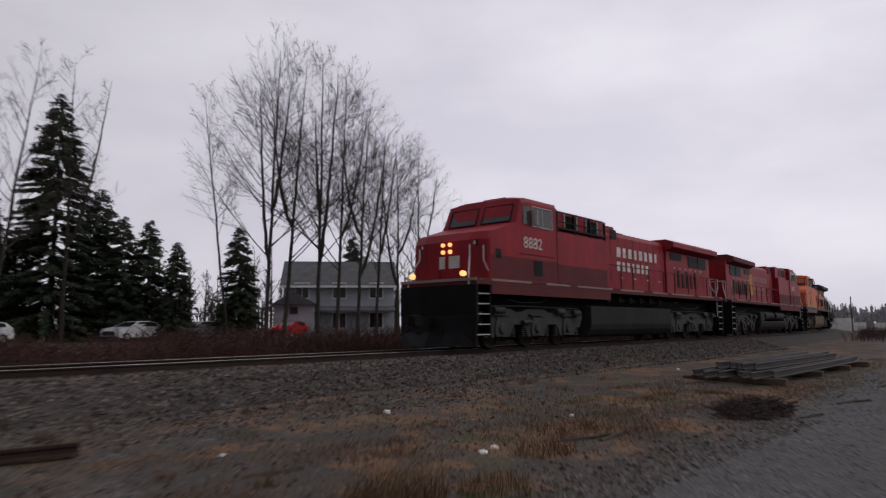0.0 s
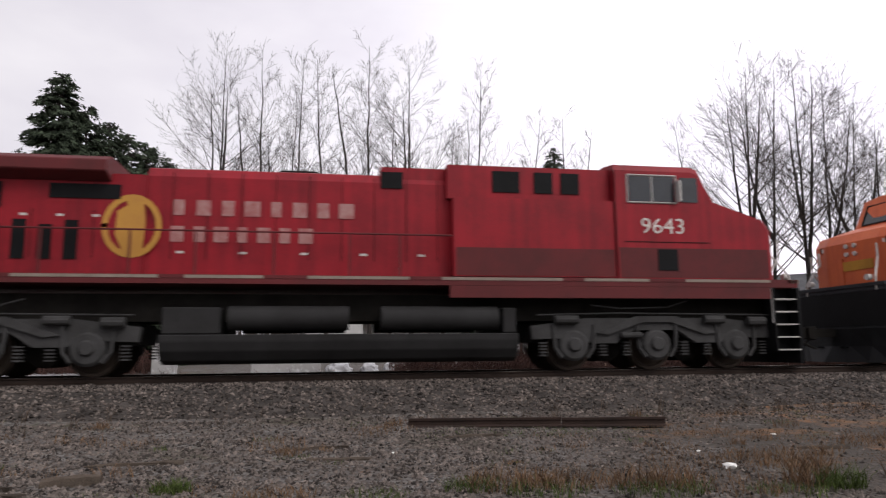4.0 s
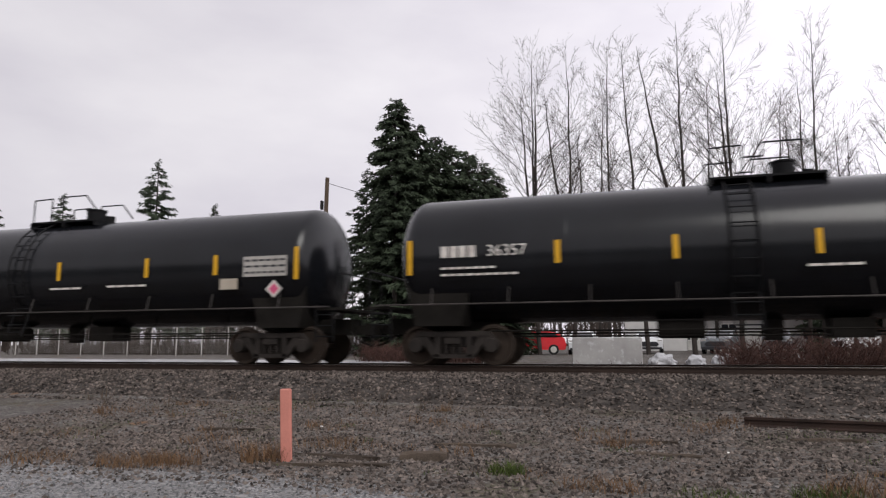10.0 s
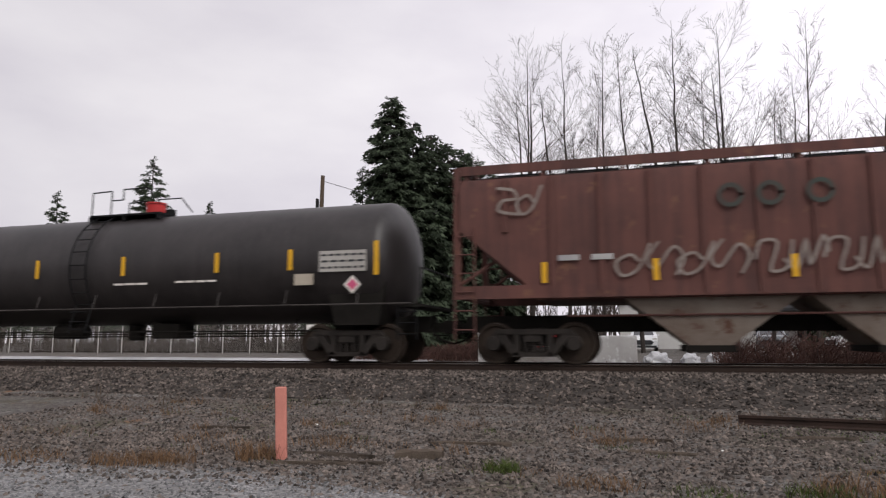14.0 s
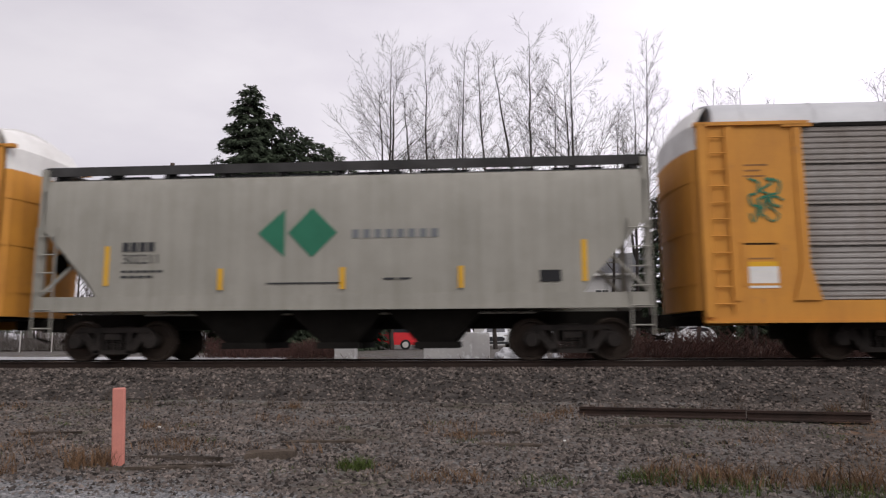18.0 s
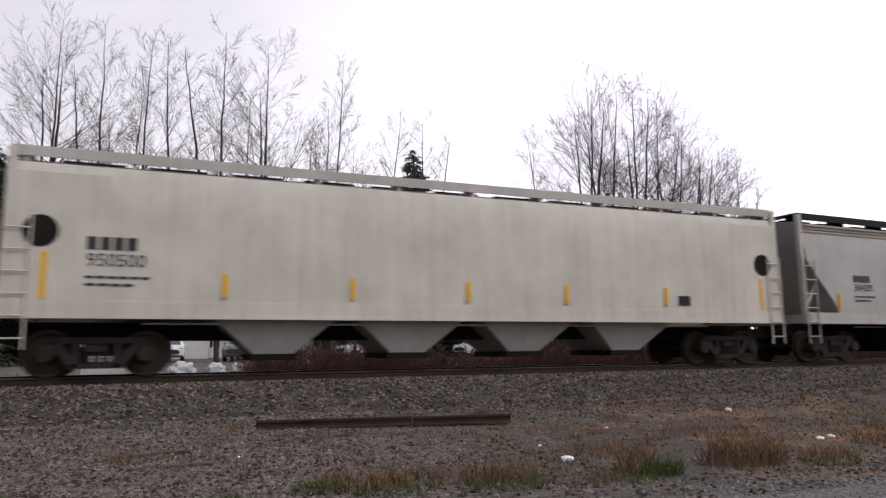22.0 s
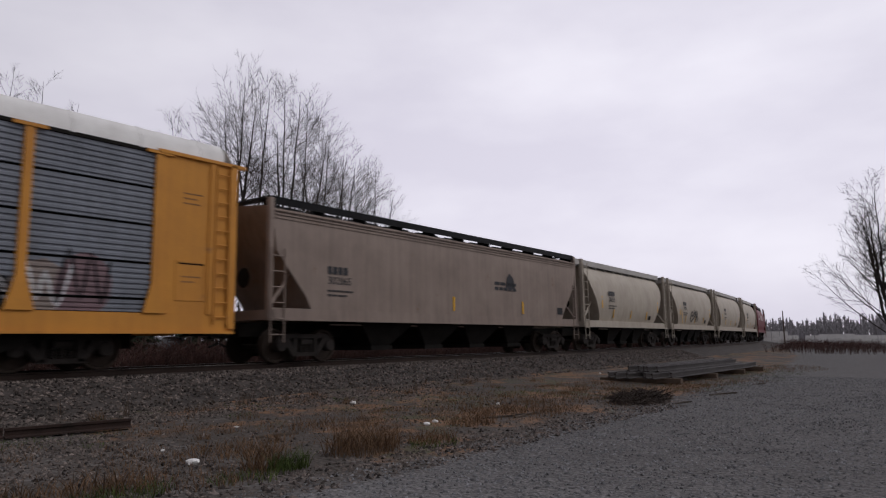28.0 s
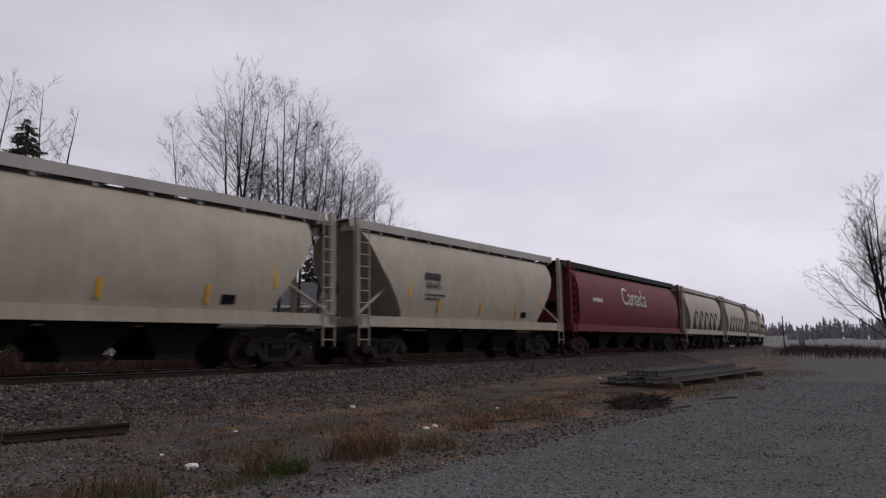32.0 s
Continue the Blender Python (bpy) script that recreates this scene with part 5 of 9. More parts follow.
def locomotive(label, style, number):
    """A six-axle wide-cab diesel. style: 'red', 'red_old' or 'orange'."""
    loco = thing("locomotive", label, "locomotive", "locomotives of the train")
    og = style == "orange"
    old = style == "red_old"
    main = M["orange"] if og else M["cpred"]
    low = M["orange"] if og else M["cpgrime"]
    roof = M["locogrey"] if og else M["cpred"]
    sillm = M["locogrey"] if og else M["cpgrime"]
    railm = M["black"] if og else M["cpgrime"]
    framem = M["truckdust"] if og else M["truckgrey"]
    # frame, walkway, tank and trucks
    slab("underframe", loco, M["under"], -10.6, 10.9, 0.9, 1.15, 1.74)
    for e in (-1, 1):
        sk = BM()
        box(sk, -9.9, -2.1, *sorted((e * 1.44, e * 1.498)), 1.47, 1.735)
        part("side_skirt", sk, M["skirtdust"] if og else M["cpgrime"], loco)
    walkway = BM()
    box(walkway, -10.64, 10.95, -1.5, 1.5, 1.74, 1.93)
    part("walkway", walkway, sillm, loco)
    for e in (-1, 1):
        xa = -9.9
        k = 0
        while xa < 10.8:
            xb = min(10.85, xa + (2.2, 0.9, 1.6, 0.5, 2.8, 0.7)[k % 6])
            edge = BM()
            box(edge, xa, xb - 0.02, *sorted((e * 1.5, e * 1.512)), 1.855, 1.92)
            part("walkway_edge", edge, M["locogrey"] if og else (M["hoptan"] if k % 2 == 0 else M["cpgrime"]), loco, "" if og or k % 2 else "worn cream walkway edge stripe")
            xa = xb
            k += 1
    tank_m = M["fueltan"] if og else M["fuelgrey"]
    ft = BM()
    tt = 0.86 if old else 1.38
    prism(ft, [(-1.05, 0.24), (1.05, 0.24), (1.25, 0.32), (1.4, 0.52), (1.46, 0.72), (1.46, tt), (-1.46, tt), (-1.46, 0.72), (-1.4, 0.52), (-1.25, 0.32)], -3.65, 3.95)
    part("fuel_tank", ft, tank_m, loco, smooth=False, bevel=0.02)
    if old:
        slab("battery_box", loco, tank_m, -3.6, -3.3, 1.44, 0.87, 1.42, bevel=0.02)
        slab("battery_box", loco, tank_m, 2.75, 3.9, 1.44, 0.87, 1.42, bevel=0.02)
        for x0, x1 in ((-3.2, -0.6), (0.1, 2.6)):
            for e in (-1, 1):
                part("air_reservoir", tube(BM(), (x0, e * 1.25, 1.2), (x1, e * 1.25, 1.2), 0.26, n=16), M["fuelgrey"], loco, smooth=True)
    for x in (-7.05, 7.38):
        loco_truck(loco, x, old, framem)
    cl = BM()
    for i in range(7):
        x = -3.0 + i
        box(cl, x, x + 0.3, -1.3, -1.1, 1.4, 1.62)
    part("air_piping", line(cl, [(-4.0, -1.2, 1.5), (4.4, -1.2, 1.46)], 0.03), M["under"], loco)
    # nose and cab
    nose = BM()
    prof = [(-9.95, 1.93), (-9.95, 3.12), (-9.78, 3.38), (-8.55, 3.78), (-8.2, 4.5), (-8.0, 4.56), (-6.05, 4.56), (-6.05, 1.93)]
    # nose narrows a little towards the front; the roof corners are cut away
    rings = []
    for y, k in ((-1.5, 0), (-1.44, 1), (-0.9, 2), (0.9, 2), (1.44, 1), (1.5, 0)):
        ring = []
        for x, z in prof:
            zz = z + (0.0 if z < 4.4 else (0.0, 0.08, 0.16)[k])
            xx = x - (0.22 if (k == 2 and x < -9.5) else 0.08 if (k == 1 and x < -9.5) else 0)
            if k == 0 and z > 4.45:
                zz = z - 0.06
            ring.append((xx, y, zz))
        rings.append(ring)
    loft(nose, rings)
    part("cab", nose, main, loco, smooth=False)
    if not og:
        for e in (-1, 1):
            decal(loco, M["cpgrime"], rect(-9.9, -6.1, 1.95, 2.65), e * 1.503, "grimy_band")
    # windscreens on the slope, side windows
    for y0, y1 in ((-1.25, -0.12), (0.12, 1.25)):
        g = BM()
        loft(g, [[(-8.53, y0, 3.86), (-8.53, y1, 3.86), (-8.50, y1, 3.86), (-8.50, y0, 3.86)], [(-8.275, y0, 4.40), (-8.275, y1, 4.40), (-8.24, y1, 4.40), (-8.24, y0, 4.40)]])
        w = part("windscreen", g, M["glass"], loco)
        fr = BM()
        line(fr, [(-8.54, y0, 3.84), (-8.54, y1, 3.84), (-8.28, y1, 4.42), (-8.28, y0, 4.42), (-8.54, y0, 3.84)], 0.025)
        part("frame", fr, M["black"], w)
    for e in (-1, 1):
        y = e * 1.505
        if og:
            panes = ((-8.1, -7.62), (-7.5, -7.1), (-7.0, -6.72), (-6.7, -6.32))
        else:
            panes = ((-8.15, -7.7), (-7.55, -7.0), (-6.95, -6.4))
        for a, b in panes:
            decal(loco, M["glass"], rect(a, b, 3.76, 4.36), y, "side_window", 0.012)
        fr = BM()
        a, b = (-8.14, -6.28) if og else (-7.6, -6.36)
        line(fr, [(a, y * 1.006, 3.73), (b, y * 1.006, 3.73), (b, y * 1.006, 4.39), (a, y * 1.006, 4.39), (a, y * 1.006, 3.73)], 0.022, 4)
        if not og:
            line(fr, [(-6.98, y * 1.006, 3.73), (-6.98, y * 1.006, 4.39)], 0.022, 4)
        part("window_frame", fr, M["silver"], loco)
        decal(loco, M["black"], rect(-7.55, -7.05, 2.12, 2.62), y, "side_vent", 0.015)
        decal(loco, M["under"], rect(-8.4, -6.25, 2.78, 2.80), y, "panel_seam", 0.004)
        decal(loco, M["under"], rect(-6.06, -6.04, 1.95, 4.5), y, "panel_seam", 0.004)
        word(loco, number, -8.15 if e < 0 else -6.65, 3.0, 0.52, y * 1.003, M["inkdark"] if og else M["inkwhite"], stretch=1.1, flip=e > 0)
        if og:
            sh = BM()
            prism(sh, [(-7.6, 4.42), (-6.25, 4.42), (-6.4, 4.28), (-7.3, 4.22)], *sorted((e * 1.5, e * 1.78)), "y")
            part("window_awning", sh, main, loco)
        mir = BM()
        box(mir, -7.62, -7.58, *sorted((e * 1.52, e * 1.72)), 3.75, 4.25)
        part("side_mirror", mir, M["silver"], loco)
    top = BM()
    box(top, -7.6, -6.9, -0.45, 0.45, 4.70, 4.94 if og else 4.84)
    part("air_conditioner", top, M["hopcream"] if og else M["black"], loco)
    hn = BM()
    for i in range(3):
        tube(hn, (-6.5, -0.25 + 0.25 * i, 4.80), (-7.0, -0.25 + 0.25 * i, 4.84), 0.03, 0.09, n=10)
    tube(hn, (-6.5, -0.3, 4.78), (-6.5, 0.3, 4.78), 0.03, n=6)
    part("horn", hn, M["black"], loco)
    # headlights, ditch lights, number boards and nose door
    on = style == "red"
    for y in (-0.14, 0.14):
        for z in (3.02, 2.80):
            lt = BM()
            tube(lt, (-10.22, y, z), (-10.14, y, z), 0.062, n=14)
            part("headlight", lt, M["lamp"] if on else M["silver"], loco)
        lt = BM()
        tube(lt, (-10.72, y * 7.2, 2.06), (-10.6, y * 7.2, 2.06), 0.08, n=14)
        part("ditch_light", lt, M["lamp"] if on else M["silver"], loco)
    for y in (-1, 1):
        nb = BM()
        box(nb, -10.12, -10.0, *sorted((y * 0.55, y * 1.15)), 2.92, 3.12)
        part("number_board", nb, M["black"], loco)
        nb = BM()
        box(nb, -10.14, -10.12, *sorted((y * 0.62, y * 1.08)), 2.97, 3.07)
        part("number_bars", nb, M["inkwhite"], loco)
    dr = BM()
    box(dr, -10.2, -10.14, 0.3, 0.75, 1.95, 2.7)
    part("nose_door", dr, main, loco)
    em = BM()
    if og:
        box(em, -10.19, -10.16, -0.7, 0.7, 2.35, 2.6)
    else:
        for y0 in (-0.5, 0.08):
            box(em, -10.19, -10.16, y0, y0 + 0.42, 2.28, 2.66)
    part("nose_emblem", em, M["inkwhite"] if not og else M["yellow"], loco)
    if not og:
        decal(loco, M["fuelgrey"], rect(-9.7, -9.4, 2.55, 2.85), -1.503, "crest_plate")
    # electrical cabinet behind the cab
    slab("equipment_cabinet", loco, main, -6.03, -2.2, 1.46, 2.2 if og else 1.95, 3.75)
    if og:
        slab("yellow_band", loco, M["yellow"], -6.03, -2.2, 1.462, 1.95, 2.2)
        slab("yellow_band", loco, M["yellow"], -6.03, -2.2, 1.30, 3.55, 3.80)
        for z in (2.0, 2.08, 2.15):
            for e in (-1, 1):
                decal(loco, M["orange"], rect(-6.0, -2.25, z, z + 0.02), e * 1.463, "pinstripe")
        for e in (-1, 1):
            decal(loco, M["yellow"], rect(-9.85, -6.1, 2.0, 2.24), e * 1.503, "yellow_band")
            for z in (2.04, 2.11, 2.18):
                decal(loco, M["orange"], rect(-9.8, -6.1, z, z + 0.02), e * 1.508, "pinstripe")
    else:
        for e in (-1, 1):
            decal(loco, M["cpgrime"], rect(-6.0, -2.25, 1.97, 2.6), e * 1.463, "grimy_band")
    slab("cabinet_top", loco, roof, -6.03, -2.1, 1.28, 3.75, 4.54)
    for e in ((-1, 1) if not old else ()):
        for a, b in ((-5.1, -4.3), (-3.5, -2.7)):
            v = decal(loco, M["black"], rect(a, b, 3.95, 4.42), e * 1.285, "cabinet_vent", 0.02)
            for k in range(5):
                sl = BM()
                box(sl, a + 0.02, b - 0.02, *sorted((e * 1.30, e * 1.325)), 3.99 + 0.085 * k, 4.02 + 0.085 * k)
                part("louvre", sl, M["under"], v)
            for x in (a - 0.05, b + 0.05):
                decal(loco, M["silver"], rect(x - 0.025, x + 0.025, 3.9, 4.46), e * 1.29, "vent_post", 0.03)
        gal = [(-5.95, e * 1.42, 4.45), (-2.2, e * 1.42, 4.45)]
        handrail(loco, gal, M["black"])
        handrail(loco, [(-5.95, e * 1.42, 4.12), (-2.2, e * 1.42, 4.12)], M["black"])
        gp = BM()
        for x in (-5.9, -4.7, -3.5, -2.3):
            box(gp, x - 0.03, x + 0.03, *sorted((e * 1.38, e * 1.46)), 3.7, 4.46)
        box(gp, -5.95, -2.2, *sorted((e * 1.28, e * 1.46)), 3.86, 3.92)
        part("gallery", gp, M["black"], loco)
    if old:
        for e in (-1, 1):
            for a, b in ((-3.8, -3.15), (-4.6, -4.15), (-5.25, -4.8)):
                decal(loco, M["black"], rect(a, b, 3.92, 4.42), e * 1.285, "cabinet_vent", 0.02)
    # engine hood
    if og:
        slab("hood", loco, main, -2.2, 4.4, 1.08, 2.24, 3.48)
        slab("yellow_band", loco, M["yellow"], -2.2, 4.4, 1.085, 3.48, 3.80)
        slab("yellow_band", loco, M["yellow"], -2.2, 9.7, 1.155, 1.94, 2.24)
        for e in (-1, 1):
            for z in (3.54, 3.62, 3.70):
                decal(loco, M["orange"], rect(-2.15, 4.35, z, z + 0.02), e * 1.086, "pinstripe")
            for z in (2.0, 2.08, 2.16):
                decal(loco, M["orange"], rect(-2.15, 9.65, z, z + 0.02), e * 1.156, "pinstripe")
        hr = BM()
        prism(hr, [(-1.08, 3.80), (1.08, 3.80), (1.05, 4.25), (0.85, 4.38), (-0.85, 4.38), (-1.05, 4.25)], -2.1, 4.4)
        part("hood_roof", hr, roof, loco)
    else:
        hr = BM()
        prism(hr, [(-1.08, 1.94), (1.08, 1.94), (1.08, 4.1), (0.95, 4.30), (0.75, 4.36), (-0.75, 4.36), (-0.95, 4.30), (-1.08, 4.1)], -2.2, 4.4)
        part("hood", hr, main, loco)
    slab("hood_step", loco, roof, -2.2, -0.6, 1.0, 3.9, 4.50)
    for e in (-1, 1):
        decal(loco, M["black"], rect(-1.1, -0.6, 3.98, 4.36), e * 1.09, "hood_vent", 0.02)
        for i in range(9):
            x = -1.9 + 0.72 * i
            decal(loco, M["under"], rect(x, x + 0.015, 2.3, 4.2), e * 1.09, "door_seam", 0.003)
        for i in range(5):
            x = -1.6 + 1.3 * i
            decal(loco, M["inkwhite"], rect(x, x + 0.16, 2.42, 2.47), e * 1.09, "notice_bar", 0.003)
    ex = BM()
    box(ex, 0.8, 1.7, -0.35, 0.35, 4.34, 4.52)
    part("exhaust_stack", ex, M["under"], loco, bevel=0.03)
    for x in (-0.2, 2.4, 3.4):
        lf = BM()
        line(lf, [(x, -0.4, 4.36), (x, -0.4, 4.45), (x + 0.2, -0.4, 4.45), (x + 0.2, -0.4, 4.36)], 0.02)
        part("lifting_lug", lf, roof, loco)
    # radiator section with its overhanging wing
    w0 = 5.1 if old else 4.35
    slab("radiator_cab", loco, main, 4.4, 9.75 if og else 10.45 if old else 10.2, 1.15, 2.24 if og else 1.94, 4.1)
    wing = BM()
    prism(wing, [(-1.56, 4.06), (-1.56, 4.30), (-1.2, 4.46), (1.2, 4.46), (1.56, 4.30), (1.56, 4.06), (1.2, 3.92), (-1.2, 3.92)], w0, 10.2 if old else 10.42)
    part("radiator_wing", wing, M["cpgrime"] if old else roof, loco, bevel=0.02)
    for e in (-1, 1):
        for a, b in ((7.2, 8.35), (8.5, 9.65)):
            v = decal(loco, M["black"], rect(a, b, 3.32, 3.86), e * 1.155, "radiator_grille", 0.02)
        decal(loco, M["black"], rect(4.9, 6.3, 3.55, 3.86), e * 1.155, "radiator_grille", 0.02)
        for i in range(8 if old else 5):
            x = 5.7 + (0.55 if not old else 0.5) * i
            if og and i == 4:
                x += 0.1
            decal(loco, M["black"], rect(x, x + 0.26, 2.26, 3.08 if i % 2 == 0 else 2.98), e * 1.155, "vent_slot", 0.02)
        for x in (5.4, 6.6, 8.1, 9.2):
            decal(loco, M["under"], rect(x, x + 0.015, 2.3, 3.3), e * 1.156, "door_seam", 0.003)
        for i in range(6):
            x = 5.3 + 0.7 * i
            decal(loco, M["inkwhite"], rect(x, x + 0.14, 3.16, 3.21), e * 1.157, "notice_bar", 0.003)
        # lettering blocks
        y = -1.094 if e < 0 else 1.094
        if og:
            if e < 0:
                bars(loco, M["inkdark"], -0.45, 4.1, 3.08, 0.36, y, 4, 0.22, lean=0.36, name="name_bar", hollow=True)
                decal(loco, M["inkdark"], [(-0.9, 2.52), (-0.7, 2.73), (1.2, 2.74), (3.6, 2.80), (1.4, 2.62)], y, "swoosh")
        elif e < 0:
            sgn = 1
            if old:
                pass
            else:
                bars(loco, M["inkwhite"], -0.6, 3.5, 3.48, 0.40, y, 8, 0.36, name="name_bar", hollow=True)
                bars(loco, M["inkwhite"], -0.6, 2.5, 2.90, 0.38, y, 7, 0.36, name="name_bar", hollow=True)
        elif old:
            # this engine runs cab last, so its other side is the one that shows
            bars(loco, M["fadedink"], 0.0, 3.9, 3.42, 0.34, 1.098, 8, 0.36, name="name_bar", hollow=True)
            bars(loco, M["fadedink"], 0.9, 3.9, 2.84, 0.34, 1.098, 7, 0.36, name="name_bar", hollow=True)
            bm = BM()
            ribbon(bm, hoop(4.65, 2.98, 0.54, 1.15), 0.06, 1.158, 1.164)
            part("round_emblem", bm, M["gold"], loco)
            decal(loco, M["gold"], [(4.42, 2.42), (4.78, 2.36), (4.98, 2.8), (4.95, 3.3), (4.75, 3.42), (4.8, 3.6), (4.45, 3.62), (4.38, 3.1)], 1.158, "emblem_shape")
    # railings, steps, plow
    for e in (-1, 1):
        y = e * 1.44
        handrail(loco, [(-2.2, y, 2.86), (10.2, y, 2.86), (10.5, y, 2.7)], railm)
        for x in (-1.0, 0.1, 1.7, 3.3, 4.6, 6.3, 7.3, 8.9, 10.1):
            cached("stanchion" + railm.name, "stanchion", lambda: box(BM(), -0.035 if og else -0.02, 0.035 if og else 0.02, -0.02, 0.02, 1.93, 2.87), railm, loco, pose(x, y, 0))
        for s, x0 in ((-1, -10.62), (1, 10.95)):
            st = BM()
            for k in range(5):
                z = 0.42 + 0.3 * k
                box(st, *sorted((x0 + s * 0.0, x0 - s * 0.62)), *sorted((e * 1.48, e * 1.15)), z, z + 0.03)
            steps = part("steps", st, M["silver"], loco)
            side = BM()
            box(side, *sorted((x0 - s * 0.62, x0 - s * 0.66)), *sorted((e * 1.5, e * 1.1)), 0.40, 1.9)
            box(side, *sorted((x0 + s * 0.02, x0 - s * 0.02)), *sorted((e * 1.3, e * 1.1)), 0.40, 1.9)
            box(side, *sorted((x0, x0 - s * 0.6)), *sorted((e * 1.14, e * 1.1)), 0.40, 1.9)
            part("step_well", side, M["black"], steps)
            handrail(loco, [(x0 - s * 0.66, y, 0.9), (x0 - s * 0.66, y, 2.1), (x0 - s * 0.4, y, 2.45), (x0 - s * 0.4, y, 2.9)], M["silver"], 0.026)
            handrail(loco, [(x0 + s * 0.02, e * 1.2, 1.2), (x0 + s * 0.02, e * 1.2, 2.05), (x0 - s * 0.3, e * 1.0, 2.6), (x0 - s * 0.3, e * 1.0, 2.95)], M["silver"], 0.026)
    for s, x0 in ((-1, -10.67), (1, 11.0)):
        pl = BM()
        prism(pl, [(-1.45, 0.12), (1.45, 0.12), (1.5, 0.9), (1.5, 1.9), (-1.5, 1.9), (-1.5, 0.9)], *sorted((x0, x0 - s * 0.08)))
        if s < 0:
            rings = []
            for y, k in ((-1.47, 0.0), (-1.1, 0.45), (-0.55, 0.8), (0.0, 1.0), (0.55, 0.8), (1.1, 0.45), (1.47, 0.0)):
                rings.append([(x0, y, 0.12), (x0 - 0.62 * k - 0.02, y, 0.1), (x0 - 0.34 * k - 0.02, y, 0.5), (x0 - 0.26 * k - 0.02, y, 0.95), (x0, y, 1.0)])
            loft(pl, rings)
        part("plow" if s < 0 else "end_plate", pl, M["black"], loco)
        lip = box(BM(), *sorted((x0 + s * 0.012, x0 - s * 0.3)), -1.5, 1.5, 1.84, 1.925)
        part("end_sill_stripe", lip, M["locogrey"] if og else M["hoptan"], loco)
        hs = BM()
        for k in (-0.5, -0.35, 0.35, 0.5):
            line(hs, [(x0 + s * 0.05, k, 0.85), (x0 + s * 0.25, k, 0.45), (x0 + s * 0.4, k, 0.5)], 0.025)
        part("air_hoses", hs, M["black"], loco)
    rr = BM()
    line(rr, [(10.9, -1.2, 1.93), (10.9, -1.2, 2.9), (10.9, -0.4, 2.9), (10.9, -0.4, 1.93)], 0.024)
    line(rr, [(10.9, 1.2, 1.93), (10.9, 1.2, 2.9), (10.9, 0.4, 2.9), (10.9, 0.4, 1.93)], 0.024)
    part("end_railing", rr, M["silver"], loco)
    for e in (-1, 1):
        rw = BM()
        box(rw, *((9.75, 9.80) if og else (10.46, 10.5) if old else (10.21, 10.25)), *sorted((e * 0.3, e * 1.0)), 2.0, 3.6)
        part("rear_door", rw, main, loco)
    couplers(loco, 23.6)
    # the deck and all on it stand this much above the trucks
    for o in loco.children:
        if o.name.split(".")[0] not in ("truck", "fuel_tank", "battery_box", "air_reservoir", "coupler", "plow", "end_plate", "steps", "air_hoses", "underframe"):
            o.matrix_basis = Matrix.Translation((0, 0, 0.17)) @ o.matrix_basis
    return loco


# ---------- the train, front to back ----------
BOUNDS = (17.9, 41.5, 65.6, 88.9, 106.3, 125.4, 143.45, 161.8, 180.7, 199.4, 227.95, 242.55, 271.5, 289.75, 310.05, 329.95, 358.5, 387.3, 406.1, 419.8, 433.6, 447.9, 462.0, 480.5, 494.8, 509.0, 523.2, 537.4, 551.6)
CARS = []


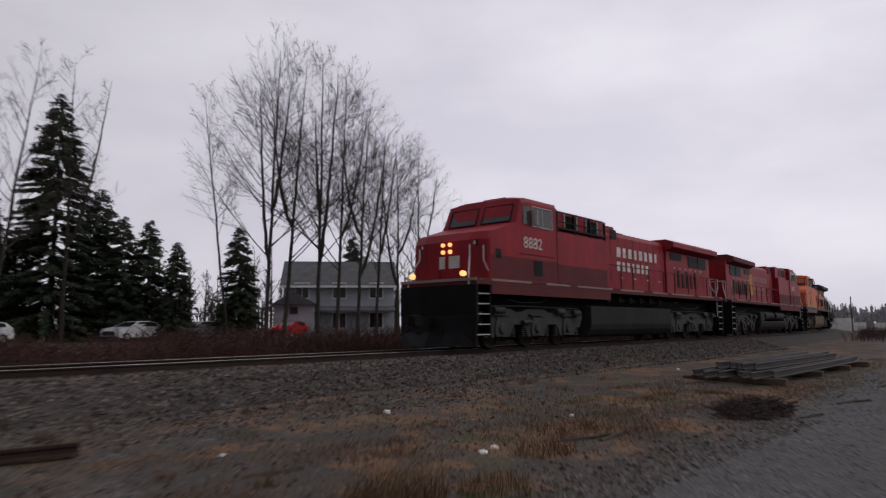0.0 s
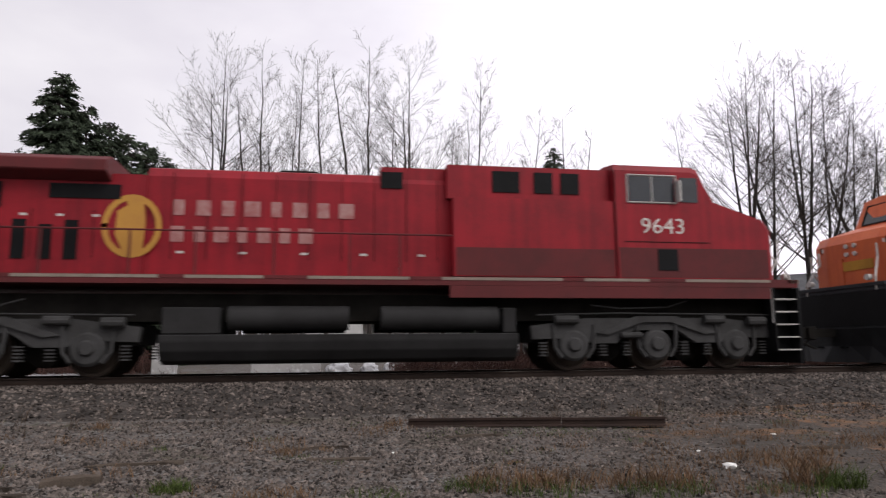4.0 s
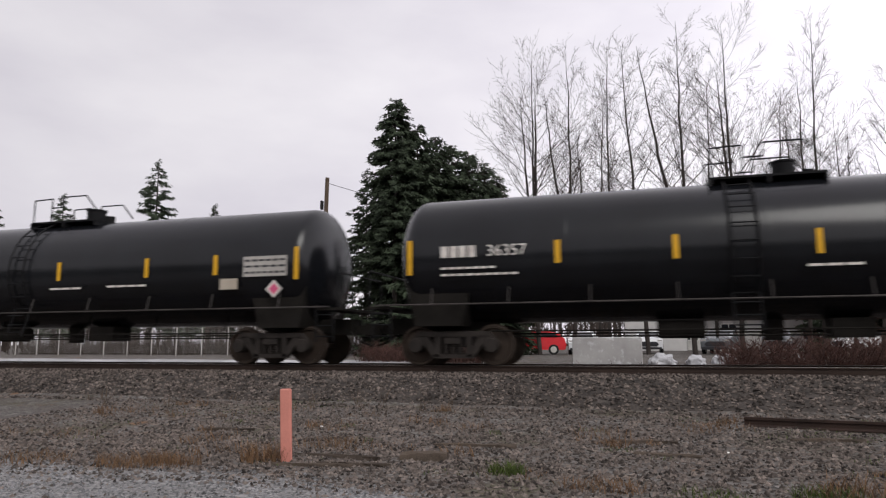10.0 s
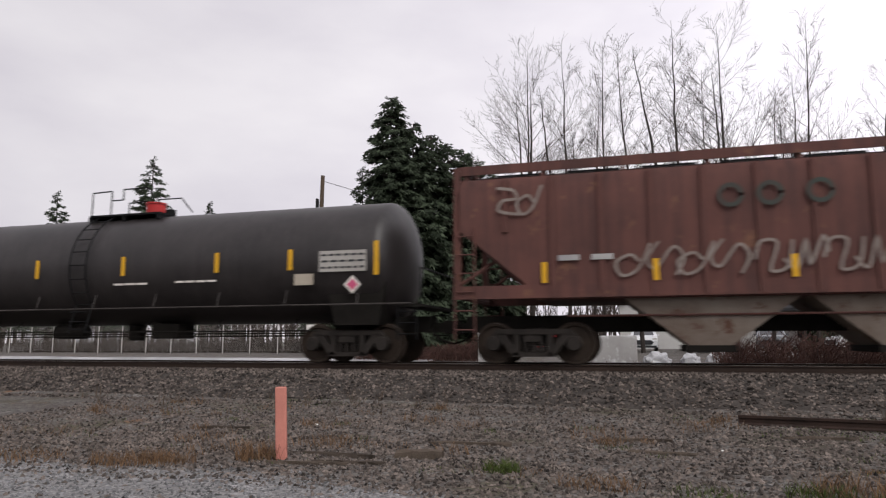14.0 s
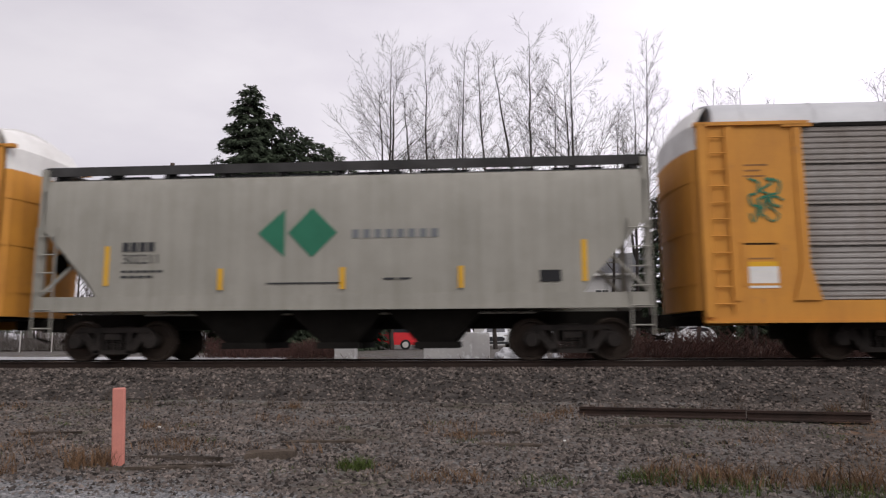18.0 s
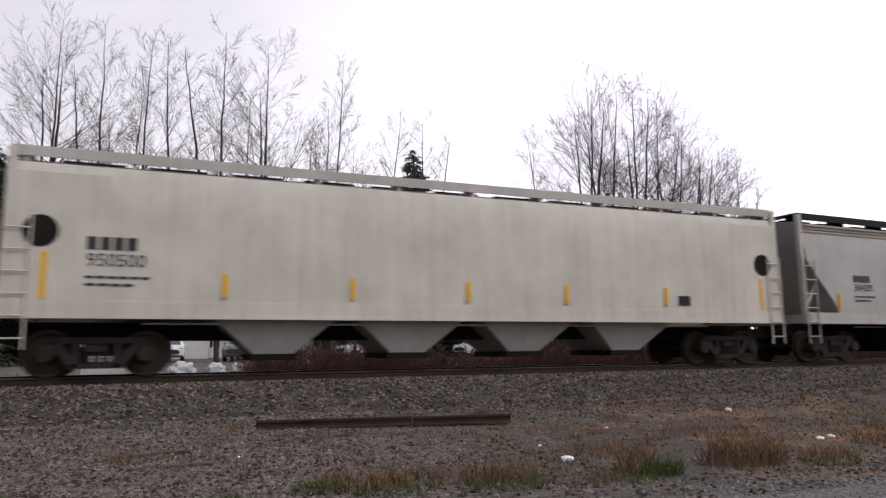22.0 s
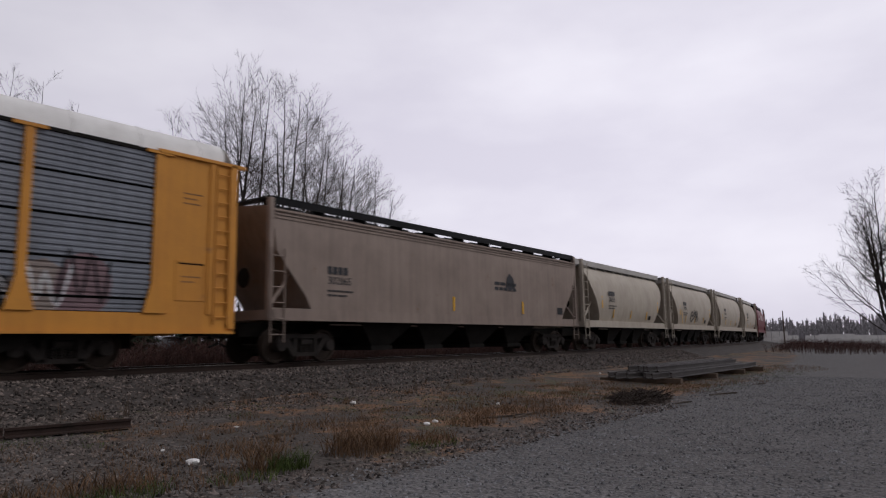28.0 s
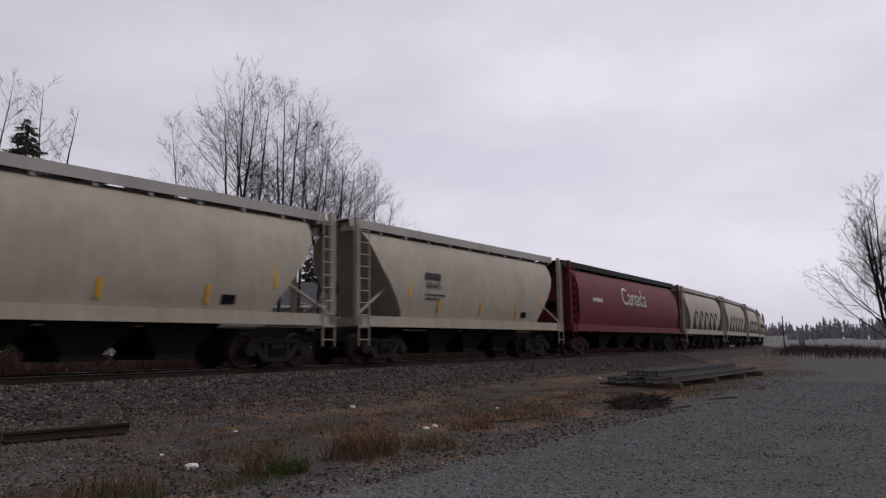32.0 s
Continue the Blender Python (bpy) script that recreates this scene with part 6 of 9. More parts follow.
def build_train():
    lens = [b - a for a, b in zip(BOUNDS, BOUNDS[1:])]
    y = -1.512
    ry = -1.572
    out = []
    out.append(locomotive("dark red wide-cab diesel locomotive with lit headlights leading the train", "red", "8882"))
    out.append(locomotive("faded red diesel locomotive with round gold emblem, running cab last", "red_old", "9643"))
    out.append(locomotive("orange, yellow and dark grey diesel locomotive, third in the train", "orange", "7043"))
    out.append(tank_car(lens[3], "glossy black tank car with white scrawled graffiti and yellow reflectors", "28285", graffiti=1))
    out.append(tank_car(lens[4], "glossy black tank car with ladder, dome and yellow reflectors", "36359"))
    out.append(tank_car(lens[5], "glossy black tank car with ladder, dome and yellow reflectors", "36357"))
    # brown cylindrical hopper with block graffiti
    c = hopper("", lens[6], "faded brown cylindrical hopper with white block graffiti along the sill", M["hopbrown"], ROUND, CYL_ENDS, 4, trim=M["black"], roof=M["black"])
    h = lens[6] / 2
    for (a, b, z0, z1, g) in ((-4.6, -0.3, 1.45, 2.42, "PEAL"), (0.6, 7.2, 1.5, 2.6, "METRS")):
        for i in range(14):
            x = a + (b - a) * i / 13
            z = z1 - 0.25 + 0.14 * math.sin(i * 2.1)
            cloud = [(x + 0.42 * math.cos(q * 0.6283), max(1.66, z - 0.25 + (0.5 + 0.06 * (q % 2)) * math.sin(q * 0.6283))) for q in range(10)]
            decal(c, (M["g_pink"], M["g_pink"], M["g_lime"])[i % 3] if a < 0 else (M["g_lime"], M["gold"], M["g_lime"], M["g_pink"], M["g_lime"])[i % 5], cloud, ry - 0.001 * i, "graffiti")
        tag_word(c, g, a + 0.2, b - 0.2, z0 + 0.1, z1 - 0.12, M["g_pale"], M["g_black"], ry - 0.02, 0.185, 0.2, gap=0.0)
    decal(c, M["inkwhite"], rect(-5.2, 7.6, 1.40, 1.62), ry - 0.035, "graffiti")
    decal(c, M["g_lime"], [(-5.6, 1.42), (-4.9, 1.42), (-5.0, 1.62), (-5.25, 1.68), (-5.5, 1.6)], ry - 0.04, "graffiti")
    decal(c, M["g_pink"], rect(6.9, 8.3, 1.38, 1.62), ry - 0.04, "graffiti")
    spray(c, -7.2, -5.5, 2.2, 2.8, (5, 2, 1, 4), M["g_pale"], None, ry + 0.02, 0.07)
    spray(c, -7.1, -5.7, 1.9, 2.2, (4, 2, 1, 6), M["g_pale"], None, ry + 0.01, 0.07)
    for x0, n in ((-5.0, 1), (-4.2, 5), (-1.4, 1), (-0.7, 7)):
        bars(c, M["gold"], x0, x0 + 0.24 * n, 3.28, 0.14, -1.52, n, 0.05)
        bars(c, M["gold"], x0, x0 + 0.24 * n, 2.92, 0.16, -1.565, n, 0.05)
    # faded wheat-sheaf panels on the curved side
    for x0, x1, z0, z1 in ((3.75, 3.85, 2.4, 4.1), (4.2, 4.9, 3.1, 4.1), (4.35, 4.5, 2.6, 3.1), (5.55, 5.75, 2.5, 4.1), (5.95, 6.3, 3.2, 4.1), (6.0, 6.12, 2.5, 3.2), (6.5, 6.85, 2.9, 4.05), (7.1, 7.25, 2.5, 4.05), (7.4, 7.6, 1.6, 3.9)):
        bm = BM()
        rows = []
        for k in range(9):
            z = z0 + (z1 - z0) * k / 8
            w = 0.06 * math.sin(k * 1.3)
            rows.append([(x0 + w, -round_y(z) - 0.012, z), (x1 + w, -round_y(z) - 0.012, z), (x1 + w, -round_y(z) - 0.006, z), (x0 + w, -round_y(z) - 0.006, z)])
        loft(bm, rows)
        part("wheat_panel", bm, M["wheat"], c)
    out.append(c)
    out.append(tank_car(lens[7], "dull black tank car with a red valve housing and yellow reflectors", "54650", red_valve=True, skin=M["tankdull"]))
    # rusty ribbed hopper
    c = hopper("", lens[8], "rusty brown ribbed hopper with pale discharge bays and faint graffiti", M["boxbrown"], FLAT, ((1.3, 1.9), (1.7, 1.7), (2.9, 0.12), (5, 0.12)), 3, sill_z=(1.45, 1.72), trim=M["boxbrown"], roof=M["boxbrown"], bay_mat=M["hopbay"], rib=16, bay_w=3.6)
    for x0, n in ((-5.4, 4), (-2.75, 4), (-0.2, 4), (2.6, 4)):
        spray(c, x0, x0 + 0.62 * n, 1.78, 2.62, tuple((k * 3 + int(x0)) % 8 for k in range(n)), M["g_faint"], None, -1.565, 0.035)
    spray(c, -7.95, -7.0, 3.2, 4.0, (5, 2), M["g_faint"], None, -1.565, 0.04)
    for x in (-3.1, -2.36, -1.45):
        ring = BM()
        ribbon(ring, hoop(x, 3.45, 0.21), 0.045, -1.57, -1.575)
        part("painted_ring", ring, M["inkgreen"], c)
    for x in (-6.6, -5.9):
        decal(c, M["g_soft"], rect(x, x + 0.45, 2.22, 2.34), -1.565, "painted_patch")
    stripes(c, (-6.9, -4.6, -2.0, 0.0, 3.4, 5.6), 1.75, 2.2, -1.57)
    out.append(c)
    # autorack covered in mint graffiti
    c = autorack(lens[9], "yellow autorack covered in large mint-green graffiti, white roof", M["rackyellow"], M["g_mauve"], M["white"], painted_posts=(0, 1, 2, 3, 4, 5, 8))
    gy = -1.478
    # the mint fill, the black shade inside it and the pale outline
    rack_paint(c, M["g_mint"], [(-6.76, 1.27), (-6.95, 1.86), (-6.41, 3.23), (-5.57, 4.24), (-5.95, 4.32), (-5.95, 4.92), (-4.05, 4.92), (-3.97, 4.52), (-3.42, 4.57), (-3.57, 2.97), (-3.01, 3.83), (-2.34, 4.6), (-1.53, 4.83), (-1.25, 4.92), (-0.56, 4.79), (-0.14, 4.58), (0.13, 4.89), (0.48, 4.92), (1.5, 4.92), (1.44, 4.46), (1.56, 3.2), (1.92, 4.19), (2.34, 4.92), (4.17, 4.92), (5.18, 4.92), (5.0, 3.84), (6.22, 3.69), (6.83, 3.38), (6.93, 2.38), (7.13, 2.26), (7.41, 2.96), (7.99, 3.53), (8.9, 3.73), (9.68, 3.59), (10.35, 3.13), (10.74, 2.34), (10.77, 1.27)])
    rack_paint(c, M["g_mint"], [(-11.7, 1.27), (-7.2, 1.27), (-7.2, 4.6), (-8.4, 4.9), (-10.9, 4.9), (-11.7, 4.2)])
    for shade in ([(-5.8, 4.31), (-5.26, 4.29), (-6.18, 3.09), (-6.64, 1.86), (-6.49, 3.09)],
                  [(-5.11, 1.99), (-4.73, 2.52), (-4.12, 3.45), (-3.82, 3.65), (-3.57, 2.97), (-3.97, 2.45), (-4.65, 1.96)],
                  [(-2.34, 1.97), (-1.97, 2.62), (-1.6, 3.66), (-1.25, 4.17), (-0.35, 4.11), (-0.69, 3.25), (-1.32, 2.03), (-1.82, 1.93)],
                  [(0.2, 2.02), (0.48, 2.59), (1.1, 3.84), (1.56, 4.27), (1.56, 3.07), (1.1, 2.33), (0.69, 1.95)],
                  [(1.62, 1.27), (2.34, 2.19), (3.43, 3.46), (3.67, 3.76), (4.05, 3.39), (4.03, 3.08), (3.31, 2.67), (2.94, 1.94), (2.76, 1.27)],
                  [(4.39, 2.05), (4.88, 2.22), (5.61, 2.22), (6.52, 1.8), (5.98, 1.32), (4.42, 1.32)],
                  [(7.07, 1.3), (7.53, 1.91), (7.93, 2.48), (8.39, 2.66), (8.85, 2.47), (8.81, 1.9), (8.56, 1.3)],
                  [(-7.02, 1.27), (-6.79, 1.79), (-6.46, 1.27)],
                  [(-4.88, 1.27), (-4.12, 1.78), (-3.53, 1.27)],
                  [(-1.6, 1.27), (-1.04, 1.57), (-0.42, 1.27)],
                  [(4.64, 3.8), (5.0, 4.39), (5.03, 3.84)],
                  [(-11.2, 1.3), (-10.4, 1.3), (-9.9, 2.6), (-9.6, 3.7), (-10.3, 3.8), (-10.8, 2.6)], [(-9.0, 1.3), (-8.0, 1.3), (-8.3, 1.8)]):
        rack_paint(c, M["g_black"], shade, 2)
    for k, edge in enumerate(([(-6.64, 1.86), (-5.57, 4.03), (-5.95, 4.32), (-5.91, 4.89)],
                                [(-4.02, 4.52), (-3.42, 4.57), (-3.53, 2.97), (-3.01, 3.83), (-2.27, 4.66), (-1.53, 4.85)],
                                [(-1.18, 4.92), (-0.28, 4.52), (0.13, 4.91)],
                                [(1.59, 3.14), (1.98, 4.19), (2.4, 4.92)],
                                [(5.06, 4.86), (5.03, 3.82), (6.22, 3.69), (6.85, 3.34), (6.95, 2.38)],
                                [(7.01, 2.32), (7.41, 3.02), (8.04, 3.55), (8.9, 3.75), (9.71, 3.62), (10.37, 3.15), (10.77, 2.28), (10.82, 1.3)])):
        rack_paint(c, M["g_pale"], stroke_outline(curved(edge), 0.035), 3 + 0.1 * k)
    for x0, z0, w in ((5.2, 4.25, 1.6), (7.5, 4.15, 1.4), (10.0, 4.25, 0.9), (10.3, 3.85, 0.9), (10.6, 3.35, 1.1), (10.7, 3.1, 0.9)):
        rack_scrawl(c, x0, x0 + w, z0, z0 + 0.22 + 0.12 * w, M["g_soft"])
    decal(c, M["g_black"], rect(-7.9, -5.3, 0.86, 1.12), -1.512, "number_panel")
    word(c, "964771", -6.6, 0.9, 0.26, -1.518, M["inkwhite"])
    bars(c, M["inkwhite"], -7.8, -7.1, 1.0, 0.18, -1.518, 4, 0.05)
    out.append(c)
    # short potash hopper
    c = hopper("", lens[10], "pale grey potash hopper with two dark green diamonds on its side", M["hoppotash"], FLAT, ((1.3, 1.55), (1.9, 1.2), (3.05, 0.1), (5, 0.1)), 3, trim=M["hoppotash"], roof=M["truckgrey"], stripe_at=(-2.55, 0.2, 2.8))
    decal(c, M["green"], [(-1.72, 2.84), (-1.12, 2.3), (-1.12, 3.38)], y, "diamond_emblem")
    decal(c, M["green"], [(-1.04, 2.84), (-0.5, 2.28), (0.06, 2.84), (-0.5, 3.4)], y, "diamond_emblem")
    bars(c, M["cargrey"], 0.4, 2.3, 2.8, 0.19, y, 8, 0.1, name="name_bar")
    car_number(c, -4.85, 2.2, 0.3, y, "302211")
    stripes(c, (-5.2, 5.45), 1.7, 2.6, y)
    bars(c, M["inkdark"], -1.5, 0.2, 1.72, 0.03, y, 1)
    bars(c, M["inkdark"], 1.1, 1.7, 1.8, 0.04, y, 2)
    decal(c, M["g_black"], rect(4.5, 4.95, 1.7, 1.95), y, "data_plate")
    out.append(c)
    # grey autorack with a red, white and blue shield
    c = autorack(lens[11], "yellow autorack with galvanised sides, a striped shield and green graffiti", M["rackyellow"], M["galv"], M["roofgrey"], screen=M["galv"])
    decal(c, M["rackyellow"], rect(-9.05, -7.15, 3.2, 4.9), -1.476, "shield_panel", 0.01)
    sh = [(-8.75, 4.35), (-8.7, 4.7), (-8.45, 4.62), (-8.1, 4.78), (-7.75, 4.62), (-7.5, 4.7), (-7.45, 4.35), (-7.42, 3.7), (-7.7, 3.45), (-8.1, 3.33), (-8.5, 3.45), (-8.78, 3.7)]
    decal(c, M["white"], sh, -1.488, "shield")
    decal(c, M["g_blue"], [(-8.72, 4.18), (-8.66, 4.66), (-8.45, 4.6), (-8.1, 4.74), (-7.75, 4.6), (-7.54, 4.66), (-7.48, 4.18)], -1.493, "shield")
    for i in range(5):
        x = -8.62 + 0.24 * i
        decal(c, M["g_pink"], rect(x, x + 0.11, 3.5 if 0 < i < 4 else 3.65, 4.14), -1.493, "shield")
    bars(c, M["white"], -8.5, -7.7, 4.5, 0.1, -1.498, 5, 0.04)
    bars(c, M["white"], -8.5, -7.7, 4.33, 0.1, -1.498, 6, 0.04)
    spray(c, -12.95, -12.3, 3.1, 3.9, (5, 1, 3), M["green"], None, -1.505, 0.03)
    spray(c, -12.9, -12.3, 2.8, 3.5, (2, 6), M["green"], None, -1.503, 0.025)
    for k in range(9):
        x = -4.9 + 0.68 * k
        rack_paint(c, (M["g_mauve"], M["g_faint"], M["g_soft"])[k % 3], blob([(x, 1.3), (x + 0.8, 1.28), (x + 0.95, 1.7), (x + 0.6, 2.0 + 0.1 * (k % 3)), (x + 0.1, 1.8)]), 1 + 0.1 * k)
        rack_scrawl(c, x, x + 1.2, 1.4, 2.05, (M["g_soft"], M["g_mauve"], M["g_black"])[k % 3], 3 + 0.1 * k, k)
    rack_paint(c, M["g_blue"], blob([(1.6, 1.3), (1.45, 1.9), (1.8, 2.25), (2.1, 2.0), (2.5, 2.3), (3.1, 2.05), (3.6, 2.2), (4.3, 2.0), (4.7, 2.3), (5.3, 2.05), (5.9, 2.25), (6.5, 2.0), (6.95, 2.2), (7.0, 1.5), (6.7, 1.3)]), 1)
    decal(c, M["g_sage"], rect(1.5, 6.8, 0.86, 1.24), -1.515, "graffiti")
    rack_paint(c, M["g_sage"], [(1.6, 1.27), (6.9, 1.27), (6.8, 1.6), (1.7, 1.6)], 2)
    for k, (x, dx) in enumerate(((1.7, 0.9), (2.7, -0.5), (3.2, 0.9), (4.1, 0.1), (4.5, 0.8), (5.6, -0.7), (5.6, 0.9))):
        bar = [(x, 1.32), (x + dx * 0.5, 1.7), (x + dx, 2.12)]
        rack_paint(c, M["g_black"], stroke_outline(bar, 0.2), 3 + 0.1 * k)
        rack_paint(c, M["g_sage"], stroke_outline(bar, 0.14), 4 + 0.1 * k)
    rack_paint(c, M["g_blue"], blob([(7.3, 1.3), (7.2, 1.9), (7.6, 2.3), (8.3, 2.38), (8.9, 2.0), (9.0, 1.4), (8.6, 1.27), (7.6, 1.27)]), 2)
    decal(c, M["g_blue"], blob([(7.3, 1.24), (8.8, 1.24), (8.5, 0.92), (7.6, 0.95)]), -1.515, "graffiti")
    for k, z in enumerate((1.5, 1.85)):
        rack_scrawl(c, 7.5, 8.75, z, z + 0.28, M["g_sage"], 4 + k, k)
        rack_scrawl(c, 7.55, 8.7, z - 0.05, z + 0.2, M["g_black"], 3 + k, k + 3)
    decal(c, M["g_black"], rect(-7.7, -5.6, 0.86, 1.08), -1.512, "number_panel")
    bars(c, M["inkwhite"], -7.6, -5.7, 0.97, 0.14, -1.518, 9, 0.07)
    decal(c, M["stripe"], rect(-13.0, -12.4, 1.95, 2.05), -1.5, "notice_plate")
    decal(c, M["white"], rect(-13.0, -12.4, 1.5, 1.95), -1.5, "notice_plate")
    out.append(c)
    # red grain hopper
    c = hopper("", lens[12], "bright red cylindrical grain hopper with wheat-sheaf emblems", M["canred"], ROUND, CYL_ENDS, 4, trim=M["canred"], roof=M["black"], frame_paint=M["under"])
    word(c, "Canada", -2.9, 2.62, 1.5, ry, M["inkwhite"], stretch=1.04)
    for i in range(3):
        decal(c, M["inkwhite"], rect(1.5 + 0.2 * i, 1.68 + 0.2 * i, 3.42, 3.62), ry + 0.06, "flag_bar")
    leaves = ([(0.03, 1.0), (0.15, 0.85), (0.3, 0.75), (0.44, 0.66), (0.47, 0.42), (0.3, 0.47), (0.12, 0.57), (0.03, 0.68)],
              [(0.03, 0.58), (0.12, 0.48), (0.3, 0.39), (0.47, 0.33), (0.47, 0.02), (0.3, 0.09), (0.1, 0.22), (0.03, 0.36)])
    for x, solid in ((2.95, True), (4.95, False)):
        for leaf in leaves:
            for e in (0, 1):
                pts = [(x + 1.75 * (1 - u if e else u), 1.95 + 1.75 * v) for u, v in leaf]
                if solid:
                    decal(c, M["gold"], pts[::-1] if e else pts, ry + 0.012, "wheat_emblem")
                else:
                    part("wheat_emblem", ribbon(BM(), pts + [pts[0]], 0.025, ry + 0.012, ry + 0.006), M["gold"], c)
    bars(c, M["inkwhite"], -7.4, -7.0, 2.72, 0.2, ry, 2, 0.06)
    word(c, "608093", -6.3, 2.62, 0.3, ry, M["inkwhite"])
    spray(c, -1.6, 1.6, 1.6, 2.2, (2, 7, 1), M["hopbrown"], None, ry + 0.03, 0.03)
    out.append(c)
    # white plastics hopper
    c = hopper("", lens[13], "clean off-white four-bay hopper with black numbers and orange reflectors", M["hophite"], FLAT, TRI_ENDS, 4, trim=M["hophite"], roof=M["hopgrey"], bay_mat=M["hopgrey"], stripe_at=(-5.7, -3.0, -0.2, 2.5, 5.6))
    for e in (-1, 1):
        hole = BM()
        lathe(hole, [(0.02, 0.0), (0.31, 0.0), (0.31, 0.02), (0.02, 0.02)], (e * 9.1, -1.52, 2.8), 24)
        part("end_opening", hole, M["under"], c)
        for sd in (-1, 1):
            xe = lens[13] / 2 - 0.45
            plate = box(BM(), *sorted((e * xe, e * (xe - 1.75))), *sorted((sd * 1.445, sd * 1.503)), 1.42, 3.95)
            part("side_plate", plate, M["hophite"], c)
    car_number(c, -8.3, 2.15, 0.36, y, "950500")
    stripes(c, (-9.0, 9.0), 1.5, 2.4, y)
    decal(c, M["g_black"], rect(6.0, 6.4, 1.6, 1.85), y, "data_plate")
    out.append(c)
    # grey hopper with faint graffiti
    c = hopper("", lens[14], "weathered light grey hopper, rust bleeding below the roof, faint graffiti", M["hoprust"], FLAT, TRI_ENDS, 4, trim=M["hopgrey"], roof=M["black"], band=True, stripe_at=(-8.0, -4.2, -1.4, 1.6, 4.5), rib_paint=M["hoptan"])
    car_number(c, -7.3, 2.15, 0.3, y, "304205")
    for x0, n, z in ((-5.6, 4, 1.5), (-0.6, 3, 1.6), (0.4, 3, 1.95), (4.8, 4, 1.5)):
        spray(c, x0, x0 + 0.75 * n, z, z + 0.45, tuple((i * 3 + n) % 8 for i in range(n)), M["cargrey"] if x0 < 4 else M["g_blue"], None, y, 0.035)
    for x0 in (-4.9, 1.9, 6.2):
        spray(c, x0, x0 + 1.6, 1.55, 2.0, (4, 6, 1, 3), M["g_soft"], None, y + 0.003, 0.04)
    out.append(c)
    # maroon autorack
    c = autorack(lens[15], "maroon autorack with dull galvanised sides and a small white tag", M["rackred"], M["galvdull"], M["roofgrey"], sill_paint=M["racksill"])
    rack_paint(c, M["g_pale"], [(2.0, 1.27), (4.9, 1.27), (5.1, 1.7), (4.7, 2.3), (1.9, 2.3)], 1)
    tag_word(c, "ZEUS", 2.15, 4.75, 1.4, 2.15, M["g_black"], None, 2, 0.13, 0.05, rack=True)
    for k in range(4):
        rack_scrawl(c, 8.2 + 0.5 * k, 10.4 + 0.5 * k, 1.4 + 0.08 * k, 1.95 - 0.05 * k, (M["g_sage"], M["g_faint"], M["g_sage"], M["g_soft"])[k], 1 + k, k)
    decal(c, M["stripe"], rect(-13.2, -12.5, 1.45, 1.65), -1.5, "reflector")
    decal(c, M["hopcream"], rect(-13.3, -12.3, 1.95, 2.0), -1.5, "notice_plate")
    decal(c, M["g_black"], rect(-8.3, -5.3, 0.86, 1.1), -1.512, "number_panel")
    bars(c, M["inkwhite"], -8.1, -5.5, 0.98, 0.15, -1.518, 9, 0.1)
    out.append(c)
    # second yellow autorack
    c = autorack(lens[16], "yellow autorack with blue-grey sides and worn graffiti along its foot", M["rackyellow"], M["galvblue"], M["white"])
    rw = random.Random(44)
    for k in range(26):
        x = -11.8 + 0.86 * k
        tone = (M["g_sage"], M["g_mauve"], M["g_soft"], M["g_faint"], M["g_black"])[(k * 3 + k // 4) % 5]
        h = rw.uniform(0.6, 1.25)
        rack_paint(c, tone, blob([(x, 1.28), (x + 0.9, 1.27), (x + 1.1, 1.27 + h * 0.6), (x + 0.6, 1.27 + h), (x + 0.05, 1.27 + h * 0.7)]), 1 + 0.05 * k)
        rack_scrawl(c, x, x + 1.1, 1.35, 1.35 + h * 0.8, (M["g_pale"], M["g_black"], M["g_soft"])[k % 3], 4 + 0.05 * k, k)
    decal(c, M["g_pale"], blob([(-13.4, 1.5), (-12.8, 1.28), (-12.35, 1.6), (-12.2, 2.4), (-12.5, 2.8), (-13.3, 2.8), (-13.5, 2.1)]), -1.5, "graffiti")
    decal(c, M["stripe"], blob([(-13.6, 2.78), (-12.3, 2.78), (-12.2, 3.1), (-12.8, 3.4), (-13.4, 3.2)]), -1.504, "graffiti")
    decal(c, M["g_sage"], rect(-14.0, 8.0, 0.84, 1.0), -1.512, "graffiti")
    out.append(c)
    # long dusty hopper
    c = hopper("", lens[17], "long dusty tan hopper streaked with grime and a dark running board", M["hoptan"], FLAT, TRI_ENDS, 4, trim=M["hoptan"], roof=M["black"], band=True)
    car_number(c, -6.9, 2.2, 0.32, y, "302065", ink=M["inkdark"])
    decal(c, M["inkdark"], [(2.7, 2.6), (3.4, 2.6), (3.3, 3.0), (3.0, 3.2), (2.8, 3.0)], y, "emblem")
    bars(c, M["inkdark"], 1.9, 3.5, 2.55, 0.12, y, 5)
    bars(c, M["inkdark"], 1.9, 3.5, 2.75, 0.12, y, 4)
    stripes(c, (-0.8, 4.0), 1.6, 2.1, y)
    decal(c, M["g_black"], rect(7.0, 7.5, 1.65, 1.95), y, "data_plate")
    out.append(c)
    # string of short cream hoppers, a maroon one among them
    nums = ("30355", "95294", "30046", "98445", "", "", "", "", "", "")
    first = None
